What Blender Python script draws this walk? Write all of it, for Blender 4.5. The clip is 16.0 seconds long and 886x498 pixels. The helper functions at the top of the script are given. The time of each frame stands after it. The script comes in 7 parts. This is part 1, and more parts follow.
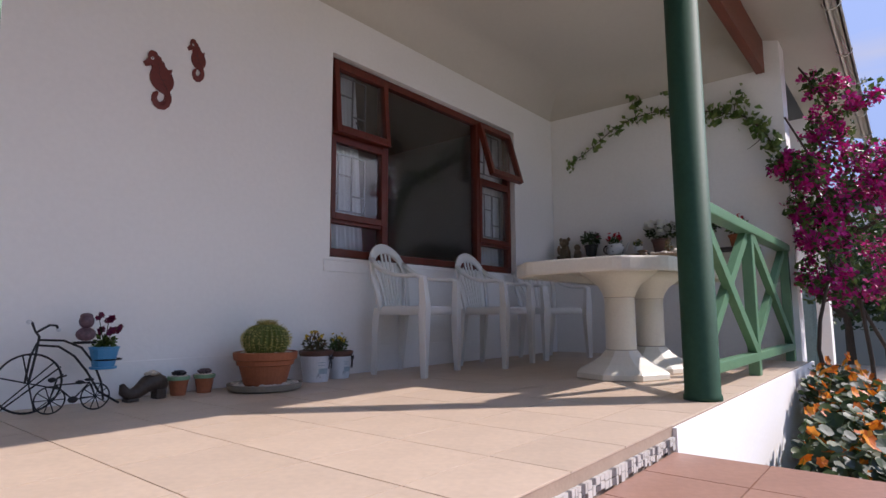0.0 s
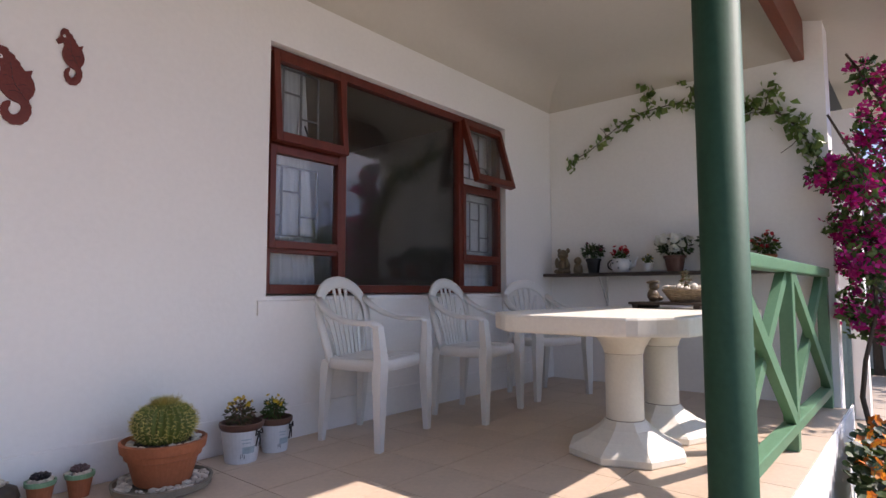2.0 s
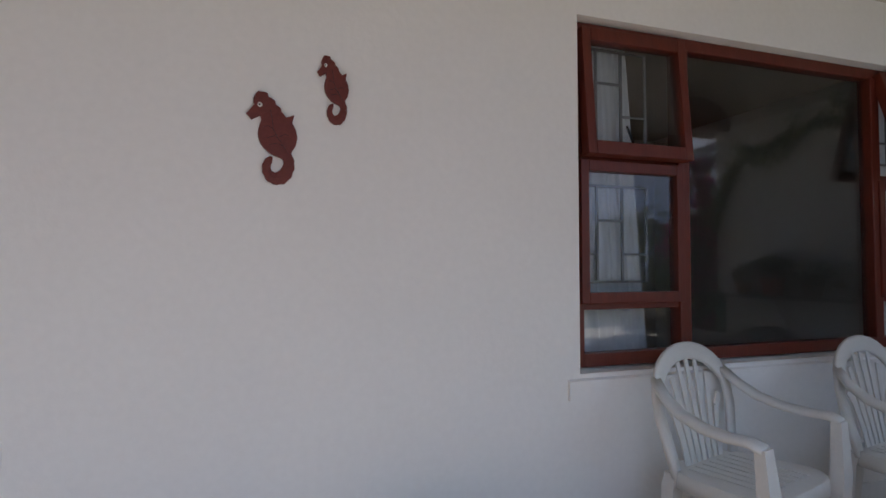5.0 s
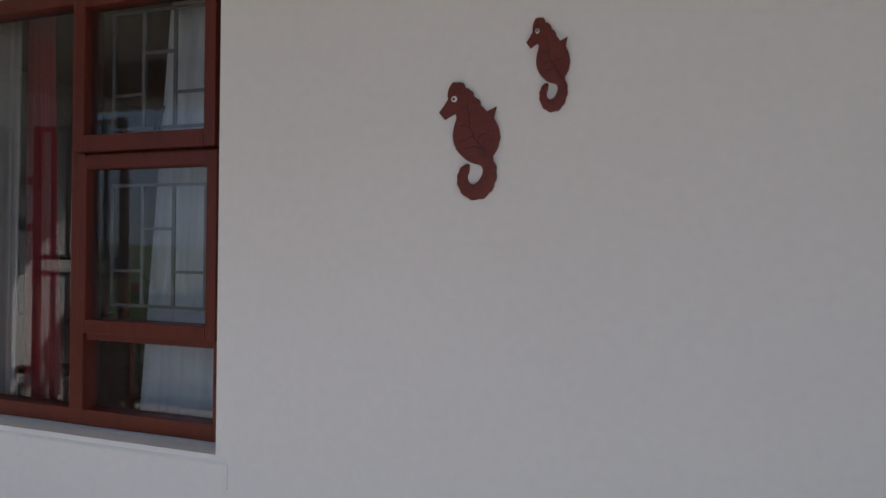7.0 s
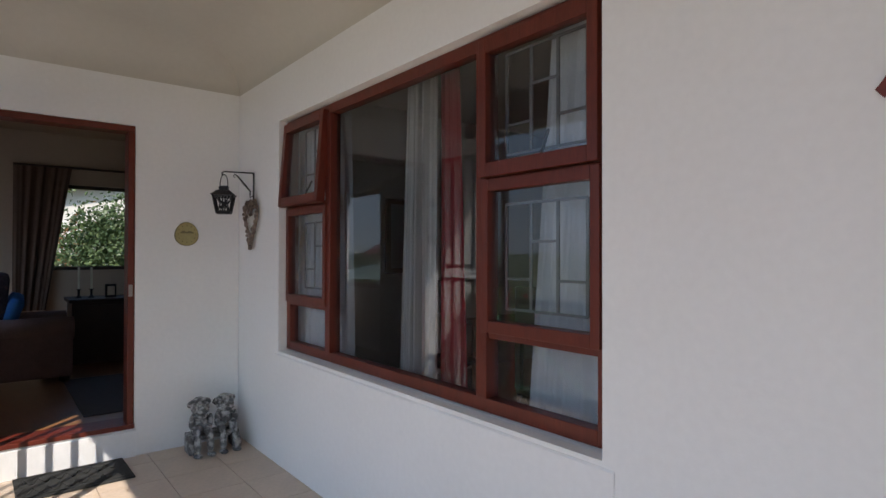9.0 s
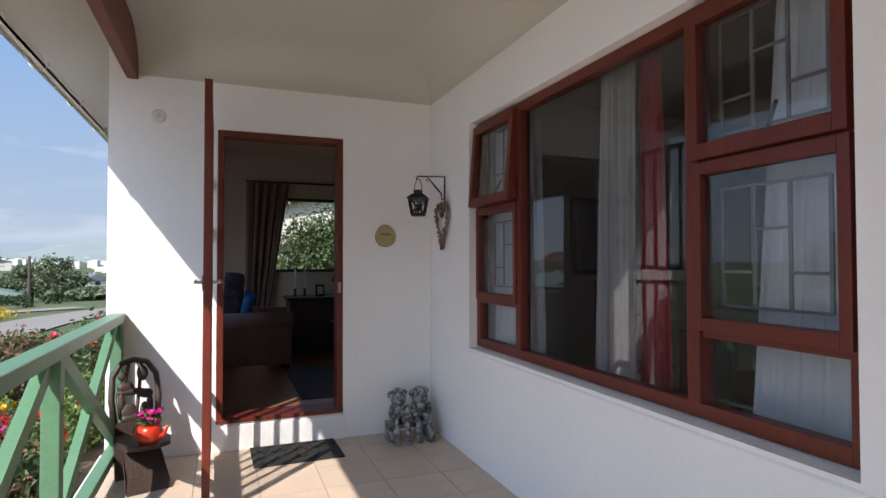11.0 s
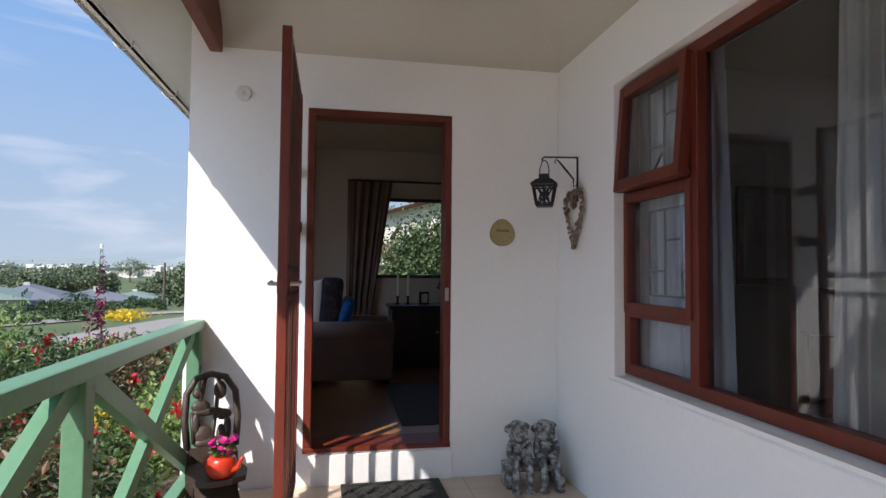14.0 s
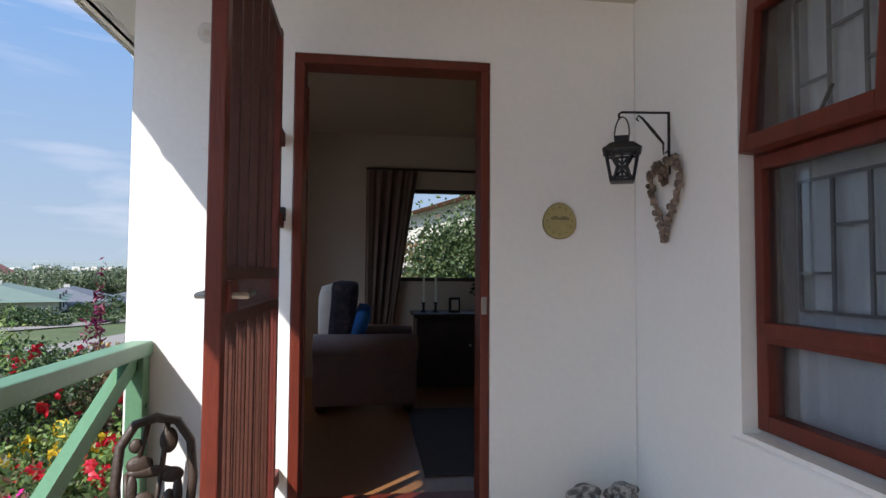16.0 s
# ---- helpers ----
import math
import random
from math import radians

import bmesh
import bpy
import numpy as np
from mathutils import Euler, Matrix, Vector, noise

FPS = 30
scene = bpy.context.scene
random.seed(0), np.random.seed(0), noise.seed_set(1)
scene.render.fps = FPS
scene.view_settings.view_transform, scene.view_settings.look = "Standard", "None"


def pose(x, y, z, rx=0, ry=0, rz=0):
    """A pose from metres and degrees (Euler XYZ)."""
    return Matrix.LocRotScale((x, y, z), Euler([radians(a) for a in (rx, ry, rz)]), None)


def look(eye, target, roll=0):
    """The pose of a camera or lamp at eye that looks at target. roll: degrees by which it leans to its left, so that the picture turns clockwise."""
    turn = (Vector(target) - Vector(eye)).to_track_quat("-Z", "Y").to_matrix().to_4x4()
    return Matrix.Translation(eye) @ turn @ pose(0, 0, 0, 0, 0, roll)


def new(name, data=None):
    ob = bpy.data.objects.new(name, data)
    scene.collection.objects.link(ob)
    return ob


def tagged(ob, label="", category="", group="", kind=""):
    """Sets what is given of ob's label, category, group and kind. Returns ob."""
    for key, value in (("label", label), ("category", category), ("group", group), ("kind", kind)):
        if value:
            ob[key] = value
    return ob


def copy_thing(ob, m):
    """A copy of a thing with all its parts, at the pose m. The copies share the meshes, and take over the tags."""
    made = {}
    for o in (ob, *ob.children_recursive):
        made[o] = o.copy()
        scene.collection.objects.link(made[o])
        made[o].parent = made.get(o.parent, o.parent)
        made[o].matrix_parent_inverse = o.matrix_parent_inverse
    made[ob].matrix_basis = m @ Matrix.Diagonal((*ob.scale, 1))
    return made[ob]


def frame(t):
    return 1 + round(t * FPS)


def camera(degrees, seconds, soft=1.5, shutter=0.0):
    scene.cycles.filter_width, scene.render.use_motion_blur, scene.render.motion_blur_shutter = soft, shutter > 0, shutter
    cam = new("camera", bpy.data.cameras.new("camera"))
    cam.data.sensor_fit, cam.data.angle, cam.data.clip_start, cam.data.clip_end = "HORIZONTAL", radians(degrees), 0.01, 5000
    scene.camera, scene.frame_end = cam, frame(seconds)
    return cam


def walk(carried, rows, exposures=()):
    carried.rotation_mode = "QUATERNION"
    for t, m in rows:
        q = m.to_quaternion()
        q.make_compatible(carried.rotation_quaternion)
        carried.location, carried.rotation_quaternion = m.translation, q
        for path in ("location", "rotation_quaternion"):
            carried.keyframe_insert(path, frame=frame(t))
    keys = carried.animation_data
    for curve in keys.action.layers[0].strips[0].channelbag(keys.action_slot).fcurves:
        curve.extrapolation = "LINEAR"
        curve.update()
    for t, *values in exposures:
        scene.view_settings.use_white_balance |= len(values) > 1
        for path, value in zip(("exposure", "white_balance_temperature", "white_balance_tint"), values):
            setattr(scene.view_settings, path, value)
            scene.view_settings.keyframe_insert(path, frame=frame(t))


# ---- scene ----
# ---- camera ----
cam = camera(76.0, 16.0)
PATH = [
    (0, (2.789, -3.037, 0.399), (4.322, -1.774, 0.631), -0.3),
    (0.5, (2.973, -2.885, 0.455), (4.506, -1.618, 0.67), -0.3),
    (1, (3.144, -2.786, 0.584), (4.676, -1.515, 0.779), -0.3),
    (1.5, (3.349, -2.79, 0.683), (4.875, -1.508, 0.851), -0.1),
    (2, (3.495, -2.777, 0.834), (5.017, -1.488, 0.979), -0.1),
    (2.5, (3.616, -2.57, 0.901), (5.093, -1.229, 1.037), -0.2),
    (3, (3.675, -2.493, 0.984), (5.064, -1.06, 1.108), -0.3),
    (3.5, (3.778, -2.385, 0.998), (5.034, -0.832, 1.113), -0.2),
    (4, (3.899, -2.281, 1.125), (4.956, -0.585, 1.211), -0.2),
    (4.5, (3.928, -2.139, 1.185), (4.792, -0.337, 1.273), -0.3),
    (7, (4.44, -1.446, 1.375), (3.86, 0.468, 1.374), 0.7),
    (7.5, (4.445, -1.406, 1.39), (3.517, 0.366, 1.383), 0.5),
    (8, (4.44, -1.431, 1.382), (3.248, 0.175, 1.395), 0.4),
    (8.5, (4.403, -1.47, 1.394), (3.001, -0.043, 1.405), 0.1),
    (9, (4.359, -1.487, 1.383), (2.796, -0.239, 1.401), 0.1),
    (9.5, (4.324, -1.496, 1.369), (2.651, -0.399, 1.395), 0.4),
    (10, (4.314, -1.506, 1.366), (2.559, -0.548, 1.394), 0.2),
    (12.5, (4.05, -1.599, 1.249), (2.109, -1.122, 1.327), 0.3),
    (13, (3.881, -1.584, 1.269), (1.93, -1.152, 1.348), 0.4),
    (13.5, (3.694, -1.509, 1.267), (1.737, -1.106, 1.346), 0.4),
    (14, (3.493, -1.418, 1.27), (1.529, -1.05, 1.351), 0.5),
    (14.5, (3.253, -1.389, 1.268), (1.283, -1.052, 1.346), 0.4),
    (15, (3.03, -1.358, 1.281), (1.056, -1.048, 1.36), 0.4),
    (15.5, (2.803, -1.28, 1.282), (0.824, -1.004, 1.359), 0.5),
    (16, (2.557, -1.26, 1.276), (0.575, -1.002, 1.362), 0.4),
]
walk(cam, [(t, look(eye, target, roll)) for t, eye, target, roll in PATH],
     exposures=[(0.0, 1.80, 6450, 23), (2.5, 2.36, 6800, 23), (4.5, 2.06, 6600, 16), (7.0, 1.78, 6450, 12), (9.0, 2.20, 6500, 13), (12.5, 2.26, 6450, 15), (16.0, 2.28, 6400, 13)])

# ---- world and sun ----
TO_SUN = Vector((1.07, -1.0, 1.37)).normalized()
world = bpy.data.worlds.new("World")
scene.world = world
world.use_nodes = True
wn, wl = world.node_tree.nodes, world.node_tree.links
wn.clear()
w_out = wn.new("ShaderNodeOutputWorld")
w_bg = wn.new("ShaderNodeBackground")
w_sky = wn.new("ShaderNodeTexSky")
w_sky.sky_type = "NISHITA"
w_sky.sun_disc = False
w_sky.sun_elevation = math.asin(TO_SUN.z)
w_sky.sun_rotation = math.atan2(TO_SUN.x, TO_SUN.y)
w_sky.air_density, w_sky.dust_density, w_sky.ozone_density = 0.9, 0.1, 2.5
w_co = wn.new("ShaderNodeTexCoord")
w_map = wn.new("ShaderNodeMapping")
w_map.inputs["Scale"].default_value = (1.0, 1.6, 9.0)
w_map.inputs["Rotation"].default_value = (0.1, 0.12, 0.3)
w_noise = wn.new("ShaderNodeTexNoise")
w_noise.inputs["Scale"].default_value = 1.7
w_noise.inputs["Detail"].default_value = 7.0
w_noise.inputs["Distortion"].default_value = 0.5
w_ramp = wn.new("ShaderNodeValToRGB")
w_ramp.color_ramp.elements[0].position, w_ramp.color_ramp.elements[1].position = 0.50, 0.72
w_ramp.color_ramp.elements[1].color = (0.8, 0.8, 0.8, 1)
w_mix = wn.new("ShaderNodeMixRGB")
w_mix.inputs["Color2"].default_value = (1.25, 1.32, 1.5, 1)
wl.new(w_co.outputs["Generated"], w_map.inputs["Vector"])
wl.new(w_map.outputs["Vector"], w_noise.inputs["Vector"])
wl.new(w_noise.outputs["Fac"], w_ramp.inputs["Fac"])
wl.new(w_ramp.outputs["Color"], w_mix.inputs["Fac"])
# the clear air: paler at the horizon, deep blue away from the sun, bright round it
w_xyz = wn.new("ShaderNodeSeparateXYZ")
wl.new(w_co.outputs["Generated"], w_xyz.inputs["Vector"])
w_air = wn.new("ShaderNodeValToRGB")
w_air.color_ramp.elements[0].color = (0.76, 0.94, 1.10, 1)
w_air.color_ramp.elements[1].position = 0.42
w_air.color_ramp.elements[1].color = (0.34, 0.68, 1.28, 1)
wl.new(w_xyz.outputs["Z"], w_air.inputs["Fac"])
w_dot = wn.new("ShaderNodeVectorMath")
w_dot.operation = "DOT_PRODUCT"
w_dot.inputs[1].default_value = TO_SUN
wl.new(w_co.outputs["Generated"], w_dot.inputs[0])
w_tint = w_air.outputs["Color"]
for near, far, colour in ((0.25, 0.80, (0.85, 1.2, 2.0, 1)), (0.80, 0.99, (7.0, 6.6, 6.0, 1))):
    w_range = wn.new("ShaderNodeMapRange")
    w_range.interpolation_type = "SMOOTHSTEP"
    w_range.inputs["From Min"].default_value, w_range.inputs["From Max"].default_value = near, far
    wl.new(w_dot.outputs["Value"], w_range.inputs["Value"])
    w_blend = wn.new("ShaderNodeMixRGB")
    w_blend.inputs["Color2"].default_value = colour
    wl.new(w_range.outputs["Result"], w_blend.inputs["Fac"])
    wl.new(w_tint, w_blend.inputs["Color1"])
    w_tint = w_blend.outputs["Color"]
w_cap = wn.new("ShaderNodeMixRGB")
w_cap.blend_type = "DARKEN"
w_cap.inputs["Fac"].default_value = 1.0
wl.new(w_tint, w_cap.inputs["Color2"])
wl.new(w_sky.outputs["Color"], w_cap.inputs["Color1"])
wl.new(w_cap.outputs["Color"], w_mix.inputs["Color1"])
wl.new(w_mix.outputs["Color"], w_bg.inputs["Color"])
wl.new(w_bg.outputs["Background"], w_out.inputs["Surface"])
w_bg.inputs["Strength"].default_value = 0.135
sun_data = bpy.data.lights.new("sun", "SUN")
sun_data.energy, sun_data.angle, sun_data.color = 1.5, radians(0.5), (1.0, 0.95, 0.87)
sun = new("sun", sun_data)
sun.matrix_world = look(TO_SUN * 40, (0, 0, 0))

# ---- materials ----
def mat(name, color, rough=0.6, metal=0.0, var=0.12, scale=6.0, fine=60.0, bump=0.1, rand="", rand_amount=0.25,
        spec=0.5, stretch=(1, 1, 1), second=None, second_at=0.62, sub=0.0):
    m = bpy.data.materials.new(name)
    m.use_nodes = True
    n, l = m.node_tree.nodes, m.node_tree.links
    b = n["Principled BSDF"]
    b.inputs["Roughness"].default_value = rough
    b.inputs["Metallic"].default_value = metal
    b.inputs["Specular IOR Level"].default_value = spec
    co = n.new("ShaderNodeTexCoord")
    mp = n.new("ShaderNodeMapping")
    mp.inputs["Scale"].default_value = stretch
    l.new(co.outputs["Object"], mp.inputs["Vector"])
    big = n.new("ShaderNodeTexNoise")
    big.inputs["Scale"].default_value, big.inputs["Detail"].default_value = scale, 5
    small = n.new("ShaderNodeTexNoise")
    small.inputs["Scale"].default_value, small.inputs["Detail"].default_value = fine, 3
    for t in (big, small):
        l.new(mp.outputs["Vector"], t.inputs["Vector"])
    add = n.new("ShaderNodeMath")
    add.operation = "ADD"
    l.new(big.outputs["Fac"], add.inputs[0])
    l.new(small.outputs["Fac"], add.inputs[1])
    level = n.new("ShaderNodeMapRange")
    level.inputs["From Min"].default_value, level.inputs["From Max"].default_value = 0.6, 1.4
    level.inputs["To Min"].default_value, level.inputs["To Max"].default_value = 1 - var, 1 + var
    l.new(add.outputs[0], level.inputs["Value"])
    factor = level.outputs["Result"]
    if rand:
        if rand == "object":
            info, socket = n.new("ShaderNodeObjectInfo"), "Random"
        else:
            info, socket = n.new("ShaderNodeNewGeometry"), "Random Per Island"
        span = n.new("ShaderNodeMapRange")
        span.inputs["To Min"].default_value, span.inputs["To Max"].default_value = 1 - rand_amount, 1 + rand_amount
        l.new(info.outputs[socket], span.inputs["Value"])
        times = n.new("ShaderNodeMath")
        times.operation = "MULTIPLY"
        l.new(factor, times.inputs[0])
        l.new(span.outputs["Result"], times.inputs[1])
        factor = times.outputs[0]
    base = n.new("ShaderNodeRGB")
    base.outputs[0].default_value = (*color, 1)
    tone = base.outputs[0]
    if second:
        pick = n.new("ShaderNodeMixRGB")
        pick.inputs["Color2"].default_value = (*second, 1)
        l.new(tone, pick.inputs["Color1"])
        edge = n.new("ShaderNodeMapRange")
        edge.inputs["From Min"].default_value, edge.inputs["From Max"].default_value = second_at - 0.06, second_at + 0.06
        source = big.outputs["Fac"]
        if rand:
            source = info.outputs[socket]
        l.new(source, edge.inputs["Value"])
        l.new(edge.outputs["Result"], pick.inputs["Fac"])
        tone = pick.outputs[0]
    mul = n.new("ShaderNodeVectorMath")
    mul.operation = "SCALE"
    l.new(tone, mul.inputs[0])
    l.new(factor, mul.inputs["Scale"])
    l.new(mul.outputs[0], b.inputs["Base Color"])
    if bump:
        bp = n.new("ShaderNodeBump")
        bp.inputs["Strength"].default_value = bump
        bp.inputs["Distance"].default_value = 0.01
        l.new(add.outputs[0], bp.inputs["Height"])
        l.new(bp.outputs["Normal"], b.inputs["Normal"])
    if sub:
        b.inputs["Subsurface Weight"].default_value = sub
        b.inputs["Subsurface Radius"].default_value = (0.02, 0.02, 0.02)
    return m


def glass_mat(name, ior=1.85, tint=(0.93, 0.95, 0.95)):
    m = bpy.data.materials.new(name)
    m.use_nodes = True
    n, l = m.node_tree.nodes, m.node_tree.links
    n.clear()
    out = n.new("ShaderNodeOutputMaterial")
    mix = n.new("ShaderNodeMixShader")
    clear = n.new("ShaderNodeBsdfTransparent")
    clear.inputs["Color"].default_value = (*tint, 1)
    gloss = n.new("ShaderNodeBsdfGlossy")
    gloss.inputs["Roughness"].default_value = 0.003
    fres = n.new("ShaderNodeFresnel")
    fres.inputs["IOR"].default_value = ior
    l.new(fres.outputs["Fac"], mix.inputs["Fac"])
    l.new(clear.outputs[0], mix.inputs[1])
    l.new(gloss.outputs[0], mix.inputs[2])
    # Faint pale veil added over the panes to lift the blacks, like glare.
    veil = n.new("ShaderNodeBsdfDiffuse")
    veil.inputs["Color"].default_value = (0.8, 0.78, 0.74, 1)
    veil_noise = n.new("ShaderNodeTexNoise")
    veil_noise.inputs["Scale"].default_value, veil_noise.inputs["Detail"].default_value = 5.0, 6
    amount = n.new("ShaderNodeMapRange")
    amount.inputs["From Min"].default_value, amount.inputs["From Max"].default_value = 0.3, 0.8
    amount.inputs["To Min"].default_value, amount.inputs["To Max"].default_value = 0.012, 0.032
    l.new(veil_noise.outputs["Fac"], amount.inputs["Value"])
    coat = n.new("ShaderNodeMixShader")
    l.new(amount.outputs["Result"], coat.inputs["Fac"])
    l.new(mix.outputs[0], coat.inputs[1])
    l.new(veil.outputs[0], coat.inputs[2])
    l.new(coat.outputs[0], out.inputs["Surface"])
    return m


def leaf_mat(name, color, other, at=0.6, rough=0.5, amount=0.35):
    m = mat(name, color, rough, var=0.1, scale=8, bump=0, rand="island", rand_amount=amount, second=other, second_at=at)
    n, l = m.node_tree.nodes, m.node_tree.links
    b = n["Principled BSDF"]
    out = n["Material Output"]
    tr = n.new("ShaderNodeBsdfTranslucent")
    mix = n.new("ShaderNodeMixShader")
    mix.inputs["Fac"].default_value = 0.28
    l.new(b.inputs["Base Color"].links[0].from_socket, tr.inputs["Color"])
    l.new(b.outputs[0], mix.inputs[1])
    l.new(tr.outputs[0], mix.inputs[2])
    l.new(mix.outputs[0], out.inputs["Surface"])
    return m


PLASTER = mat("white_plaster", (0.88, 0.87, 0.85), 0.85, var=0.03, scale=1.5, fine=35, bump=0.12, spec=0.2)
# Off-white toned darker and warmer; the ceiling's weaker light is put into this colour.
CEILING = mat("shaded_ceiling_paint", (0.60, 0.565, 0.50), 0.85, var=0.03, scale=1.0, fine=25, bump=0.06, spec=0.2)
# Cream paint darkened so that the rooms' dimness sits in the colour.
PLASTER_IN = mat("dimmed_interior_cream_paint", (0.50, 0.42, 0.34), 0.8, var=0.04, scale=1.5, fine=30, bump=0.05)
# Lightened copy of the interior paint, making up for light missing in the dining room.
PLASTER_DINING = mat("brightened_interior_paint", (0.82, 0.79, 0.74), 0.8, var=0.04, scale=1.5, fine=30, bump=0.05)
TILE = mat("beige_floor_tile", (0.57, 0.445, 0.335), 0.42, var=0.10, scale=5, fine=40, bump=0.03, rand="object", rand_amount=0.045)
GROUT = mat("tile_grout", (0.36, 0.265, 0.195), 0.9, var=0.12, scale=9, fine=80)
TERRACOTTA_TILE = mat("rust_step_tile", (0.36, 0.20, 0.145), 0.42, var=0.14, scale=5, fine=40, bump=0.05, rand="object", rand_amount=0.06)
TIMBER = mat("red_stained_timber", (0.13, 0.021, 0.010), 0.42, var=0.28, scale=4, fine=30, bump=0.12, stretch=(6, 6, 0.7))
BEAM = mat("stained_roof_beam", (0.17, 0.045, 0.022), 0.5, var=0.3, scale=4, fine=30, bump=0.15, stretch=(0.5, 6, 6))
GREEN = mat("green_rail_paint", (0.105, 0.225, 0.125), 0.42, var=0.12, scale=5, fine=50, bump=0.06)
GREEN_POST = mat("dark_green_post_paint", (0.030, 0.080, 0.048), 0.6, var=0.15, scale=4, fine=40, bump=0.05, spec=0.15)
PLASTIC = mat("white_plastic", (0.74, 0.735, 0.71), 0.42, var=0.04, scale=6, fine=90, bump=0.02)
TABLE_PLASTIC = mat("cream_table_resin", (0.78, 0.75, 0.66), 0.42, var=0.06, scale=5, fine=70, bump=0.03)
POT = mat("terracotta", (0.36, 0.115, 0.048), 0.75, var=0.18, scale=8, fine=60, bump=0.1)
POT_DARK = mat("brown_plastic", (0.11, 0.05, 0.035), 0.5, var=0.15, scale=8)
BUCKET = mat("white_enamel_bucket", (0.66, 0.68, 0.70), 0.4, var=0.07, scale=8, bump=0.03)
PRINT = mat("grey_print", (0.16, 0.19, 0.21), 0.5, var=0.25, scale=30)
PRINT_BLUE = mat("faded_blue_print", (0.36, 0.45, 0.50), 0.5, var=0.15, scale=30)
RIBBON = mat("black_ribbon", (0.022, 0.017, 0.016), 0.7)
RIM_GREEN = mat("mint_rim_paint", (0.19, 0.34, 0.20), 0.6, var=0.2, scale=20)
SOIL = mat("potting_soil", (0.045, 0.03, 0.021), 0.95, var=0.4, scale=30, fine=120, bump=0.6)
PEBBLE = mat("pale_pebbles", (0.55, 0.49, 0.41), 0.7, var=0.1, scale=20, rand="island", rand_amount=0.35)
CACTUS = mat("cactus_skin", (0.10, 0.13, 0.02), 0.55, var=0.2, scale=20)
SPINE = mat("cactus_spines", (0.50, 0.42, 0.13), 0.6, var=0.15, scale=20, rand="island", rand_amount=0.3)
SAUCER = mat("grey_clay_saucer", (0.23, 0.20, 0.155), 0.8, var=0.15, scale=12)
IRON = mat("black_iron", (0.018, 0.018, 0.02), 0.45, metal=0.3, var=0.3, scale=20)
RUST = mat("oxide_red_metal", (0.15, 0.027, 0.018), 0.55, var=0.25, scale=14, fine=90, bump=0.15)
WHITE_EYE = mat("white_eye_paint", (0.8, 0.8, 0.78), 0.5)
BLUE_POT = mat("blue_glazed_pot", (0.05, 0.27, 0.50), 0.35, var=0.1, scale=10)
PETAL_MAROON = leaf_mat("maroon_petal", (0.16, 0.006, 0.035), (0.10, 0.004, 0.05))
PETAL_PINK = leaf_mat("magenta_bract", (0.66, 0.022, 0.30), (0.42, 0.008, 0.13), 0.6, amount=0.45)
PETAL_RED = leaf_mat("red_petal", (0.55, 0.012, 0.02), (0.42, 0.008, 0.03))
PETAL_ORANGE = leaf_mat("orange_petal", (0.72, 0.17, 0.012), (0.75, 0.27, 0.02))
PETAL_YELLOW = leaf_mat("yellow_petal", (0.72, 0.50, 0.03), (0.62, 0.42, 0.03))
PETAL_WHITE = leaf_mat("white_petal", (0.74, 0.74, 0.68), (0.66, 0.66, 0.56), amount=0.15)
LEAF = leaf_mat("green_leaf", (0.055, 0.105, 0.024), (0.095, 0.15, 0.035))
LEAF_DARK = leaf_mat("dark_leaf", (0.032, 0.062, 0.02), (0.055, 0.085, 0.025))
LEAF_SAGE = leaf_mat("sage_green_leaf", (0.048, 0.085, 0.026), (0.10, 0.14, 0.055))
LEAF_AUTUMN = leaf_mat("olive_and_orange_leaf", (0.085, 0.095, 0.035), (0.17, 0.085, 0.03))
LEAF_DRY = leaf_mat("olive_and_rust_leaf", (0.105, 0.105, 0.04), (0.15, 0.08, 0.045), 0.6)
LEAF_BRIGHT = leaf_mat("fresh_green_leaf", (0.12, 0.21, 0.045), (0.18, 0.24, 0.07))
BARK = mat("grey_brown_bark", (0.085, 0.06, 0.045), 0.9, var=0.3, scale=20, fine=90, bump=0.5)
CLAY_FIGURE = mat("brown_glazed_clay", (0.15, 0.105, 0.06), 0.4, var=0.5, scale=25, fine=80, bump=0.3)
STONE_FIGURE = mat("weathered_grey_cast_stone", (0.12, 0.117, 0.115), 0.85, var=0.5, scale=26, fine=90, bump=0.6, second=(0.36, 0.35, 0.34), second_at=0.52)
DARK_WOOD = mat("dark_carved_wood", (0.042, 0.026, 0.018), 0.55, var=0.35, scale=8, fine=60, bump=0.3)
SHELF_WOOD = mat("dark_shelf_board", (0.05, 0.036, 0.028), 0.6, var=0.3, scale=6, fine=50, bump=0.15, stretch=(6, 0.6, 6))
MAT_RUBBER = mat("black_rubber_mat", (0.020, 0.021, 0.020), 0.75, var=0.3, scale=12, fine=90, bump=0.4)
RED_ENAMEL = mat("orange_red_enamel", (0.50, 0.035, 0.012), 0.3, var=0.12, scale=10)
NET = mat("white_net_curtain", (0.90, 0.90, 0.90), 0.9, var=0.06, scale=8, bump=0.05)
CURTAIN = mat("beige_curtain", (0.70, 0.65, 0.58), 0.9, var=0.08, scale=10, bump=0.08)
CURTAIN_RED = mat("red_sheer_curtain", (0.44, 0.014, 0.028), 0.9, var=0.08, scale=10)
CURTAIN_DARK = mat("brown_curtain", (0.14, 0.095, 0.075), 0.9, var=0.12, scale=10)
BARS = mat("painted_burglar_bars", (0.30, 0.29, 0.28), 0.5)
GLASS = glass_mat("window_glass")
MOSAIC_L = mat("pale_mosaic", (0.55, 0.53, 0.49), 0.3, var=0.1, scale=40)
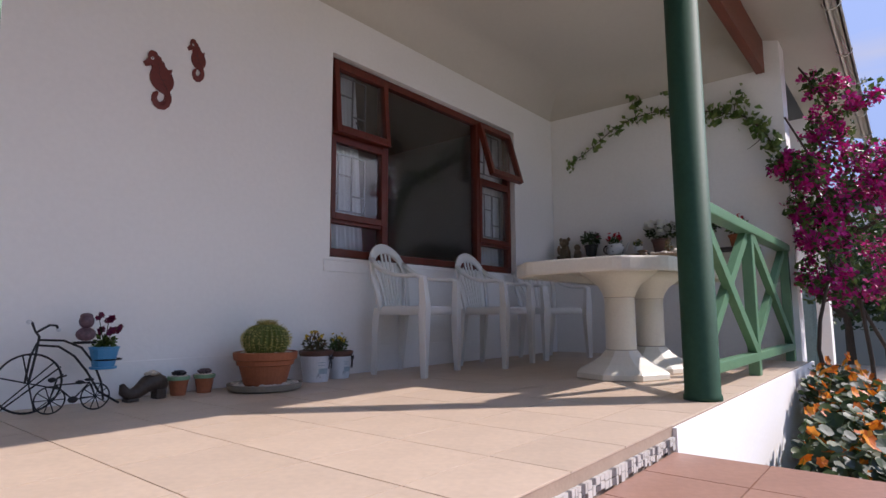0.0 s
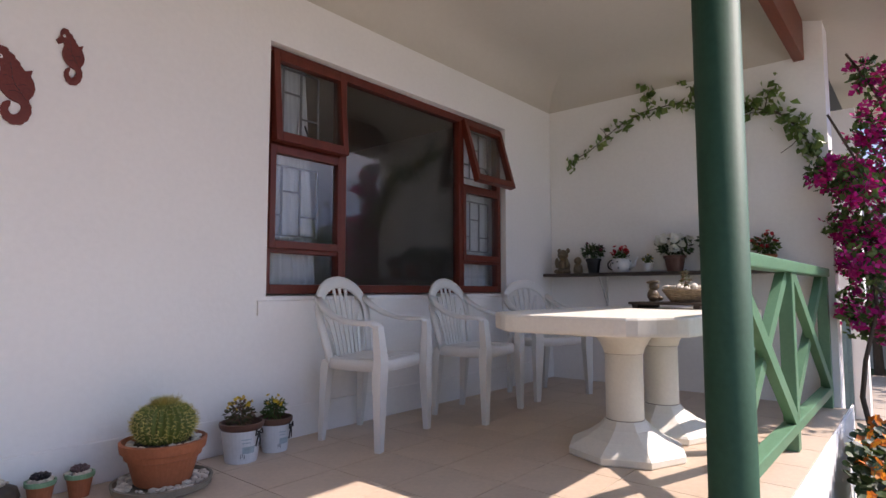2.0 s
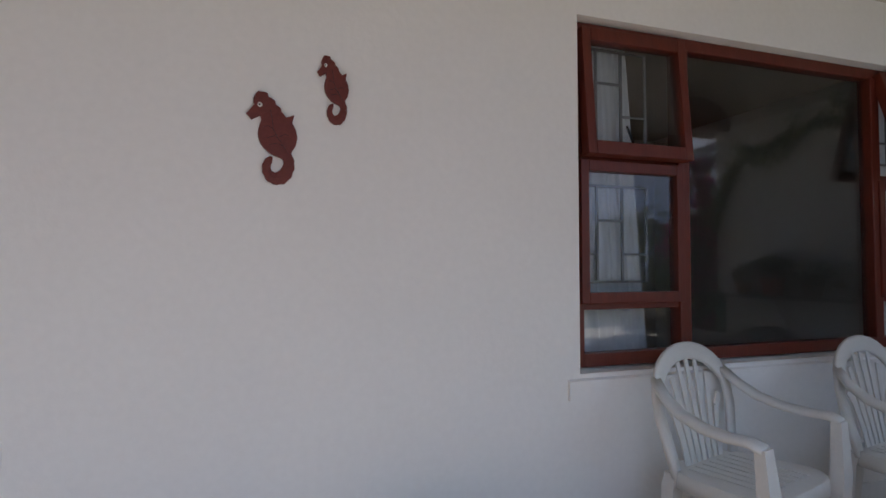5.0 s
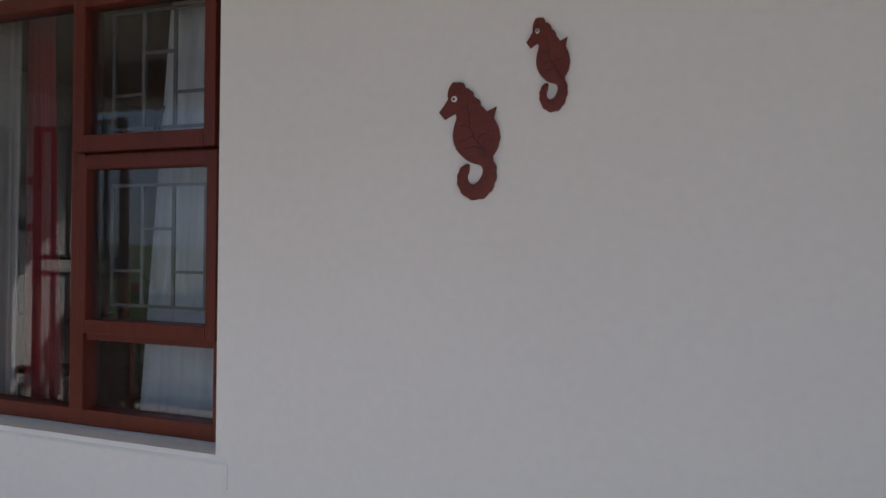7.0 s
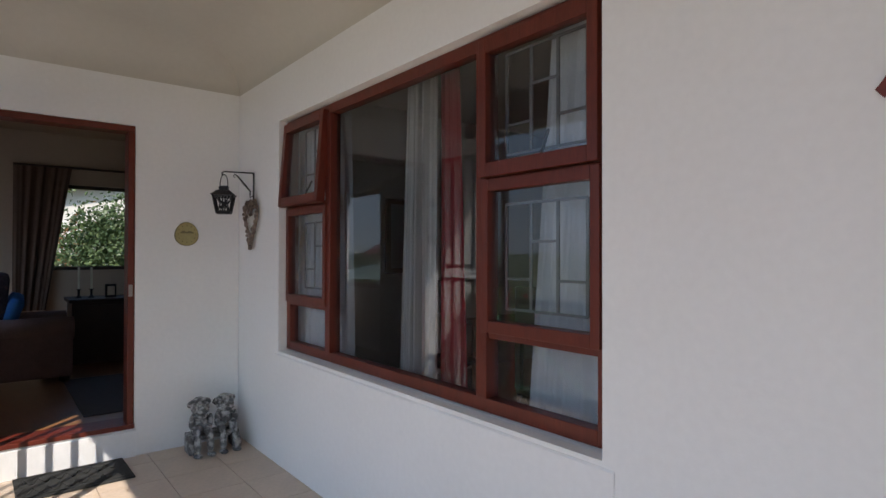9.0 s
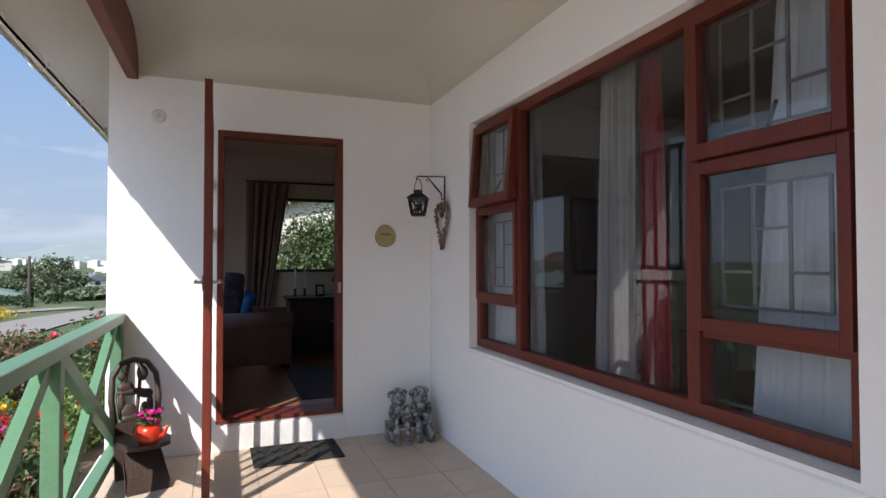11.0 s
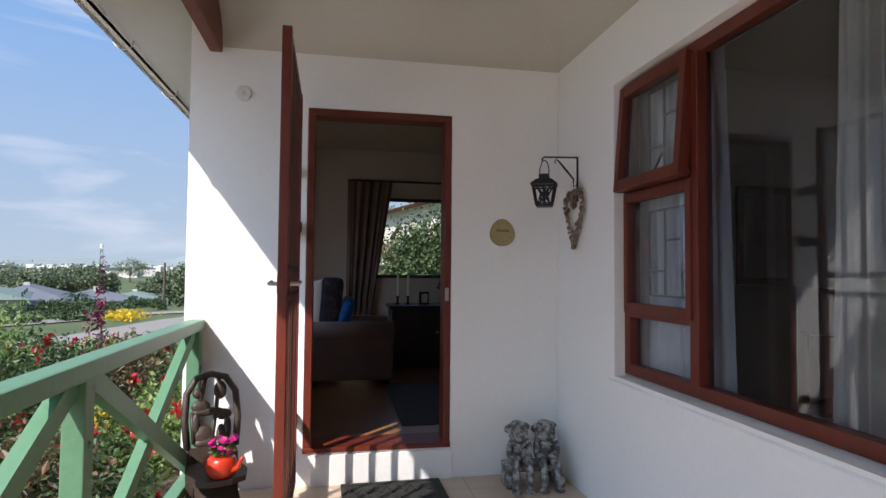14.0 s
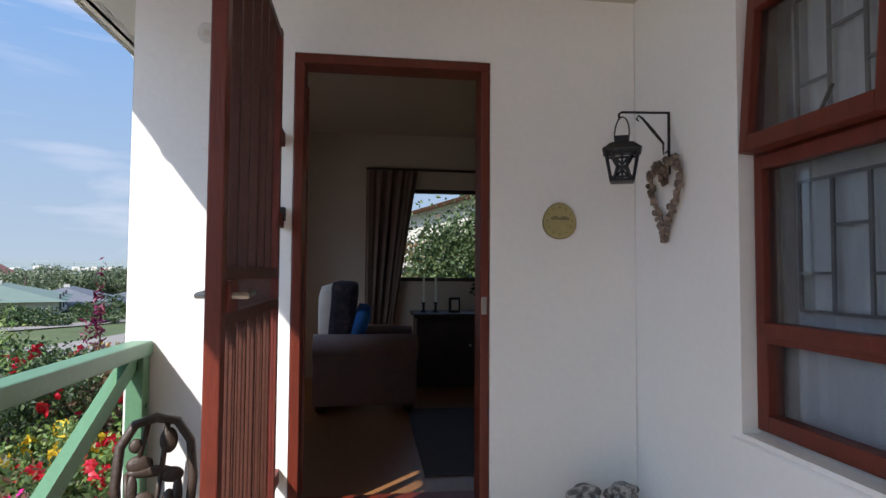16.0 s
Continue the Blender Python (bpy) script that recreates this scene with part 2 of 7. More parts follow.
MOSAIC_D = mat("dark_mosaic", (0.10, 0.10, 0.11), 0.3, var=0.3, scale=40)
SOFA = mat("brown_velour", (0.22, 0.15, 0.135), 0.9, var=0.15, scale=10)
THROW = mat("dark_patterned_throw", (0.05, 0.045, 0.06), 0.95, var=0.4, scale=14, fine=60, bump=0.2, second=(0.10, 0.07, 0.07))
# Beige velour with the backrest's sunlit paleness put into its colour.
SOFA_LIGHT = mat("sunlit_beige_velour", (0.60, 0.51, 0.41), 0.9, var=0.1, scale=10)
CUSHION = mat("blue_cushion", (0.03, 0.17, 0.50), 0.85)
FLOOR_WOOD = mat("varnished_floorboard", (0.24, 0.115, 0.045), 0.35, var=0.2, scale=4, fine=30, stretch=(1, 8, 1))
RUG = mat("dark_grey_rug", (0.07, 0.065, 0.07), 0.95, var=0.2, scale=20)
YELLOW_PLAQUE = mat("yellow_ceramic", (0.40, 0.34, 0.15), 0.45, var=0.1, scale=25)
PLAQUE_DARK = mat("olive_ceramic", (0.20, 0.17, 0.08), 0.5)
SHELL = mat("shell_and_twig_wreath", (0.20, 0.15, 0.12), 0.8, var=0.4, scale=40, fine=120, bump=0.4, rand="island", rand_amount=0.5)
TWIG = mat("dry_twig", (0.22, 0.16, 0.10), 0.9, var=0.3, scale=30)
GUTTER = mat("white_gutter", (0.62, 0.58, 0.52), 0.5, var=0.08, scale=5)
GATE_BLUE = mat("blue_green_gate_paint", (0.12, 0.20, 0.22), 0.5, var=0.15, scale=8)
PAVING = mat("sandy_paving", (0.36, 0.29, 0.22), 0.85, var=0.15, scale=3, fine=40, bump=0.2, rand="object", rand_amount=0.08)
EARTH = mat("garden_soil", (0.10, 0.07, 0.045), 0.95, var=0.35, scale=5, fine=50, bump=0.5)
GRASS = mat("rough_grass", (0.062, 0.085, 0.024), 0.95, var=0.4, scale=0.15, fine=1.5, bump=0.3, second=(0.10, 0.095, 0.036))
TARMAC = mat("pale_tarmac", (0.21, 0.19, 0.165), 0.9, var=0.12, scale=1, fine=30)
ROOF_GREY = mat("grey_roof_sheet", (0.115, 0.12, 0.13), 0.7, var=0.12, scale=1)
ROOF_GREEN = mat("pale_green_roof", (0.13, 0.175, 0.14), 0.7, var=0.1, scale=1)
ROOF_RED = mat("red_roof_tile", (0.26, 0.09, 0.06), 0.8, var=0.15, scale=2)
HOUSE_WALL = mat("house_render", (0.52, 0.49, 0.43), 0.85, var=0.06, scale=1)
# Distance haze is mixed into this paler leaf colour.
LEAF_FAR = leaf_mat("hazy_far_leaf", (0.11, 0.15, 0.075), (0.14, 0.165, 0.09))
HOUSE_GLASS = mat("dark_house_window", (0.03, 0.035, 0.045), 0.15)
# The hill colour carries the bluish haze of the distance.
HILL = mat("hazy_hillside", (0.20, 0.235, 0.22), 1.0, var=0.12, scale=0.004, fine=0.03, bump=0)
CAMERA_WHITE = mat("white_sensor_plastic", (0.7, 0.7, 0.68), 0.4)
STEEL = mat("brushed_steel", (0.42, 0.40, 0.37), 0.35, metal=0.9)

# ---- mesh helpers ----
def link_mesh(name, bm, material, smooth=False):
    me = bpy.data.meshes.new(name)
    bm.to_mesh(me)
    bm.free()
    for one in (material if isinstance(material, (list, tuple)) else [material]):
        me.materials.append(one)
    if smooth:
        me.polygons.foreach_set("use_smooth", [True] * len(me.polygons))
    return new(name, me)


def part(name, bm, material, parent=None, label="", smooth=False):
    ob = link_mesh(name, bm, material, smooth)
    if parent is not None:
        ob.parent = parent
    if label:
        ob["label"] = label
    return ob


def thing(name, label, category, at=(0, 0, 0), turn=0.0, group="", kind=""):
    e = new(name)
    e.matrix_world = pose(*at, 0, 0, turn)
    e.empty_display_size = 0.1
    return tagged(e, label, category, group, kind)


def box(bm, x0, y0, z0, x1, y1, z1, bevel=0.0):
    vs = [bm.verts.new((x, y, z)) for z in (z0, z1) for y in (y0, y1) for x in (x0, x1)]
    fs = [bm.faces.new([vs[i] for i in q]) for q in
          ((0, 2, 3, 1), (4, 5, 7, 6), (0, 1, 5, 4), (2, 6, 7, 3), (0, 4, 6, 2), (1, 3, 7, 5))]
    if bevel:
        es = {e for f in fs for e in f.edges}
        bmesh.ops.bevel(bm, geom=list(es), offset=bevel, segments=2, affect="EDGES", profile=0.6)
    return bm


def boxed(*a, bevel=0.0):
    return box(bmesh.new(), *a, bevel=bevel)


def bar(bm, p, q, w, h, up=(0, 0, 1)):
    """A square bar from p to q, w wide and h high."""
    p, q = Vector(p), Vector(q)
    d = (q - p).normalized()
    side = d.cross(Vector(up))
    if side.length < 1e-4:
        side = d.cross(Vector((0, 1, 0)))
    side.normalize()
    top = side.cross(d)
    ring = [side * sx * w / 2 + top * sz * h / 2 for sx, sz in ((-1, -1), (1, -1), (1, 1), (-1, 1))]
    a = [bm.verts.new(p + r) for r in ring]
    b = [bm.verts.new(q + r) for r in ring]
    bm.faces.new(a[::-1])
    bm.faces.new(b)
    for i in range(4):
        bm.faces.new((a[i], a[(i + 1) % 4], b[(i + 1) % 4], b[i]))
    return bm


def tube(bm, points, radius, n=8, closed=False):
    """A round tube along points; radius is one number or one for each point."""
    pts = [Vector(p) for p in points]
    rad = radius if isinstance(radius, (list, tuple)) else [radius] * len(pts)
    rings = []
    side = None
    for i, p in enumerate(pts):
        a = pts[(i - 1) % len(pts)] if (closed or i) else p
        b = pts[(i + 1) % len(pts)] if (closed or i < len(pts) - 1) else p
        d = (b - a).normalized()
        if side is None:
            side = d.orthogonal().normalized()
        side = (side - d * side.dot(d))
        side = side.normalized() if side.length > 1e-5 else d.orthogonal().normalized()
        up = d.cross(side)
        rings.append([bm.verts.new(p + (side * math.cos(2 * math.pi * k / n) + up * math.sin(2 * math.pi * k / n)) * rad[i]) for k in range(n)])
    last = len(rings) if closed else len(rings) - 1
    for i in range(last):
        r, s = rings[i], rings[(i + 1) % len(rings)]
        for k in range(n):
            bm.faces.new((r[k], r[(k + 1) % n], s[(k + 1) % n], s[k]))
    if not closed:
        bm.faces.new(rings[0][::-1])
        bm.faces.new(rings[-1])
    return bm


def lathe(bm, profile, n=32, centre=(0, 0, 0), squash=None):
    """A turned body from (radius, height) pairs; the ends are closed."""
    c = Vector(centre)
    rings = []
    for r, z in profile:
        ring = []
        for k in range(n):
            a = 2 * math.pi * k / n
            f = squash(a, z) if squash else 1.0
            ring.append(bm.verts.new(c + Vector((r * f * math.cos(a), r * f * math.sin(a), z))))
        rings.append(ring)
    for r, s in zip(rings, rings[1:]):
        for k in range(n):
            bm.faces.new((r[k], r[(k + 1) % n], s[(k + 1) % n], s[k]))
    bm.faces.new(rings[0][::-1])
    bm.faces.new(rings[-1])
    return bm


def ball(bm, centre, radii, n=12, m=8, turn=None):
    """A rounded lump."""
    base = Matrix.Translation(centre) @ (turn if turn is not None else Matrix()) @ Matrix.Diagonal((*(radii if isinstance(radii, (tuple, list)) else (radii,) * 3), 1))
    bmesh.ops.create_uvsphere(bm, u_segments=n, v_segments=m, radius=1.0, matrix=base)
    return bm


def slab(bm, outline, z0, z1):
    """A flat plate of the (x, y) outline between two heights."""
    a = [bm.verts.new((x, y, z0)) for x, y in outline]
    b = [bm.verts.new((x, y, z1)) for x, y in outline]
    bm.faces.new(a[::-1])
    bm.faces.new(b)
    for i in range(len(a)):
        j = (i + 1) % len(a)
        bm.faces.new((a[i], a[j], b[j], b[i]))
    return bm


def leaf_object(name, places, size, material, parent=None, long=1.7, seed=1, label="", droop=0.0, spread=1.0, cup=0.25):
    """Many small folded leaves at the given places, joined in one mesh."""
    r = np.random.RandomState(seed)
    p = np.asarray(places, float)
    n = len(p)
    d = r.normal(size=(n, 3)) * (1, 1, spread)
    d[:, 2] -= droop
    d /= np.linalg.norm(d, axis=1)[:, None]
    s = np.cross(d, r.normal(size=(n, 3)))
    s /= np.linalg.norm(s, axis=1)[:, None] + 1e-9
    up = np.cross(d, s)
    L = size * (0.65 + 0.7 * r.rand(n))[:, None]
    W = L / long
    v = np.stack([p - d * L / 2, p + s * W / 2 + up * W * cup - d * L * 0.05, p + d * L / 2, p - s * W / 2 + up * W * cup - d * L * 0.05], 1).reshape(-1, 3)
    idx = np.arange(n) * 4
    f = np.concatenate([np.stack([idx, idx + 1, idx + 2], 1), np.stack([idx, idx + 2, idx + 3], 1)])
    me = bpy.data.meshes.new(name)
    me.from_pydata(v.tolist(), [], f.tolist())
    me.materials.append(material)
    ob = tagged(new(name, me), kind="stuff")
    if parent is not None:
        ob.parent = parent
    if label:
        ob["label"] = label
    return ob


def cloud(centre, radii, count, rng, hollow=0.45, clumps=0):
    """Scattered places in an uneven rounded volume, denser outside."""
    c, r = np.array(centre), np.array(radii)
    if clumps:
        seeds = cloud(centre, radii, clumps, rng, hollow)
        k = rng.randint(0, len(seeds), count)
        return seeds[k] + rng.normal(size=(count, 3)) * r * 0.16
    d = rng.normal(size=(count, 3))
    d /= np.linalg.norm(d, axis=1)[:, None]
    q = (hollow + (1 - hollow) * rng.rand(count) ** 0.6)[:, None]
    return c + d * q * r


def blossoms(name, centres, size, material, parent=None, petals=5, seed=3, label=""):
    """Small flowers: a ring of broad petals about each centre."""
    r = np.random.RandomState(seed)
    verts, faces = [], []
    for c in np.asarray(centres, float):
        axis = Vector(r.normal(size=3) + np.array([-0.5, -0.8, 0.9])).normalized()
        a = axis.orthogonal().normalized()
        b = axis.cross(a)
        s = size * (0.75 + 0.5 * r.rand())
        for k in range(petals):
            t = 2 * math.pi * k / petals + r.rand() * 0.3
            d = a * math.cos(t) + b * math.sin(t)
            e = a * -math.sin(t) + b * math.cos(t)
            o = Vector(c)
            i = len(verts)
            verts += [o, o + d * s * 0.6 + e * s * 0.42 + axis * s * 0.2, o + d * s + axis * s * 0.28, o + d * s * 0.6 - e * s * 0.42 + axis * s * 0.2]
            faces += [(i, i + 1, i + 2), (i, i + 2, i + 3)]
    me = bpy.data.meshes.new(name)
    me.from_pydata([tuple(v) for v in verts], [], faces)
    me.materials.append(material)
    ob = tagged(new(name, me), kind="stuff")
    if parent is not None:
        ob.parent = parent
    if label:
        ob["label"] = label
    return ob


def structure(name, bm, material, label, category, smooth=False):
    return tagged(link_mesh(name, bm, material, smooth), label, category, kind="structure")

# ---- plan ----
EAST = 8.42          # inner face of the shelf wall
EDGE = -2.33         # edge of the porch floor
CEIL = 2.85
DOOR = (-1.60, -0.71, 0.19, 2.26)
WIN_A = (5.26, 7.63, 0.80, 2.26)
WIN_B = (0.76, 3.29, 0.742, 2.26)

# ---- walls ----
def wall_with_holes(name, axis, at, thick, u0, u1, z0, z1, holes, material, label):
    """An upright wall along x or y with rectangular openings that go through it."""
    bm = bmesh.new()
    us = sorted({u0, u1, *[h[0] for h in holes], *[h[1] for h in holes]})
    zs = sorted({z0, z1, *[h[2] for h in holes], *[h[3] for h in holes]})
    solid = lambda i, j: not any(h[0] <= us[i] and us[i + 1] <= h[1] and h[2] <= zs[j] and zs[j + 1] <= h[3] for h in holes)
    inside = lambda i, j: 0 <= i < len(us) - 1 and 0 <= j < len(zs) - 1 and solid(i, j)
    memo = {}

    def vert(u, w, z):
        key = (round(u, 4), round(w, 4), round(z, 4))
        if key not in memo:
            memo[key] = bm.verts.new((u, w, z) if axis == "x" else (w, u, z))
        return memo[key]
    a, b = at, at + thick
    for i in range(len(us) - 1):
        for j in range(len(zs) - 1):
            if not solid(i, j):
                continue
            x0, x1, y0, y1 = us[i], us[i + 1], zs[j], zs[j + 1]
            bm.faces.new([vert(x0, a, y0), vert(x1, a, y0), vert(x1, a, y1), vert(x0, a, y1)])
            bm.faces.new([vert(x0, b, y0), vert(x0, b, y1), vert(x1, b, y1), vert(x1, b, y0)])
            if not inside(i - 1, j):
                bm.faces.new([vert(x0, a, y0), vert(x0, a, y1), vert(x0, b, y1), vert(x0, b, y0)])
            if not inside(i + 1, j):
                bm.faces.new([vert(x1, a, y0), vert(x1, b, y0), vert(x1, b, y1), vert(x1, a, y1)])
            if not inside(i, j - 1):
                bm.faces.new([vert(x0, a, y0), vert(x0, b, y0), vert(x1, b, y0), vert(x1, a, y0)])
            if not inside(i, j + 1):
                bm.faces.new([vert(x0, a, y1), vert(x1, a, y1), vert(x1, b, y1), vert(x0, b, y1)])
    bmesh.ops.recalc_face_normals(bm, faces=bm.faces)
    return structure(name, bm, material, label, "wall")


wall_with_holes("wall_north", "x", 0.0, 0.22, -0.25, EAST + 0.25, -0.8, 3.1, [WIN_A, WIN_B], PLASTER, "white painted plaster house wall with two windows")
wall_with_holes("wall_west", "y", 0.0, -0.25, -2.275, -0.003, -0.8, 3.1, [DOOR], PLASTER, "white painted plaster end wall with the open front door")
wall_with_holes("wall_east", "y", EAST, 0.25, -2.29, -0.003, -0.8, 3.1, [], PLASTER, "white painted plaster end wall behind the shelf")
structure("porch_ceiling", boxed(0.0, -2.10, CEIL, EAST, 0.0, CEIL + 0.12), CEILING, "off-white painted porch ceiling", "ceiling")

# cove between ceiling and walls
bm = bmesh.new()
for a, b, n in (((0, 0), (EAST, 0), (0, -1)), ((0, -2.1), (0, 0), (1, 0)), ((EAST, -2.1), (EAST, 0), (-1, 0))):
    prev = None
    for i in range(11):
        t = math.pi / 2 * i / 10
        d, z = 0.36 * (1 - math.sin(t)) + 0.001, CEIL - 0.26 * (1 - math.cos(t)) - 0.001
        row = [bm.verts.new((p[0] + n[0] * d, p[1] + n[1] * d, z)) for p in (a, b)]
        if prev:
            bm.faces.new((prev[0], prev[1], row[1], row[0]))
        prev = row
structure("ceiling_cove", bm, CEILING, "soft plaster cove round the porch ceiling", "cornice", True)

structure("roof_beam", boxed(0.003, -2.17, 2.555, EAST - 0.003, -2.10, CEIL + 0.1, bevel=0.006), BEAM, "dark red stained timber beam under the porch roof", "beam")
# sloping soffit outside the beam, the roof above and the gutter
bm = bmesh.new()
vs = [(-3.95, -2.17, 2.86), (12, -2.17, 2.86), (12, -2.70, 2.70), (-3.95, -2.70, 2.70)]
vs += [(x, y, z + 0.03) for x, y, z in vs]
vv = [bm.verts.new(v) for v in vs]
for q in ((0, 1, 2, 3), (4, 7, 6, 5), (0, 4, 5, 1), (1, 5, 6, 2), (2, 6, 7, 3), (3, 7, 4, 0)):
    bm.faces.new([vv[i] for i in q])
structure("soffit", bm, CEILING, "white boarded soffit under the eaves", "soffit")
bm = bmesh.new()
vs = [(-3.95, -2.72, 2.76), (12, -2.72, 2.76), (12, 5.0, 4.8), (-3.95, 5.0, 4.8)]
vs += [(x, y, z + 0.06) for x, y, z in vs]
vv = [bm.verts.new(v) for v in vs]
for q in ((0, 1, 2, 3), (4, 7, 6, 5), (0, 4, 5, 1), (1, 5, 6, 2), (2, 6, 7, 3), (3, 7, 4, 0)):
    bm.faces.new([vv[i] for i in q])
structure("house_roof", bm, ROOF_GREY, "grey sheet roof over the house and porch", "roof")
gutter = thing("gutter", "white half-round gutter along the eaves", "gutter", (0, -2.745, 2.70), kind="structure")
bm = bmesh.new()
prof = [(0.055 * math.cos(t), 0.055 * math.sin(t)) for t in [math.pi + math.pi * i / 10 for i in range(11)]]
ends = [[bm.verts.new((x, y, z)) for y, z in prof] for x in (-3.95, 12)]
for k in range(10):
    bm.faces.new((ends[0][k], ends[0][k + 1], ends[1][k + 1], ends[1][k]))
bmesh.ops.solidify(bm, geom=bm.faces[:], thickness=0.004)
part("trough", bm, GUTTER, gutter, smooth=True)
for i in range(16):
    bm = bmesh.new()
    tube(bm, [(0, 0.06 * math.cos(t), 0.06 * math.sin(t)) for t in [math.pi + math.pi * k / 8 for k in range(9)]], 0.006, 5)
    ob = part("bracket", bm, GUTTER, gutter)
    ob.location = (-3.3 + i * 1.0, 0, 0)
for i in range(8):
    ob = part("rafter_foot", boxed(-0.02, 0.01, -0.03, 0.02, 0.045, 0.03, bevel=0.004), GUTTER, gutter)
    ob.location = (-2.3 + i * 1.6, 0, 0)
wall_with_holes("wall_south_lounge", "x", -2.275, 0.2, -3.45, -0.252, -0.8, 3.1, [(-2.7, -1.5, 0.95, 2.2)], PLASTER, "white outer wall of the lounge with a window")
structure("plinth_band", boxed(3.45, -0.010, 0.0, EAST, 0.01, 0.18, bevel=0.004), PLASTER, "shallow raised plaster plinth band at the foot of the wall", "skirting")
for name, w, out in (("window_sill_1", WIN_A, 0.014), ("window_sill_2", WIN_B, 0.006)):
    bm = bmesh.new()
    x0, x1, z = w[0] - 0.055, w[1] + 0.045, w[2]
    pts = [(x0, -out, z - 0.10), (x1, -out, z - 0.10), (x1, -out, z - 0.026), (x0, -out, z - 0.026),
           (x0, 0.01, z - 0.10), (x1, 0.01, z - 0.10), (x1, 0.0, z - 0.018), (x0, 0.0, z - 0.018)]
    vv = [bm.verts.new(p) for p in pts]
    for q in ((0, 1, 2, 3), (3, 2, 6, 7), (0, 3, 7, 4), (1, 5, 6, 2), (0, 4, 5, 1)):
        bm.faces.new([vv[i] for i in q])
    vv = [bm.verts.new(p) for p in ((w[0], -0.002, z - 0.018), (w[1], -0.002, z - 0.018), (w[1], 0.10, z + 0.012), (w[0], 0.10, z + 0.012))]
    bm.faces.new(vv)
    structure(name, bm, PLASTER, "sloping white plaster window sill", "sill")

# porch slab, landing and steps
structure("floor", boxed(0.0, EDGE + 0.004, -0.8, EAST, 0.0, -0.006), GROUT, "porch floor bed under the beige tiles", "floor")
structure("porch_front", boxed(4.96, EDGE - 0.012, -0.8, EAST + 0.25, EDGE + 0.003, -0.012), PLASTER, "white plaster front of the raised porch", "wall")
structure("porch_front_west", boxed(-0.25, EDGE - 0.012, -0.8, 3.5, EDGE + 0.003, -0.012), PLASTER, "white plaster front of the raised porch", "wall")
structure("steps", boxed(3.55, -4.2, -0.8, 4.95, EDGE - 0.002, -0.103), GROUT, "tiled landing and steps up to the porch", "steps")
structure("steps_lower", boxed(2.95, -4.2, -0.8, 3.548, -2.36, -0.44), TERRACOTTA_TILE, "rust tiled lower step", "steps")
structure("steps_middle", boxed(3.25, -4.2, -0.435, 3.546, -2.36, -0.27), TERRACOTTA_TILE, "rust tiled middle step", "steps")

# ---- ground ----
bm = bmesh.new()
def terrain(x, y):
    d = math.hypot(x - 3, y + 1)
    down = -0.62 - 0.3 * min(1, max(0, (d - 9) / 20)) - 0.4 * min(1, max(0, (d - 29) / 15)) - 2.6 * min(1, max(0, (d - 44) / 25)) - 3.0 * min(1, max(0, (d - 72) / 120)) + 8.0 * min(1, max(0, (d - 190) / 400))
    return down + 0.12 * math.sin(x * 0.21) * math.sin(y * 0.17) * min(1, d / 30)
rings = [0.01, 4, 8, 11, 15, 20, 26, 33, 42, 55, 75, 110, 170, 300, 600, 1200, 2500, 4500]
grid = []
for r in rings:
    grid.append([bm.verts.new((3 + r * math.cos(a), -1 + r * math.sin(a), terrain(3 + r * math.cos(a), -1 + r * math.sin(a)))) for a in [2 * math.pi * k / 72 for k in range(72)]])
for r, s in zip(grid, grid[1:]):
    for k in range(72):
        bm.faces.new((r[k], r[(k + 1) % 72], s[(k + 1) % 72], s[k]))
bm.faces.new(grid[0])
structure("ground", bm, GRASS, "grassy ground falling away from the house to the town", "ground", True)

# ---- windows ----
def leaf_frame(bm, x0, x1, z0, z1, w, y0, y1, rail=0.0):
    """A rectangular frame of four members butted together."""
    box(bm, x0, y0, z0, x0 + w, y1, z1, 0.004)
    box(bm, x1 - w, y0, z0, x1, y1, z1, 0.004)
    rail = rail or w
    box(bm, x0 + w, y0, z0, x1 - w, y1, z0 + rail, 0.004)
    box(bm, x0 + w, y0, z1 - rail, x1 - w, y1, z1, 0.004)
    return bm


def pane(x0, x1, z0, z1, y, parent):
    bm = bmesh.new()
    bm.faces.new([bm.verts.new(p) for p in ((x0, y, z0), (x1, y, z0), (x1, y, z1), (x0, y, z1))])
    ob = part("pane", bm, GLASS, parent)
    ob.visible_shadow = False
    return ob


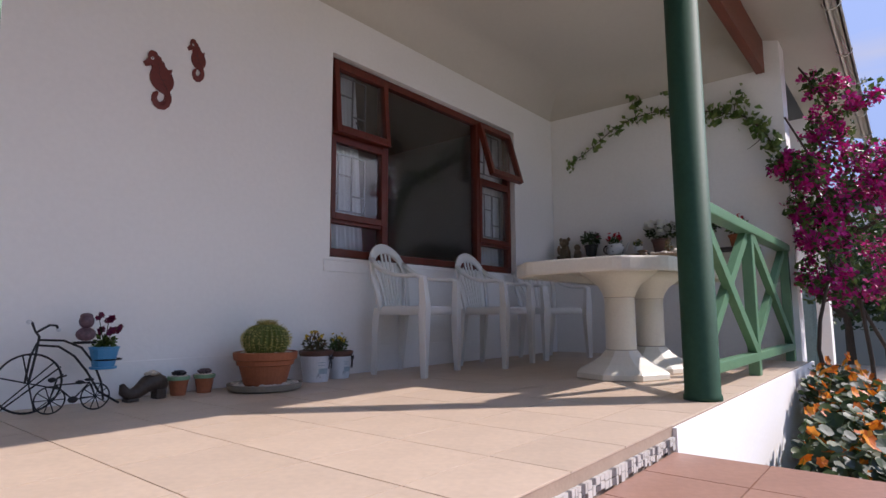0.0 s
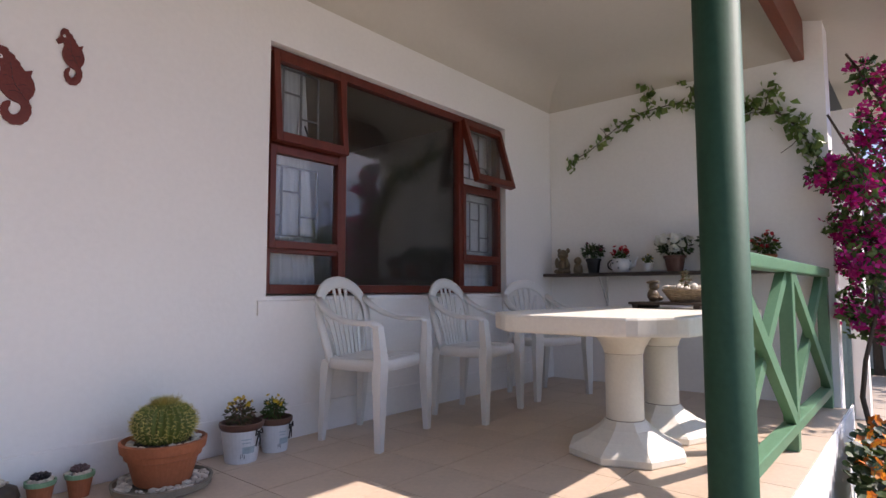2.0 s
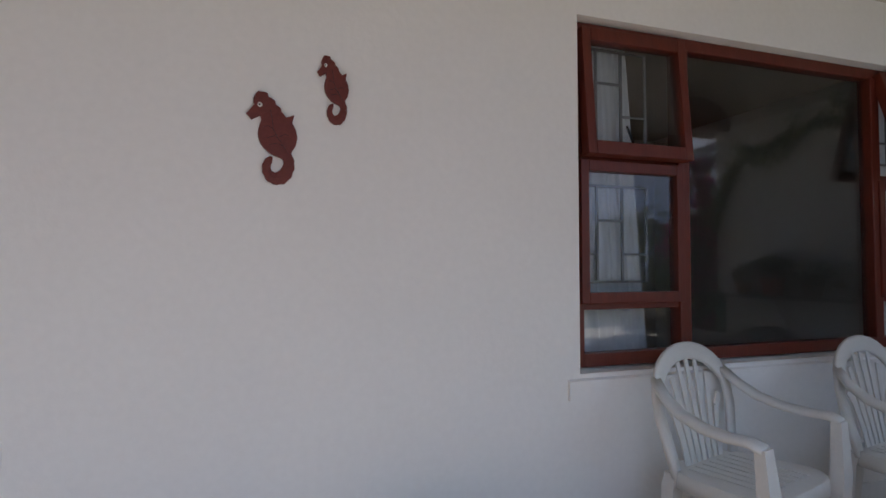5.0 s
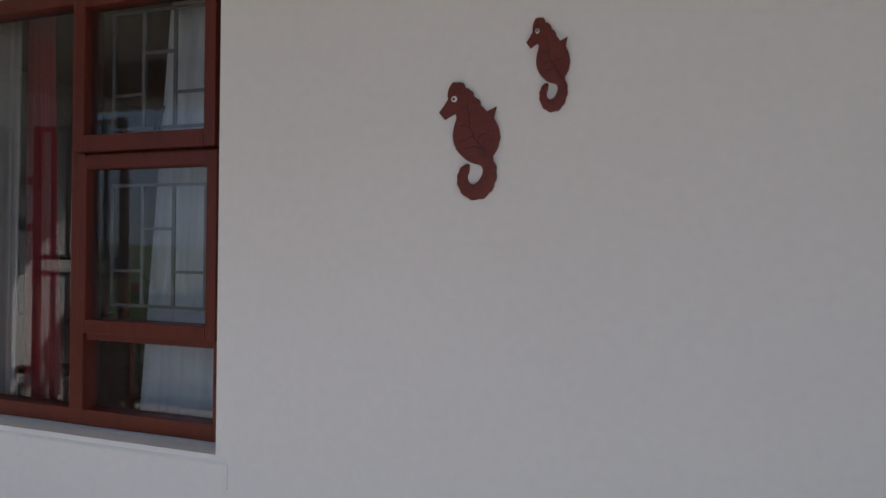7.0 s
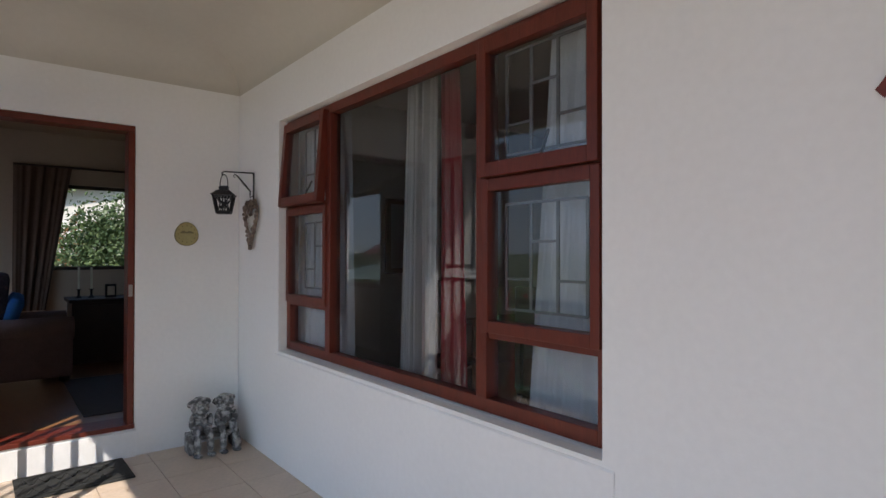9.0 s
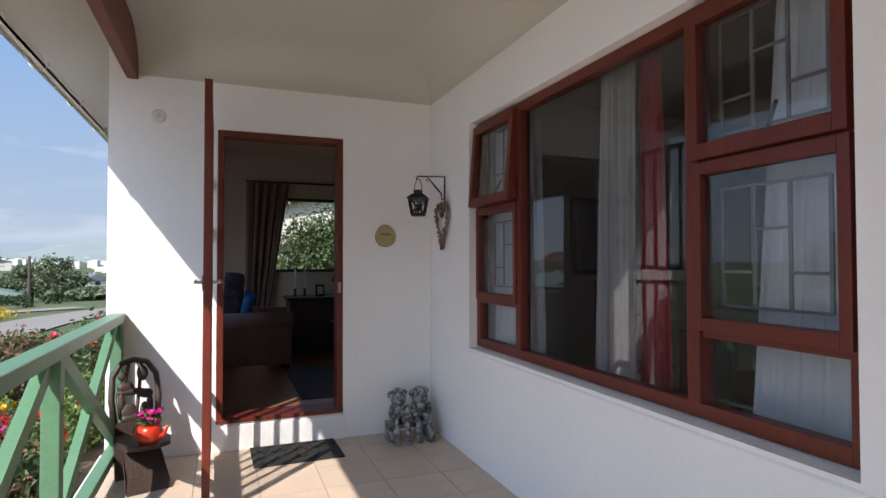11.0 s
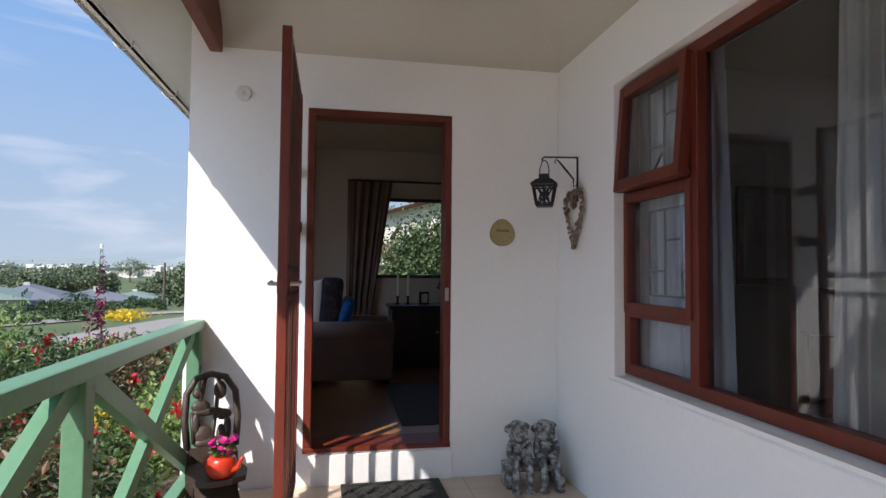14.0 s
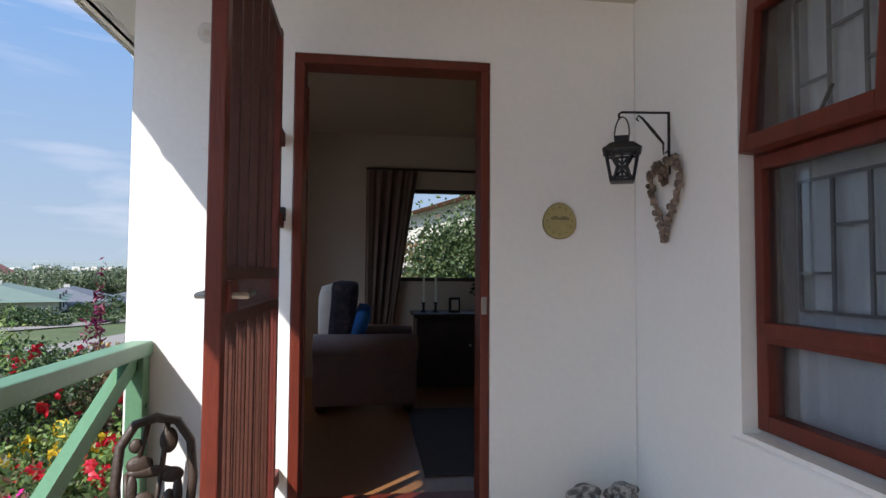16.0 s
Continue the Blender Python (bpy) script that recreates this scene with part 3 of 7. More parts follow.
def window(name, w, c, open_left, open_right, label):
    x0, x1, z0, z1 = w
    win = thing(name, label, "window", (x0, 0, z0), kind="structure")
    W, H = x1 - x0, z1 - z0
    F, y0, y1 = 0.055, 0.055, 0.115
    part("frame", leaf_frame(bmesh.new(), 0.003, W - 0.003, 0.014, H - 0.003, F, y0, y1), TIMBER, win)
    for x in (c, W - c):
        part("mullion", boxed(x - 0.03, y0 - 0.012, F + 0.014, x + 0.03, y1 - 0.002, H - F, bevel=0.005), TIMBER, win)
    t1, t2 = 1.085 - z0, 1.672 - z0
    pane(c + 0.03, W - c - 0.03, F + 0.014, H - F, 0.088, win)
    for left, right, angle in ((F, c - 0.03, open_left), (W - c + 0.03, W - F, open_right)):
        part("transom", boxed(left, y0, t2 - 0.03, right, y1 - 0.002, t2 + 0.03, bevel=0.004), TIMBER, win)
        part("transom", boxed(left, y0, t1 - 0.035, right, y1 - 0.002, t1 + 0.035, bevel=0.004), TIMBER, win)
        pane(left, right, F + 0.014, t1 - 0.035, 0.09, win)
        mid = part("casement", leaf_frame(bmesh.new(), left - 0.02, right + 0.02, t1 - 0.01, t2 + 0.004, 0.038, y0 - 0.022, y0 + 0.028, 0.047), TIMBER, win)
        pane(left + 0.018, right - 0.018, t1 + 0.037, t2 - 0.043, y0 + 0.004, mid)
        bm = bmesh.new()
        top = H - 0.035
        h = top - t2 - 0.012
        leaf_frame(bm, left - 0.022, right + 0.022, -h, 0.0, 0.042, -0.024, 0.028, 0.056)
        sash = part("top_hung_sash", bm, TIMBER, win)
        sash.matrix_local = pose(0, y0 - 0.012, top, -angle)
        pane(left + 0.02, right - 0.02, -h + 0.056, -0.056, 0.004, sash)
        stay = bmesh.new()
        tube(stay, [((left + right) / 2, 0.03, -h + 0.06), ((left + right) / 2, 0.07, -h + 0.16)], 0.006, 6)
        part("stay", stay, IRON, sash)
    return win


window("window_1", WIN_A, 0.57, 5, 16, "red-stained timber window with both top sashes ajar")
window("window_2", WIN_B, 0.605, 4.5, 0, "red-stained timber window with one top sash ajar")

# ---- front door opening ----
dy0, dy1, dz0, dz1 = DOOR
door = thing("door_1", "red-brown timber door frame standing open above a step", "door frame", (0, dy0, dz0), kind="structure")
D, H = dy1 - dy0, dz1 - dz0
for a, b in ((0.003, 0.045), (D - 0.045, D - 0.003)):
    part("jamb", boxed(-0.13, a, 0.0, 0.004, b, H - 0.045, bevel=0.005), TIMBER, door)
part("head", boxed(-0.13, 0.003, H - 0.045, 0.004, D - 0.003, H - 0.003, bevel=0.005), TIMBER, door)
part("threshold", boxed(-0.22, 0.0, 0.0, 0.016, D, 0.03, bevel=0.005), TIMBER, door)
part("strike_plate", boxed(0.004, D - 0.040, 0.90, 0.009, D - 0.015, 0.98, bevel=0.002), STEEL, door)
leaf = part("inner_door", boxed(-0.86, -0.02, 0.035, 0.0, 0.02, H - 0.07, bevel=0.006), TIMBER, door, "timber door swung open into the lounge")
leaf.matrix_local = pose(-0.262, 0.02, 0, 0, 0, 15)
structure("door_step", boxed(0.0, dy0 + 0.05, 0.0, 0.022, dy1 + 0.01, dz0 - 0.012, bevel=0.003), PLASTER, "white plastered riser below the front door", "step")

# ---- rooms behind ----
structure("room_floor", boxed(-3.45, -2.07, 0.0, -0.252, 3.6, 0.19), FLOOR_WOOD, "varnished wooden lounge floor", "floor")
structure("dining_floor", boxed(-0.25, 0.222, 0.0, 8.6, 3.6, 0.19), FLOOR_WOOD, "varnished wooden dining room floor", "floor")
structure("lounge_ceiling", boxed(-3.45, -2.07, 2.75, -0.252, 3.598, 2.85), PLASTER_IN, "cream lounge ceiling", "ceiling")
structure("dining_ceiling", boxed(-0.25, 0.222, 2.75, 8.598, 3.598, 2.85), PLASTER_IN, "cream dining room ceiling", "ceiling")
structure("room_wall_north", boxed(-3.7, 3.6, -0.3, 8.7, 3.8, 3.1), PLASTER_DINING, "cream interior back wall", "wall")
structure("room_wall_middle", boxed(4.2, 0.222, 0.19, 4.35, 3.598, 2.75), PLASTER_DINING, "cream interior dividing wall", "wall")
structure("room_wall_east", boxed(8.6, 0.222, -0.3, 8.67, 3.598, 3.1), PLASTER_DINING, "cream interior end wall", "wall")
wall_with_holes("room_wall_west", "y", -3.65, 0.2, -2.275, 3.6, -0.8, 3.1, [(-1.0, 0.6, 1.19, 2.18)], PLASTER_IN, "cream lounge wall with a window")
structure("lounge_partition", boxed(-0.25, 0.222, 0.19, -0.1, 3.598, 2.75), PLASTER_DINING, "cream wall between lounge and dining room", "wall")
win3 = thing("window_3", "dark framed lounge window looking onto a tree", "window", (-3.45, -1.0, 1.19), kind="structure")
bm = bmesh.new()
for a in (0.0, 1.55):
    box(bm, -0.12, a, 0.0, -0.06, a + 0.05, 0.99)
box(bm, -0.12, 0, 0, -0.06, 1.6, 0.04)
box(bm, -0.12, 0, 0.95, -0.06, 1.6, 0.99)
part("frame", bm, DARK_WOOD, win3)
win4 = thing("window_4", "timber framed lounge window towards the garden", "window", (-2.7, -2.275, 0.95), kind="structure")
part("frame", leaf_frame(bmesh.new(), 0, 1.2, 0, 1.25, 0.05, 0.05, 0.11), TIMBER, win4)

# Drive outside the view, kept pale and wide to bounce light into the porch.
structure("driveway", boxed(1.4, -15.0, -1.2, 13.0, -4.21, -0.52), mat("pale_bounce_concrete", (0.62, 0.57, 0.49), 0.9, var=0.12, scale=1.0, fine=30, bump=0.1), "pale concrete drive, out of view, bouncing light into the porch", "driveway")

# ---- porch post and railings ----
post = thing("porch_post", "round dark green painted post at the porch edge", "post", (5.66, -2.245, 0))
part("shaft", lathe(bmesh.new(), [(0.086, 0.0), (0.086, 0.02), (0.08, 0.03), (0.08, 2.79)], 32), GREEN_POST, post, smooth=True)


def railing(x0, x1, y, posts, label):
    r = thing("railing", label, "railing", (x0, y, 0), group="porch railings")
    L = x1 - x0
    part("top_rail", boxed(0.0, -0.045, 0.925, L, 0.045, 0.985, bevel=0.008), GREEN, r)
    part("bottom_rail", boxed(0.0, -0.035, 0.095, L, 0.035, 0.15, bevel=0.006), GREEN, r)
    for p in posts:
        part("post", boxed(p - x0 - 0.036, -0.034, 0.001, p - x0 + 0.036, 0.034, 0.925, bevel=0.005), GREEN, r)
    for a, b in zip(posts, posts[1:]):
        a, b = a - x0 + 0.03, b - x0 - 0.03
        part("brace", bar(bmesh.new(), (a, 0.012, 0.155), (b, 0.012, 0.92), 0.044, 0.07), GREEN, r)
        part("brace", bar(bmesh.new(), (a, -0.012, 0.92), (b, -0.012, 0.155), 0.044, 0.07), GREEN, r)
    for p in posts[:-1]:
        bolt = bmesh.new()
        ball(bolt, (p - x0, 0.036, 0.72), (0.012, 0.006, 0.012), 8, 6)
        part("bolt", bolt, GREEN, r)
    return r


railing(0.004, 2.95, -2.205, [0.042, 1.52, 2.91], "green painted timber railing with crossed braces")
railing(5.745, EAST - 0.004, -2.215, [5.79, 6.98, EAST - 0.044], "green painted timber railing with crossed braces beside the round post")

# ---- curtains and bars behind the windows ----
def drape(name, x0, x1, z0, z1, y, material, label, folds, depth=0.03, gather=0.0, seed=0, axis="x", lean=(0.0, 0.0)):
    """A hanging cloth in soft folds; gather pulls it in at sill height."""
    r = random.Random(seed)
    bm = bmesh.new()
    n, m = folds * 8, 14
    ph = [r.random() * 6 for _ in range(3)]
    rows = []
    for j in range(m + 1):
        v = j / m
        z = z0 + (z1 - z0) * v
        row = []
        for i in range(n + 1):
            u = i / n
            pull = 1 - gather * (1 - abs(2 * v - 0.9)) * 0.5
            xa, xb = x0 + lean[0] * v, x1 + lean[1] * v
            x = xa + (xb - xa) * (u * pull)
            d = depth * (math.sin(u * folds * 2 * math.pi + ph[0]) * (0.6 + 0.4 * math.sin(u * 7 + ph[1])) + 0.3 * math.sin(u * folds * 3.7 * math.pi + ph[2] + v * 2))
            row.append(bm.verts.new((x, y + d, z) if axis == "x" else (y + d, x, z)))
        rows.append(row)
    for a, b in zip(rows, rows[1:]):
        for i in range(n):
            bm.faces.new((a[i], a[i + 1], b[i + 1], b[i]))
    return tagged(link_mesh(name, bm, material, True), label, "curtain", "window curtains")


HUNG = "white net curtain hanging in folds behind the glass"
drape("net_curtain", 5.24, 5.74, 0.62, 2.33, 0.175, NET, HUNG, 6, 0.02, seed=1, lean=(0.0, -0.12))
drape("net_curtain", 7.14, 7.66, 0.62, 2.33, 0.175, NET, HUNG, 6, 0.02, seed=2, lean=(0.05, 0.0))
drape("net_curtain", 2.74, 3.34, 0.62, 2.36, 0.235, NET, HUNG, 7, seed=3, lean=(0.15, 0.0))
drape("net_curtain", 0.72, 1.43, 0.62, 2.33, 0.175, NET, HUNG, 9, 0.02, seed=4, lean=(0.0, -0.07))
drape("curtain", 1.825, 2.135, 0.45, 2.36, 0.25, CURTAIN, "beige curtain gathered beside the large pane", 6, 0.035, seed=5, lean=(0.06, 0.0))
drape("curtain", 2.10, 2.31, 0.45, 2.36, 0.30, CURTAIN_RED, "sheer red curtain hanging beside the beige curtain", 4, 0.02, seed=8, lean=(0.0, -0.07))
rail = thing("curtain_rail", "dark curtain rail above the dining room window", "curtain rail", (0, 0, 0))
rail_bm = bmesh.new()
tube(rail_bm, [(0.3, 0.31, 2.36), (3.7, 0.31, 2.36)], 0.013, 8)
part("pole", rail_bm, DARK_WOOD, rail)
for x in (0.4, 3.6):
    part("bracket", boxed(x - 0.012, 0.219, 2.345, x + 0.012, 0.325, 2.375), DARK_WOOD, rail)


def burglar_bars(x0, x1, z0, z1, y):
    b = thing("burglar_bars", "thin grey painted burglar bars behind the window", "burglar bars", (x0, y, z0), group="window bars")
    W, H = x1 - x0, z1 - z0
    cols = [0.0, W / 3, W * 2 / 3, W]
    for x in cols:
        part("upright", bar(bmesh.new(), (x, 0, 0), (x, 0, H), 0.012, 0.008), BARS, b)
    for z, a, c in ((0, 0, 3), (H, 0, 3), (H * 0.29, 0, 1), (H * 0.29, 2, 3), (H * 0.64, 1, 2)):
        part("crossbar", bar(bmesh.new(), (cols[a], 0, z), (cols[c], 0, z), 0.008, 0.010), BARS, b)
    return b


for x0, x1 in ((5.31, 5.70), (7.16, 7.55), (2.734, 3.13), (0.87, 1.27)):
    burglar_bars(x0, x1, 1.163, 1.583, 0.14)
    burglar_bars(x0, x1, 1.781, 2.187, 0.14)

# ---- security gate ----
GATE_BAR = mat("dark_oxide_gate_bars", (0.085, 0.028, 0.018), 0.5, var=0.25, scale=14, fine=90, bump=0.15)
gate = thing("security_gate", "red-brown steel security gate swung open beside the front door", "gate", (0.03, -1.645, 0), turn=0.7)
G0, G1, B0, B1 = 0.14, 1.10, 0.075, 2.275
part("stile", boxed(G0, -0.02, B0, G0 + 0.045, 0.02, B1, bevel=0.004), RUST, gate)
part("stile", boxed(G1 - 0.05, -0.02, B0, G1, 0.02, B1, bevel=0.004), TIMBER, gate)
for z in (B0, 1.135, 1.255, B1 - 0.045):
    part("crossbar", boxed(G0 + 0.045, -0.018, z, G1 - 0.05, 0.018, z + 0.035, bevel=0.003), GATE_BAR, gate)
n = 5
for i in range(n):
    x = G0 + 0.045 + (G1 - 0.05 - G0 - 0.045) * (i + 1) / (n + 1)
    for a, b in ((B0 + 0.035, 1.135), (1.29, B1 - 0.045)):
        part("bar", boxed(x - 0.009, -0.015, a, x + 0.009, 0.015, b, bevel=0.003), GATE_BAR, gate)
mesh = bmesh.new()
for i in range(70):
    x = G0 + 0.05 + (G1 - G0 - 0.105) * i / 69
    for a, b in ((B0 + 0.035, 1.135), (1.17, 1.255), (1.29, B1 - 0.045)):
        box(mesh, x - 0.0004, -0.0095, a, x + 0.0004, -0.007, b)
tagged(part("mesh_screen", mesh, GATE_BAR, gate), kind="stuff")
part("door_stop", boxed(-0.028, -0.03, 1.50, 0.01, 0.02, 1.56, bevel=0.004), IRON, gate, "black rubber stop on the hinge")
lock = part("lock_box", boxed(G1 - 0.16, -0.026, 1.172, G1 - 0.05, 0.026, 1.253, bevel=0.004), RUST, gate)
for s in (-1, 1):
    hb = bmesh.new()
    tube(hb, [(G1 - 0.09, s * 0.026, 1.215), (G1 - 0.09, s * 0.06, 1.215), (G1 - 0.19, s * 0.06, 1.22)], 0.009, 8)
    part("handle", hb, STEEL, lock, "steel lever handle")
for z in (0.40, 1.50, 1.86):
    hb = bmesh.new()
    box(hb, -0.028, -0.012, z - 0.03, G0, 0.012, z + 0.03, 0.004)
    tube(hb, [(G0 - 0.01, 0, z - 0.05), (G0 - 0.01, 0, z + 0.05)], 0.014, 8)
    part("hinge", hb, RUST, gate)

# ---- plastic armchairs ----
def build_chair(label, at, turn):
    c = thing("plastic_armchair", label, "chair", at, turn, group="chairs by the window")
    seat = bmesh.new()
    outline = []
    for k in range(28):
        t = 2 * math.pi * k / 28
        cx, sy = math.cos(t), math.sin(t)
        p = 0.55
        x = 0.275 * math.copysign(abs(cx) ** p, cx)
        y = 0.245 * math.copysign(abs(sy) ** p, sy)
        x *= 1.0 - 0.18 * (y + 0.245) / 0.49
        outline.append((x, y))
    slab(seat, outline, 0.418, 0.440)
    for f in seat.faces:
        f.smooth = False
    part("seat", seat, PLASTIC, c)
    for k in range(7):
        x = -0.15 + k * 0.05
        part("seat_slat", boxed(x - 0.012, -0.17, 0.4402, x + 0.012, 0.16, 0.4445), PLASTIC, c)
    apron = bmesh.new()
    m = len(outline)
    hems = [[apron.verts.new((x * f, y * f, z)) for x, y in outline] for f, z in ((0.99, 0.4405), (1.012, 0.437), (1.028, 0.426), (1.034, 0.385), (1.018, 0.385), (1.005, 0.42))]
    for lo, hi in zip(hems, hems[1:]):
        for k in range(m):
            apron.faces.new((lo[k], hi[k], hi[(k + 1) % m], lo[(k + 1) % m]))
    bmesh.ops.recalc_face_normals(apron, faces=apron.faces)
    part("apron", apron, PLASTIC, c, smooth=True)

    def back(x, z):
        return (x, 0.185 + 0.10 * (z - 0.42) / 0.42 - 0.28 * x * x * (0.4 + (z - 0.42)), z)
    arch = [back(-0.205, 0.42), back(-0.225, 0.52), back(-0.25, 0.62)]
    for k in range(1, 16):
        t = math.pi * k / 16
        arch.append(back(-0.255 * math.cos(t), 0.645 + 0.20 * math.sin(t) ** 0.85))
    arch += [back(0.25, 0.62), back(0.225, 0.52), back(0.205, 0.42)]
    fr = bmesh.new()
    rings = []
    for i, p in enumerate(arch):
        a, b = Vector(arch[max(0, i - 1)]), Vector(arch[min(len(arch) - 1, i + 1)])
        d = (b - a).normalized()
        nrm = Vector((0, 1, -0.2)).normalized()
        s = d.cross(nrm).normalized()
        w = 0.034 if 4 < i < len(arch) - 5 else 0.027
        rings.append([fr.verts.new(Vector(p) + s * sx * w + nrm * sy * 0.012) for sx, sy in ((-1, -0.5), (-0.8, -1), (0.8, -1), (1, -0.5), (1, 0.6), (0.7, 1), (-0.7, 1), (-1, 0.6))])
    for r, s in zip(rings, rings[1:]):
        for k in range(8):
            fr.faces.new((r[k], r[(k + 1) % 8], s[(k + 1) % 8], s[k]))
    fr.faces.new(rings[0])
    fr.faces.new(rings[-1][::-1])
    bmesh.ops.recalc_face_normals(fr, faces=fr.faces)
    part("back_frame", fr, PLASTIC, c, smooth=True)
    for k in range(7):
        u = (k - 3) / 3
        sl = bmesh.new()
        top = 0.825 - 0.16 * u * u
        pts = [back(u * 0.115, 0.425), back(u * 0.125, 0.52), back(u * 0.15, 0.62), back(u * 0.185, top)]
        for p, q in zip(pts, pts[1:]):
            bar(sl, p, q, 0.008, 0.024 if abs(u) < 0.9 else 0.03, up=(1, 0, 0.01))
        part("slat", sl, PLASTIC, c)
    for s in (-1, 1):
        am = bmesh.new()
        path = [Vector(back(s * 0.238, 0.76)), Vector((s * 0.262, 0.185, 0.705)), Vector((s * 0.278, 0.10, 0.662)), Vector((s * 0.292, 0.0, 0.638)), Vector((s * 0.30, -0.10, 0.630)), Vector((s * 0.30, -0.19, 0.632)), Vector((s * 0.296, -0.235, 0.618))]
        prev = None
        for p in path:
            ring = [am.verts.new(p + Vector((dx, 0, dz))) for dx, dz in ((-0.03, -0.012), (0.03, -0.012), (0.034, 0.0), (0.024, 0.012), (-0.024, 0.012), (-0.034, 0.0))]
            if prev:
                for k in range(6):
                    am.faces.new((prev[k], prev[(k + 1) % 6], ring[(k + 1) % 6], ring[k]))
            else:
                am.faces.new(ring[::-1])
            prev = ring
        am.faces.new(prev)
        bmesh.ops.recalc_face_normals(am, faces=am.faces)
        part("arm", am, PLASTIC, c, smooth=True)
        for front in (True, False):
            lg = bmesh.new()
            if front:
                secs = [(0.288, -0.235, 0.0, 0.022, 0.020), (0.276, -0.228, 0.38, 0.042, 0.032), (0.276, -0.235, 0.44, 0.040, 0.030), (0.294, -0.225, 0.62, 0.028, 0.022)]
            else:
                secs = [(0.20, 0.245, 0.0, 0.015, 0.018), (0.195, 0.215, 0.38, 0.034, 0.032), (0.195, 0.20, 0.43, 0.034, 0.03)]
            prev = None
            for x, y, z, w, d in secs:
                ring = [lg.verts.new((s * x + a * w, y + b * d, z)) for a, b in ((-1, -1), (1, -1), (1, 0.7), (0.7, 1), (-0.7, 1), (-1, 0.7))]
                if prev:
                    for k in range(6):
                        lg.faces.new((prev[k], prev[(k + 1) % 6], ring[(k + 1) % 6], ring[k]))
                else:
                    lg.faces.new(ring[::-1])
                prev = ring
            lg.faces.new(prev)
            bmesh.ops.recalc_face_normals(lg, faces=lg.faces)
            part("leg", lg, PLASTIC, c)
    c.scale = (0.98, 0.88, 1.045)
    return c


chair = build_chair("white plastic garden armchair with a slatted fan back", (5.775, -0.315, 0), 16)
copy_thing(chair, pose(6.65, -0.40, 0, 0, 0, 10))
copy_thing(chair, pose(7.58, -0.40, 0, 0, 0, -16))

# ---- garden table ----
table = thing("garden_table", "cream resin garden table on two flared pedestals", "table", (6.65, -1.535, 0))
def table_outline(hx, hy, cut):
    out = []
    for cx, cy, a0 in ((hx - cut, -(hy - cut), -90), (hx - cut, hy - cut, 0), (-(hx - cut), hy - cut, 90), (-(hx - cut), -(hy - cut), 180)):
        for k in range(9):
            a = radians(a0 + 90 * k / 8)
            flat = 1.0 - 0.21 * math.sin(math.pi * k / 8) ** 2
            out.append((cx + cut * flat * math.cos(a), cy + cut * flat * math.sin(a)))
    return out
top = bmesh.new()
o1 = table_outline(0.89, 0.50, 0.25)
layers = [(0.985, 0.635), (0.997, 0.64), (1.0, 0.652), (1.0, 0.708), (0.995, 0.717), (0.985, 0.72)]
rings = [[top.verts.new((x * s, y * s, z)) for x, y in o1] for s, z in layers]
for r, s in zip(rings, rings[1:]):
    for k in range(len(r)):
        top.faces.new((r[k], r[(k + 1) % len(r)], s[(k + 1) % len(r)], s[k]))
top.faces.new(rings[-1])
inner = [top.verts.new((x * 0.965, y * 0.945, 0.645)) for x, y in o1]
for k in range(len(inner)):
    top.faces.new((rings[0][(k + 1) % len(inner)], rings[0][k], inner[k], inner[(k + 1) % len(inner)]))
under = [top.verts.new((x * 0.965, y * 0.945, 0.695)) for x, y in o1]
for k in range(len(inner)):
    top.faces.new((inner[(k + 1) % len(inner)], inner[k], under[k], under[(k + 1) % len(inner)]))
top.faces.new(under[::-1])
part("tabletop", top, TABLE_PLASTIC, table)
for x, y in ((-0.27, -0.03), (0.27, -0.03)):
    ped = part("pedestal", lathe(bmesh.new(), [(0.093, 0.17), (0.095, 0.175), (0.095, 0.505), (0.093, 0.51)], 28, (x, y, 0)), TABLE_PLASTIC, table, smooth=True)
    for z in (0.1735, 0.5085):
        part("seam", lathe(bmesh.new(), [(0.0958, z - 0.0025), (0.0965, z), (0.0958, z + 0.0025)], 28, (x, y, 0)), SAUCER, ped)
    part("foot", lathe(bmesh.new(), [(0.295, 0.001), (0.30, 0.008), (0.30, 0.035), (0.288, 0.046), (0.205, 0.088), (0.14, 0.132), (0.104, 0.172)], 8, (x, y, 0)), TABLE_PLASTIC, ped)
    part("head", lathe(bmesh.new(), [(0.098, 0.508), (0.106, 0.535), (0.135, 0.585), (0.20, 0.635), (0.26, 0.69)], 24, (x, y, 0)), TABLE_PLASTIC, ped, smooth=True)

tray = thing("wooden_tray", "dark wooden tray with short feet on the garden table", "tray", (7.10, -1.60, 0.721), 79)
part("board", boxed(-0.24, -0.14, 0.022, 0.24, 0.14, 0.038, bevel=0.004), DARK_WOOD, tray)
for x in (-0.2, 0.2):
    part("foot", boxed(x - 0.02, -0.13, 0.0, x + 0.02, 0.13, 0.022, bevel=0.003), DARK_WOOD, tray)
basket = thing("shell_basket", "round basket of pale shells and stones on the wooden tray", "basket", (7.09, -1.67, 0.760))
bb = bmesh.new()
for k in range(7):
    tube(bb, [((0.085 + 0.008 * k) * math.cos(a), (0.085 + 0.008 * k) * math.sin(a), 0.006 + k * 0.011) for a in [2 * math.pi * i / 24 for i in range(24)]], 0.008, 6, True)
lathe(bb, [(0.07, 0.0), (0.10, 0.05)], 20)
part("weave", bb, TWIG, basket)
rr = random.Random(5)
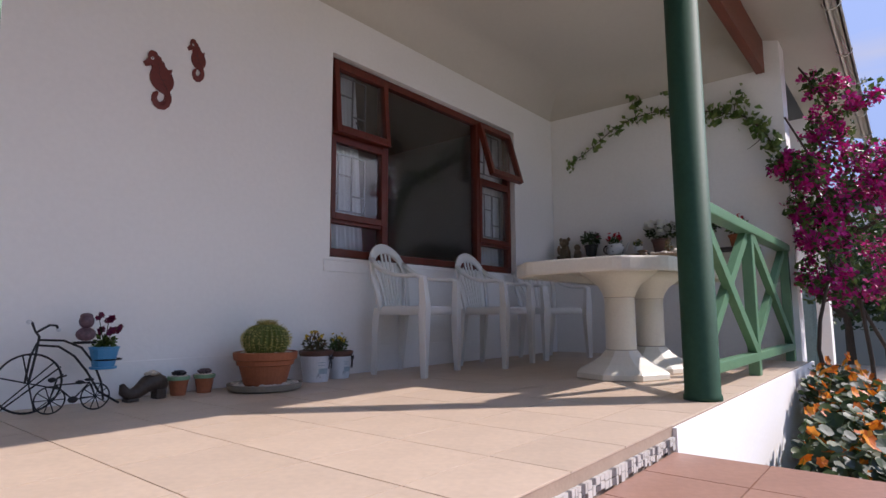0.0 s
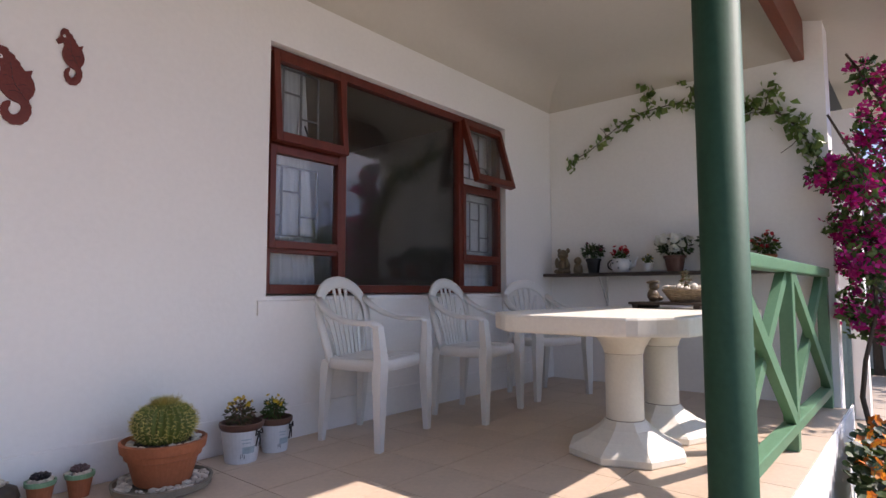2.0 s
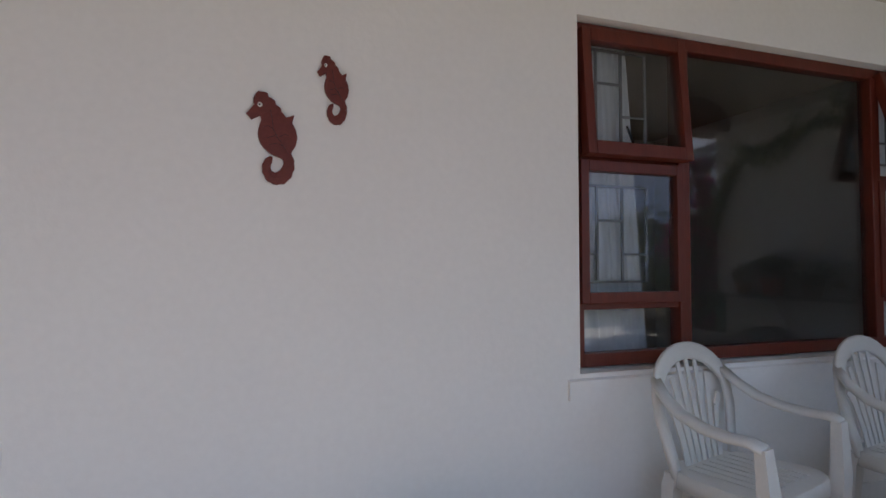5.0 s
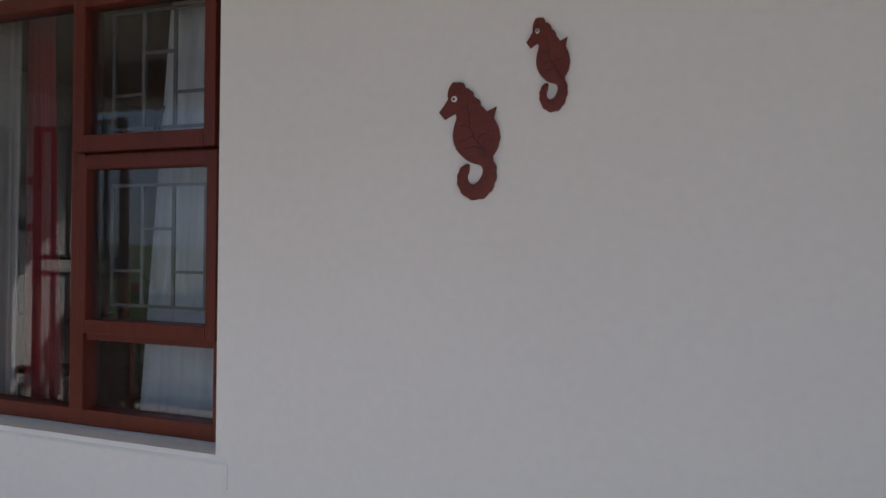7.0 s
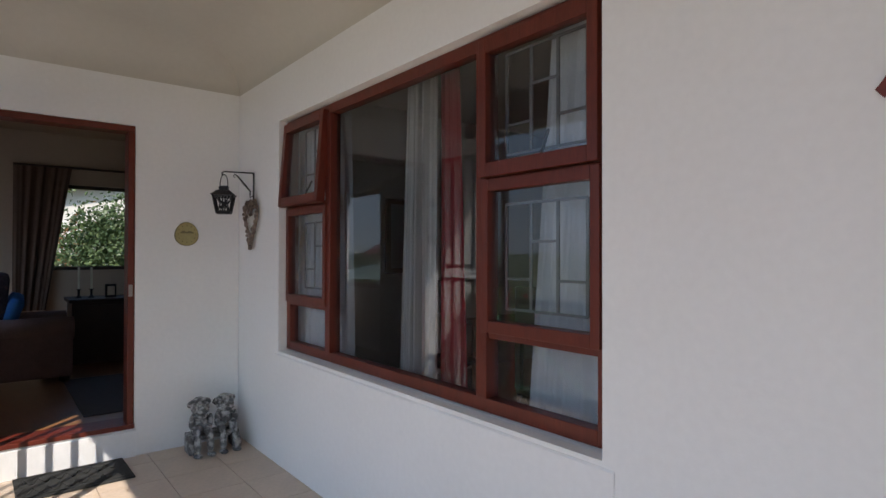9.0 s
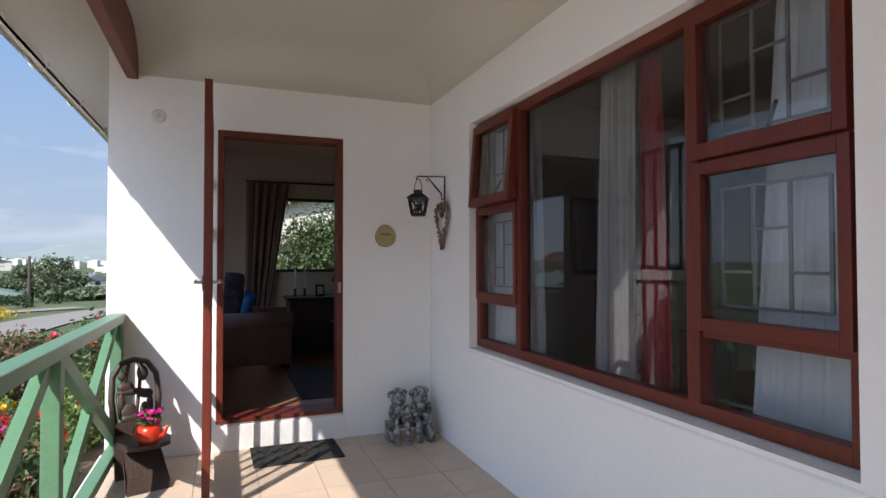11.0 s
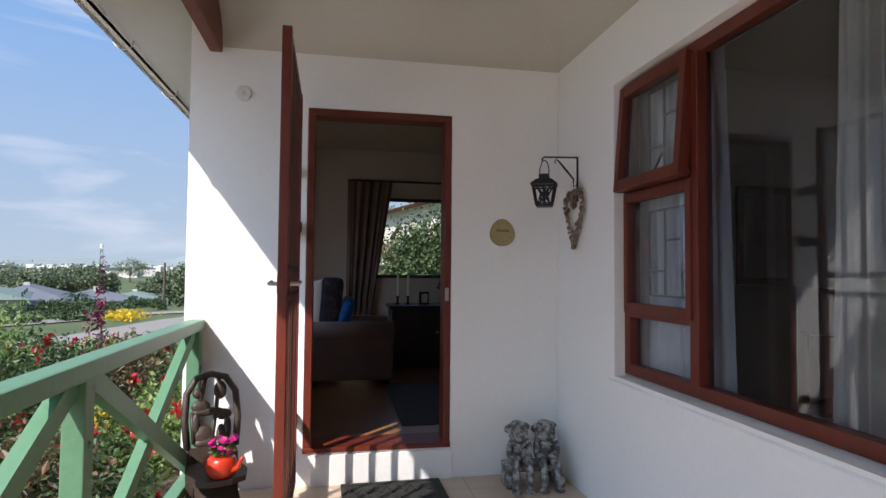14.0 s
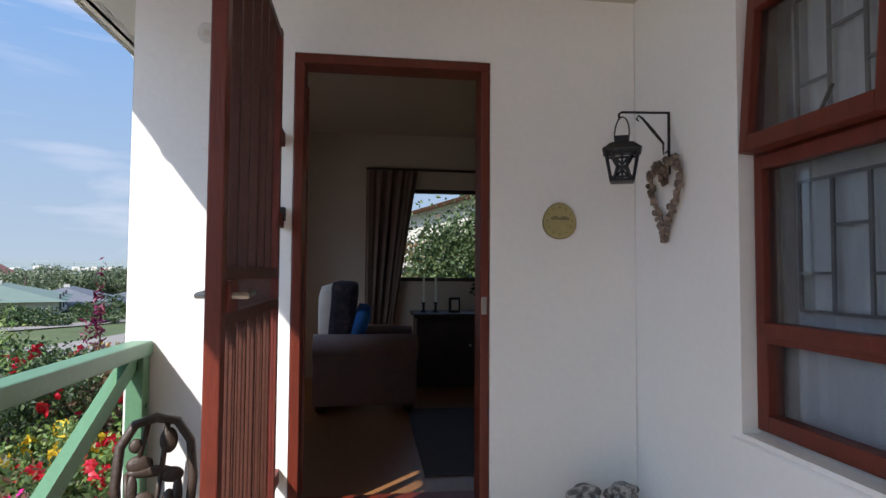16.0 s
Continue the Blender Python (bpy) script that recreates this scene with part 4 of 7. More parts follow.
for k in range(22):
    sb = bmesh.new()
    a, d = rr.random() * 6.28, rr.random() ** 0.6 * 0.12
    ball(sb, (d * math.cos(a), d * math.sin(a), 0.075 + 0.02 * rr.random()), (0.018 + 0.02 * rr.random(), 0.015 + 0.012 * rr.random(), 0.012 + 0.012 * rr.random()), 8, 6)
    part("shell", sb, PEBBLE, basket)
rng = np.random.RandomState(4)
leaf_object("sprig", cloud((0, 0, 0.14), (0.03, 0.03, 0.06), 60, rng), 0.025, LEAF_DRY, basket, seed=6)
figure = bmesh.new()
ball(figure, (0, 0, 0.04), (0.042, 0.036, 0.042))
ball(figure, (0, -0.008, 0.098), (0.034, 0.032, 0.032))
ball(figure, (0.0, -0.002, 0.122), (0.045, 0.042, 0.012))
ball(figure, (-0.04, -0.02, 0.02), (0.022, 0.03, 0.018))
ball(figure, (0.04, -0.02, 0.02), (0.022, 0.03, 0.018))
fob = link_mesh("figurine", figure, CLAY_FIGURE, True)
fob.location = (7.14, -1.45, 0.760)
tagged(fob, "small brown clay figurine sitting on the wooden tray", "figurine")

# ---- shelf and what stands on it ----
shelf = thing("wall_shelf", "long dark wooden shelf fixed to the end wall", "shelf", (EAST, -0.02, 0.958))
part("board", boxed(-0.20, -2.02, 0.0, -0.002, 0.0, 0.028, bevel=0.003), SHELF_WOOD, shelf)
for y in (-0.55, -1.5):
    bk = bmesh.new()
    box(bk, -0.012, y - 0.012, -0.28, -0.002, y + 0.012, -0.001)
    bar(bk, (-0.008, y, -0.24), (-0.17, y, -0.006), 0.012, 0.012)
    part("bracket", bk, CAMERA_WHITE, shelf, "white steel bracket")
SH = 0.987
SX = EAST - 0.105
fig = bmesh.new()
ball(fig, (0, 0, 0.07), (0.055, 0.06, 0.075))
ball(fig, (-0.015, 0, 0.175), (0.048, 0.052, 0.05))
ball(fig, (0.0, 0.045, 0.215), (0.016, 0.02, 0.024))
ball(fig, (0.0, -0.045, 0.215), (0.016, 0.02, 0.024))
ball(fig, (-0.055, 0, 0.165), (0.022, 0.028, 0.02))
ball(fig, (-0.04, 0.05, 0.10), (0.02, 0.02, 0.05))
ball(fig, (-0.04, -0.05, 0.10), (0.02, 0.02, 0.05))
ball(fig, (-0.045, 0.045, 0.02), (0.04, 0.028, 0.02))
ball(fig, (-0.045, -0.045, 0.02), (0.04, 0.028, 0.02))
lathe(fig, [(0.06, 0.0), (0.065, 0.02), (0.05, 0.04)], 14)
o = link_mesh("figurine", fig, CLAY_FIGURE, True)
o.location = (SX, -0.19, SH)
tagged(o, "mottled brown glazed animal figurine sitting on the shelf", "figurine")
fig = bmesh.new()
lathe(fig, [(0.04, 0.0), (0.045, 0.02), (0.038, 0.07), (0.022, 0.09)], 14)
ball(fig, (0, 0, 0.115), (0.034, 0.036, 0.036))
ball(fig, (-0.032, 0, 0.045), (0.02, 0.026, 0.03))
o = link_mesh("figurine", fig, CLAY_FIGURE, True)
o.location = (SX - 0.02, -0.345, SH)
tagged(o, "small round clay owl figurine on the shelf", "figurine")


def flower_pot(name, at, r, h, material, label, flower, leafmat, spread, height, nl, nf, seed, leaf=0.035, petal=0.018, lip=True):
    p = thing(name, label, "potted plant", at)
    prof = [(r * 0.72, 0.0), (r * 0.95, h * 0.82)]
    if lip:
        prof += [(r * 1.06, h * 0.83), (r * 1.08, h), (r * 0.96, h), (r * 0.93, h * 0.9)]
    else:
        prof += [(r, h), (r * 0.93, h), (r * 0.9, h * 0.9)]
    part("pot", lathe(bmesh.new(), prof, 24), material, p, smooth=False)
    part("soil", lathe(bmesh.new(), [(r * 0.90, h * 0.86), (r * 0.6, h * 0.92), (r * 0.2, h * 0.95)], 16), SOIL, p)
    rg = np.random.RandomState(seed)
    c = (0, 0, h + height * 0.5)
    leaf_object("foliage", cloud(c, (spread, spread, height * 0.6), nl, rg, 0.2), leaf, leafmat, p, seed=seed)
    st = bmesh.new()
    for k in range(7):
        q = cloud((0, 0, h + height * 0.8), (spread * 0.8, spread * 0.8, height * 0.3), 1, rg, 0.3)[0]
        tube(st, [(0.01 * math.cos(k), 0.01 * math.sin(k), h * 0.9), (q[0] * 0.5, q[1] * 0.5, h + height * 0.4), tuple(q)], 0.0025, 5)
    part("stems", st, LEAF_DARK, p)
    if nf:
        fc = cloud((0, 0, h + height * 0.75), (spread * 1.0, spread * 1.0, height * 0.5), nf, rg, 0.6)
        blossoms("flowers", fc, petal, flower, p, 6, seed)
    return p


flower_pot("potted_plant", (SX, -0.49, SH), 0.065, 0.13, IRON, "dark green pansy plant in a black pot on the shelf", PETAL_MAROON, LEAF_DARK, 0.11, 0.13, 200, 9, 11)
flower_pot("potted_plant", (SX, -1.21, SH), 0.085, 0.13, POT_DARK, "white flowering plant in a brown pot on the shelf", PETAL_WHITE, LEAF_DARK, 0.16, 0.14, 300, 60, 12, petal=0.034)
flower_pot("potted_plant", (SX, -1.575, SH), 0.098, 0.15, RED_ENAMEL, "bushy dark green plant in an orange-red pot on the shelf", PETAL_RED, LEAF_DARK, 0.18, 0.19, 560, 0, 13)
flower_pot("potted_plant", (SX, -1.88, SH), 0.07, 0.11, POT, "red geranium in a small clay pot on the shelf", PETAL_RED, LEAF, 0.10, 0.15, 180, 20, 14)
flower_pot("potted_plant", (SX, -0.985, SH), 0.045, 0.075, BUCKET, "small succulent in a white cup on the shelf", PETAL_YELLOW, LEAF, 0.045, 0.07, 90, 6, 15, leaf=0.022, petal=0.01, lip=False)
su = link_mesh("saucer", lathe(bmesh.new(), [(0.04, 0.0), (0.075, 0.008), (0.078, 0.012), (0.04, 0.006)], 20), BUCKET, True)
su.location = (SX, -1.08, SH)
tagged(su, "white saucer beside the cup on the shelf", "saucer")


def teapot(at, r, material, label, spots, flower, leafmat, seed, turn=0):
    t = thing("teapot_planter", label, "planter", at, turn)
    part("body", lathe(bmesh.new(), [(r * 0.7, 0.0), (r * 0.98, r * 0.45), (r * 1.02, r * 0.85), (r * 0.9, r * 1.25), (r * 0.72, r * 1.42), (r * 0.66, r * 1.40)], 24), material, t, smooth=True)
    sp = bmesh.new()
    tube(sp, [(0, -r * 0.85, r * 0.5), (0, -r * 1.35, r * 0.75), (0, -r * 1.55, r * 1.25), (0, -r * 1.75, r * 1.5)], [r * 0.24, r * 0.17, r * 0.12, r * 0.1], 10)
    part("spout", sp, material, t, smooth=True)
    hd = bmesh.new()
    tube(hd, [(0, r * (0.9 + 0.55 * math.sin(a)), r * (0.8 - 0.5 * math.cos(a))) for a in [math.pi * k / 10 for k in range(11)]], r * 0.075, 8)
    part("handle", hd, IRON if spots else material, t, smooth=True)
    rg = np.random.RandomState(seed)
    if spots:
        for k in range(16):
            a, z = rg.rand() * 6.28, r * (0.3 + 0.9 * rg.rand())
            d = bmesh.new()
            rad = r * (1.0 if z < r else 0.93)
            ball(d, (rad * math.cos(a), rad * math.sin(a), z), r * 0.11, 6, 5)
            part("painted_spot", d, PRINT, t)
    leaf_object("foliage", cloud((0, 0, r * 1.8), (r * 0.8, r * 0.9, r * 0.6), 130, rg, 0.2), 0.03, leafmat, t, seed=seed)
    blossoms("flowers", cloud((0, 0, r * 2.2), (r * 0.8, r * 1.1, r * 0.7), 20, rg, 0.4), 0.02, flower, t, 6, seed)
    return t


teapot((SX, -0.75, SH), 0.085, BUCKET, "white spotted teapot planted with red flowers on the shelf", True, PETAL_RED, LEAF, 21)

# ---- pots along the wall ----
cactus = thing("barrel_cactus", "round golden barrel cactus in a wide terracotta bowl", "cactus", (4.615, -0.262, 0.0255))
cactus.scale = (0.9, 0.9, 0.93)
part("bowl", lathe(bmesh.new(), [(0.115, 0.0), (0.125, 0.01), (0.155, 0.115), (0.168, 0.12), (0.172, 0.145), (0.186, 0.15), (0.192, 0.19), (0.18, 0.195), (0.165, 0.17)], 40), POT, cactus)
part("gravel_bed", lathe(bmesh.new(), [(0.166, 0.168), (0.12, 0.182), (0.03, 0.19)], 24), SOIL, cactus)
NR = 26
rib = lambda a, z: 1.0 + 0.07 * math.cos(NR * a)
body = lathe(bmesh.new(), [(0.075, 0.165), (0.108, 0.195), (0.126, 0.235), (0.130, 0.268), (0.120, 0.305), (0.095, 0.335), (0.055, 0.352), (0.015, 0.354)], NR * 6, squash=rib)
bd = part("body", body, CACTUS, cactus, smooth=True)
rg = np.random.RandomState(8)
sv, sf = [], []
for k in range(NR):
    for j in range(15):
        v = j / 14
        ang = -0.9 + 2.35 * v
        r0 = 0.131 * math.cos(ang) * 1.045 if ang < 1.4 else 0.03
        z0 = 0.262 + 0.094 * math.sin(ang)
        a0 = 2 * math.pi * k / NR
        base = Vector((r0 * math.cos(a0), r0 * math.sin(a0), z0))
        out = Vector((math.cos(a0) * math.cos(ang), math.sin(a0) * math.cos(ang), math.sin(ang)))
        for q in range(5):
            d = (out * 0.8 + Vector(rg.normal(size=3)) * 0.5).normalized()
            ln = 0.020 + 0.012 * rg.rand()
            s = d.orthogonal().normalized() * 0.0021
            i = len(sv)
            sv += [base + s, base - s, base + d * ln]
            sf.append((i, i + 1, i + 2))
for q in range(420):
    a, d = rg.rand() * 6.28, 0.05 * math.sqrt(rg.rand())
    base = Vector((d * math.cos(a), d * math.sin(a), 0.350))
    tip = base + Vector((d * math.cos(a) * 0.7, d * math.sin(a) * 0.7, 0.02 + 0.02 * rg.rand()))
    s = Vector((-math.sin(a), math.cos(a), 0)) * 0.0018
    i = len(sv)
    sv += [base + s, base - s, tip]
    sf.append((i, i + 1, i + 2))
me = bpy.data.meshes.new("spines")
me.from_pydata([tuple(v) for v in sv], [], sf)
me.materials.append(SPINE)
sp = tagged(new("spines", me), kind="stuff")
sp.parent = bd
def pebbles(centre, r0, r1, z, count, seed, parent=None):
    g = random.Random(seed)
    bm = bmesh.new()
    for _ in range(count):
        a, d = g.random() * 6.283, r0 + (r1 - r0) * g.random()
        s = 0.008 + 0.012 * g.random()
        bmesh.ops.create_icosphere(bm, subdivisions=1, radius=1, matrix=Matrix.Translation((centre[0] + d * math.cos(a), centre[1] + d * math.sin(a), z + s * 0.4)) @ Matrix.Rotation(a * 3, 4, "Z") @ Matrix.Diagonal((s * 1.3, s, s * 0.7, 1)))
    return bm
tagged(part("pebbles", pebbles((0, 0), 0.14, 0.163, 0.176, 70, 1), PEBBLE, cactus), kind="stuff")
sc = thing("pot_saucer", "shallow grey clay saucer filled with pale stones under the cactus", "saucer", (4.615, -0.262, 0.001))
sc.scale = (0.9, 0.9, 0.9)
part("dish", lathe(bmesh.new(), [(0.19, 0.0), (0.215, 0.01), (0.222, 0.04), (0.21, 0.042), (0.20, 0.020), (0.10, 0.018)], 40), SAUCER, sc)
tagged(part("stones", pebbles((0, 0), 0.135, 0.20, 0.026, 110, 2), PEBBLE, sc), kind="stuff")


def bucket(at, r, h, label, seed, turn):
    b = thing("bucket_planter", label, "planter", at, turn, group="white buckets")
    part("bucket", lathe(bmesh.new(), [(r * 0.76, 0.0), (r * 0.78, 0.004), (r, h), (r * 0.97, h), (r * 0.94, h * 0.9)], 32), BUCKET, b, smooth=False)
    part("liner", lathe(bmesh.new(), [(r * 0.97, h - 0.012), (r * 1.08, h + 0.004), (r * 1.10, h + 0.022), (r * 1.0, h + 0.024), (r * 0.92, h - 0.01)], 32), POT_DARK, b)
    part("soil", lathe(bmesh.new(), [(r * 0.93, h - 0.012), (r * 0.5, h - 0.004), (r * 0.1, h)], 16), SOIL, b)
    rb = lambda z: r * (0.78 + 0.22 * z / h) + 0.0022
    def stuck(a, z, w, hh, m, nm, tilt=0.0):
        bm = bmesh.new()
        n = 4
        lo = [bm.verts.new((rb(z) * math.cos(a + w * (k / n - 0.5) / r), rb(z) * math.sin(a + w * (k / n - 0.5) / r), z + tilt * k / n)) for k in range(n + 1)]
        hi = [bm.verts.new((rb(z + hh) * math.cos(a + w * (k / n - 0.5) / r), rb(z + hh) * math.sin(a + w * (k / n - 0.5) / r), z + hh + tilt * k / n)) for k in range(n + 1)]
        for k in range(n):
            bm.faces.new((lo[k], lo[k + 1], hi[k + 1], hi[k]))
        part(nm, bm, m, b)
    a0 = math.radians(-100)
    for z, w in ((h * 0.70, r * 0.55), (h * 0.60, r * 0.45)):
        stuck(a0 - 0.1, z, w, 0.004, PRINT_BLUE, "printed_line")
    stuck(a0 + 0.05, h * 0.30, r * 0.7, h * 0.20, PRINT_BLUE, "printed_picture")
    for k, dz in enumerate((0, 0.006, -0.004)):
        stuck(a0 - 0.38 + 0.10 * k, h * 0.16 + dz, 0.004, 0.022, PRINT, "printed_mark", 0.004)
    for k in range(4):
        stuck(a0 + 0.78 + 0.11 * (k % 2), h * (0.42 + 0.26 * (k // 2)), 0.007, 0.022, PRINT, "printed_mark", 0.003)
    rbm = bmesh.new()
    ang = a0 + 0.55
    c, s = math.cos(ang), math.sin(ang)
    R = r + 0.006
    tx, ty = -s, c
    for sgn in (-1, 1):
        tube(rbm, [(R * c, R * s, h - 0.02), (R * c + sgn * 0.022 * tx, R * s + sgn * 0.022 * ty, h - 0.008), (R * c + sgn * 0.026 * tx, R * s + sgn * 0.026 * ty, h - 0.03), (R * c, R * s, h - 0.022)], 0.004, 6)
        tube(rbm, [(R * c, R * s, h - 0.02), (R * 0.97 * c + sgn * 0.012 * tx, R * 0.97 * s + sgn * 0.012 * ty, h - 0.06), (R * 0.94 * c + sgn * 0.016 * tx, R * 0.94 * s + sgn * 0.016 * ty, h - 0.085)], 0.0035, 6)
    part("ribbon_bow", rbm, RIBBON, b)
    rg = np.random.RandomState(seed)
    leaf_object("foliage", cloud((0, 0.01, h + 0.055), (r * 0.85, r * 0.8, 0.07), 300, rg, 0.1), 0.02, LEAF_DRY if seed % 2 else LEAF, b, seed=seed)
    blossoms("flowers", cloud((0, 0.01, h + 0.105), (r * 0.7, r * 0.7, 0.035), 20, rg, 0.3), 0.011, PETAL_YELLOW, b, 5, seed)
    st = bmesh.new()
    for k in range(14):
        q = cloud((0, 0.01, h + 0.075), (r * 0.7, r * 0.7, 0.03), 1, rg, 0.3)[0]
        tube(st, [(q[0] * 0.2, q[1] * 0.2, h - 0.005), (q[0] * 0.7, q[1] * 0.7, h + 0.04), tuple(q)], 0.0016, 4)
    part("stems", st, LEAF_DRY, b)
    return b


bucket((5.035, -0.165, 0), 0.098, 0.165, "white printed metal bucket with a ribbon bow and yellow flowers", 31, 0)
bucket((5.245, -0.135, 0), 0.082, 0.150, "smaller white printed bucket with a ribbon bow and sparse plant", 32, 12)


def small_pot(at, label, seed, dark):
    p = thing("succulent_pot", label, "potted plant", at, group="small clay pots")
    p.scale = (0.88, 0.88, 0.92)
    part("pot", lathe(bmesh.new(), [(0.040, 0.0), (0.054, 0.080), (0.058, 0.081), (0.058, 0.088)], 24), POT, p)
    part("rim", lathe(bmesh.new(), [(0.058, 0.083), (0.061, 0.085), (0.062, 0.103), (0.054, 0.104), (0.052, 0.092)], 24), RIM_GREEN, p, "mint green painted rim")
    part("gravel", pebbles((0, 0), 0.0, 0.048, 0.092, 40, seed), PEBBLE, p)
    lv = bmesh.new()
    g = random.Random(seed)
    for ring, (nl, el, ln) in enumerate(((8, 0.35, 0.042), (7, 0.75, 0.036), (5, 1.15, 0.028))):
        for k in range(nl):
            a = 2 * math.pi * k / nl + ring * 0.4
            d = Vector((math.cos(a) * math.cos(el), math.sin(a) * math.cos(el), math.sin(el)))
            m = d.to_track_quat("Z", "Y").to_matrix().to_4x4()
            ball(lv, Vector((0, 0, 0.108)) + d * ln * 0.55, (0.0055, 0.010, ln * 0.55), 6, 5, m)
    part("rosette", lv, mat("rosette_" + ("dark" if dark else "grey"), (0.018, 0.012, 0.016) if dark else (0.16, 0.10, 0.10), 0.5, var=0.2, scale=30), p, smooth=True)
    return p


small_pot((4.215, -0.10, 0), "dark purple succulent in a small clay pot with green rim", 41, True)
small_pot((4.350, -0.105, 0), "grey pink succulent in a small clay pot with green rim", 42, False)

# boot planter
boot = thing("boot_planter", "dark brown boot-shaped planter with stones on top", "planter", (4.035, -0.145, 0), 8)
boot.scale = (0.88, 0.9, 1.0)
bm = bmesh.new()
tube(bm, [(-0.135, 0, 0.085), (-0.125, 0, 0.055), (-0.09, 0, 0.030), (-0.045, 0, 0.045), (0.0, 0, 0.075), (0.05, 0, 0.085), (0.085, 0, 0.07), (0.10, 0, 0.05)],
     [0.012, 0.026, 0.030, 0.033, 0.042, 0.046, 0.042, 0.030], 14)
part("boot", bm, DARK_WOOD, boot, smooth=True)
part("heel", boxed(0.045, -0.03, 0.0, 0.105, 0.03, 0.05, bevel=0.008), DARK_WOOD, boot)
part("sole", boxed(-0.115, -0.028, 0.0, -0.05, 0.028, 0.016, bevel=0.006), DARK_WOOD, boot)
bmp = pebbles((0.035, 0), 0.0, 0.036, 0.118, 45, 9)
part("stones", bmp, PEBBLE, boot)

# wire bicycle planters
def wheel(bm, c, r, w, spokes, phase=0.0):
    tube(bm, [(c[0] + r * math.cos(a), c[1], c[2] + r * math.sin(a)) for a in [2 * math.pi * k / 36 for k in range(36)]], w, 6, True)
    for k in range(spokes):
        a = math.pi * k / spokes + phase
        tube(bm, [(c[0] - r * math.cos(a), c[1], c[2] - r * math.sin(a)), (c[0] + r * math.cos(a), c[1], c[2] + r * math.sin(a))], w * 0.7, 5)
    return bm
bike = thing("bicycle_planter", "black wire bicycle plant stand holding a blue pot", "plant stand", (3.60, -0.17, 0))
part("front_wheel", wheel(bmesh.new(), (-0.075, 0, 0.142), 0.137, 0.005, 3, 0.75), IRON, bike)
fr = bmesh.new()
tube(fr, [(-0.075, 0, 0.142), (-0.055, 0, 0.27), (-0.045, 0, 0.36), (-0.06, 0, 0.385)], 0.0055, 6)
tube(fr, [(-0.09, 0, 0.142), (-0.075, 0, 0.27), (-0.052, 0, 0.33)], 0.005, 6)
tube(fr, [(-0.045, 0, 0.345), (0.06, 0, 0.338), (0.14, 0, 0.30), (0.20, 0, 0.22), (0.24, 0, 0.12), (0.255, 0, 0.03)], 0.0055, 6)
tube(fr, [(-0.05, 0, 0.32), (0.04, 0, 0.31), (0.11, 0, 0.26), (0.17, 0, 0.18), (0.23, 0, 0.075), (0.33, 0, 0.006)], 0.0055, 6)
tube(fr, [(0.10, 0, 0.325), (0.20, 0, 0.325)], 0.007, 6)
tube(fr, [(-0.20, 0.02, 0.005), (0.06, 0.02, 0.21)], 0.004, 6)
part("frame", fr, IRON, bike)
hb = bmesh.new()
tube(hb, [(-0.10, -0.05, 0.435), (-0.085, -0.03, 0.425), (-0.06, 0, 0.38), (0.0, 0.02, 0.415), (0.035, 0.04, 0.412), (0.045, 0.045, 0.395)], 0.006, 6)
part("handlebar", hb, IRON, bike)
for p in ((-0.105, -0.052, 0.432), (0.047, 0.046, 0.392)):
    g = bmesh.new()
    ball(g, p, 0.011, 8, 6)
    part("grip", g, BUCKET, bike, "pale rubber grip")
ring = bmesh.new()
tube(ring, [(0.26 + 0.068 * math.cos(a), 0.068 * math.sin(a), 0.235) for a in [2 * math.pi * k / 24 for k in range(24)]], 0.004, 6, True)
tube(ring, [(0.19, 0, 0.24), (0.20, 0, 0.30)], 0.004, 6)
part("pot_ring", ring, IRON, bike)
bp = thing("potted_plant", "maroon flowering plant in a ribbed blue pot", "potted plant", (3.845, -0.17, 0.195))
part("pot", lathe(bmesh.new(), [(0.050, 0.0), (0.066, 0.092), (0.070, 0.094), (0.071, 0.106), (0.064, 0.107), (0.06, 0.095)], 48, squash=lambda a, z: 1 + 0.012 * math.cos(16 * a)), BLUE_POT, bp)
part("drip_tray", lathe(bmesh.new(), [(0.055, -0.008), (0.062, -0.006), (0.064, 0.004)], 24), BLUE_POT, bp)
part("soil", lathe(bmesh.new(), [(0.06, 0.092), (0.02, 0.1)], 16), SOIL, bp)
rg = np.random.RandomState(51)
leaf_object("foliage", cloud((0, 0, 0.13), (0.055, 0.05, 0.045), 150, rg, 0.1), 0.026, LEAF, bp, seed=51)
st = bmesh.new()
fl = [(-0.035, 0.0, 0.265), (0.01, -0.01, 0.25), (0.015, -0.02, 0.185), (0.055, -0.01, 0.20), (-0.02, 0.02, 0.19)]
for q in fl:
    tube(st, [(0, 0, 0.10), (q[0] * 0.4, q[1] * 0.4, 0.16), q], 0.0022, 5)
part("stems", st, LEAF_DARK, bp)
blossoms("flowers", [np.array(q) + np.random.RandomState(k).normal(size=3) * 0.006 for q in fl for k in range(4)], 0.021, PETAL_MAROON, bp, 6, 52)
doll = bmesh.new()
ball(doll, (0, 0, 0.035), (0.048, 0.036, 0.035))
ball(doll, (0, 0, 0.10), (0.036, 0.034, 0.036))
ball(doll, (0, 0.004, 0.125), (0.03, 0.03, 0.018))
o = link_mesh("ornament", doll, mat("mauve_ceramic", (0.12, 0.07, 0.09), 0.45, var=0.5, scale=25), True)
o.location = (3.755, -0.17, 0.332)
tagged(o, "small mauve ceramic ornament sitting on the wire bicycle", "ornament")
b2 = thing("toy_bicycle", "small black wire toy bicycle on the tiles", "ornament", (3.66, -0.28, 0), -4)
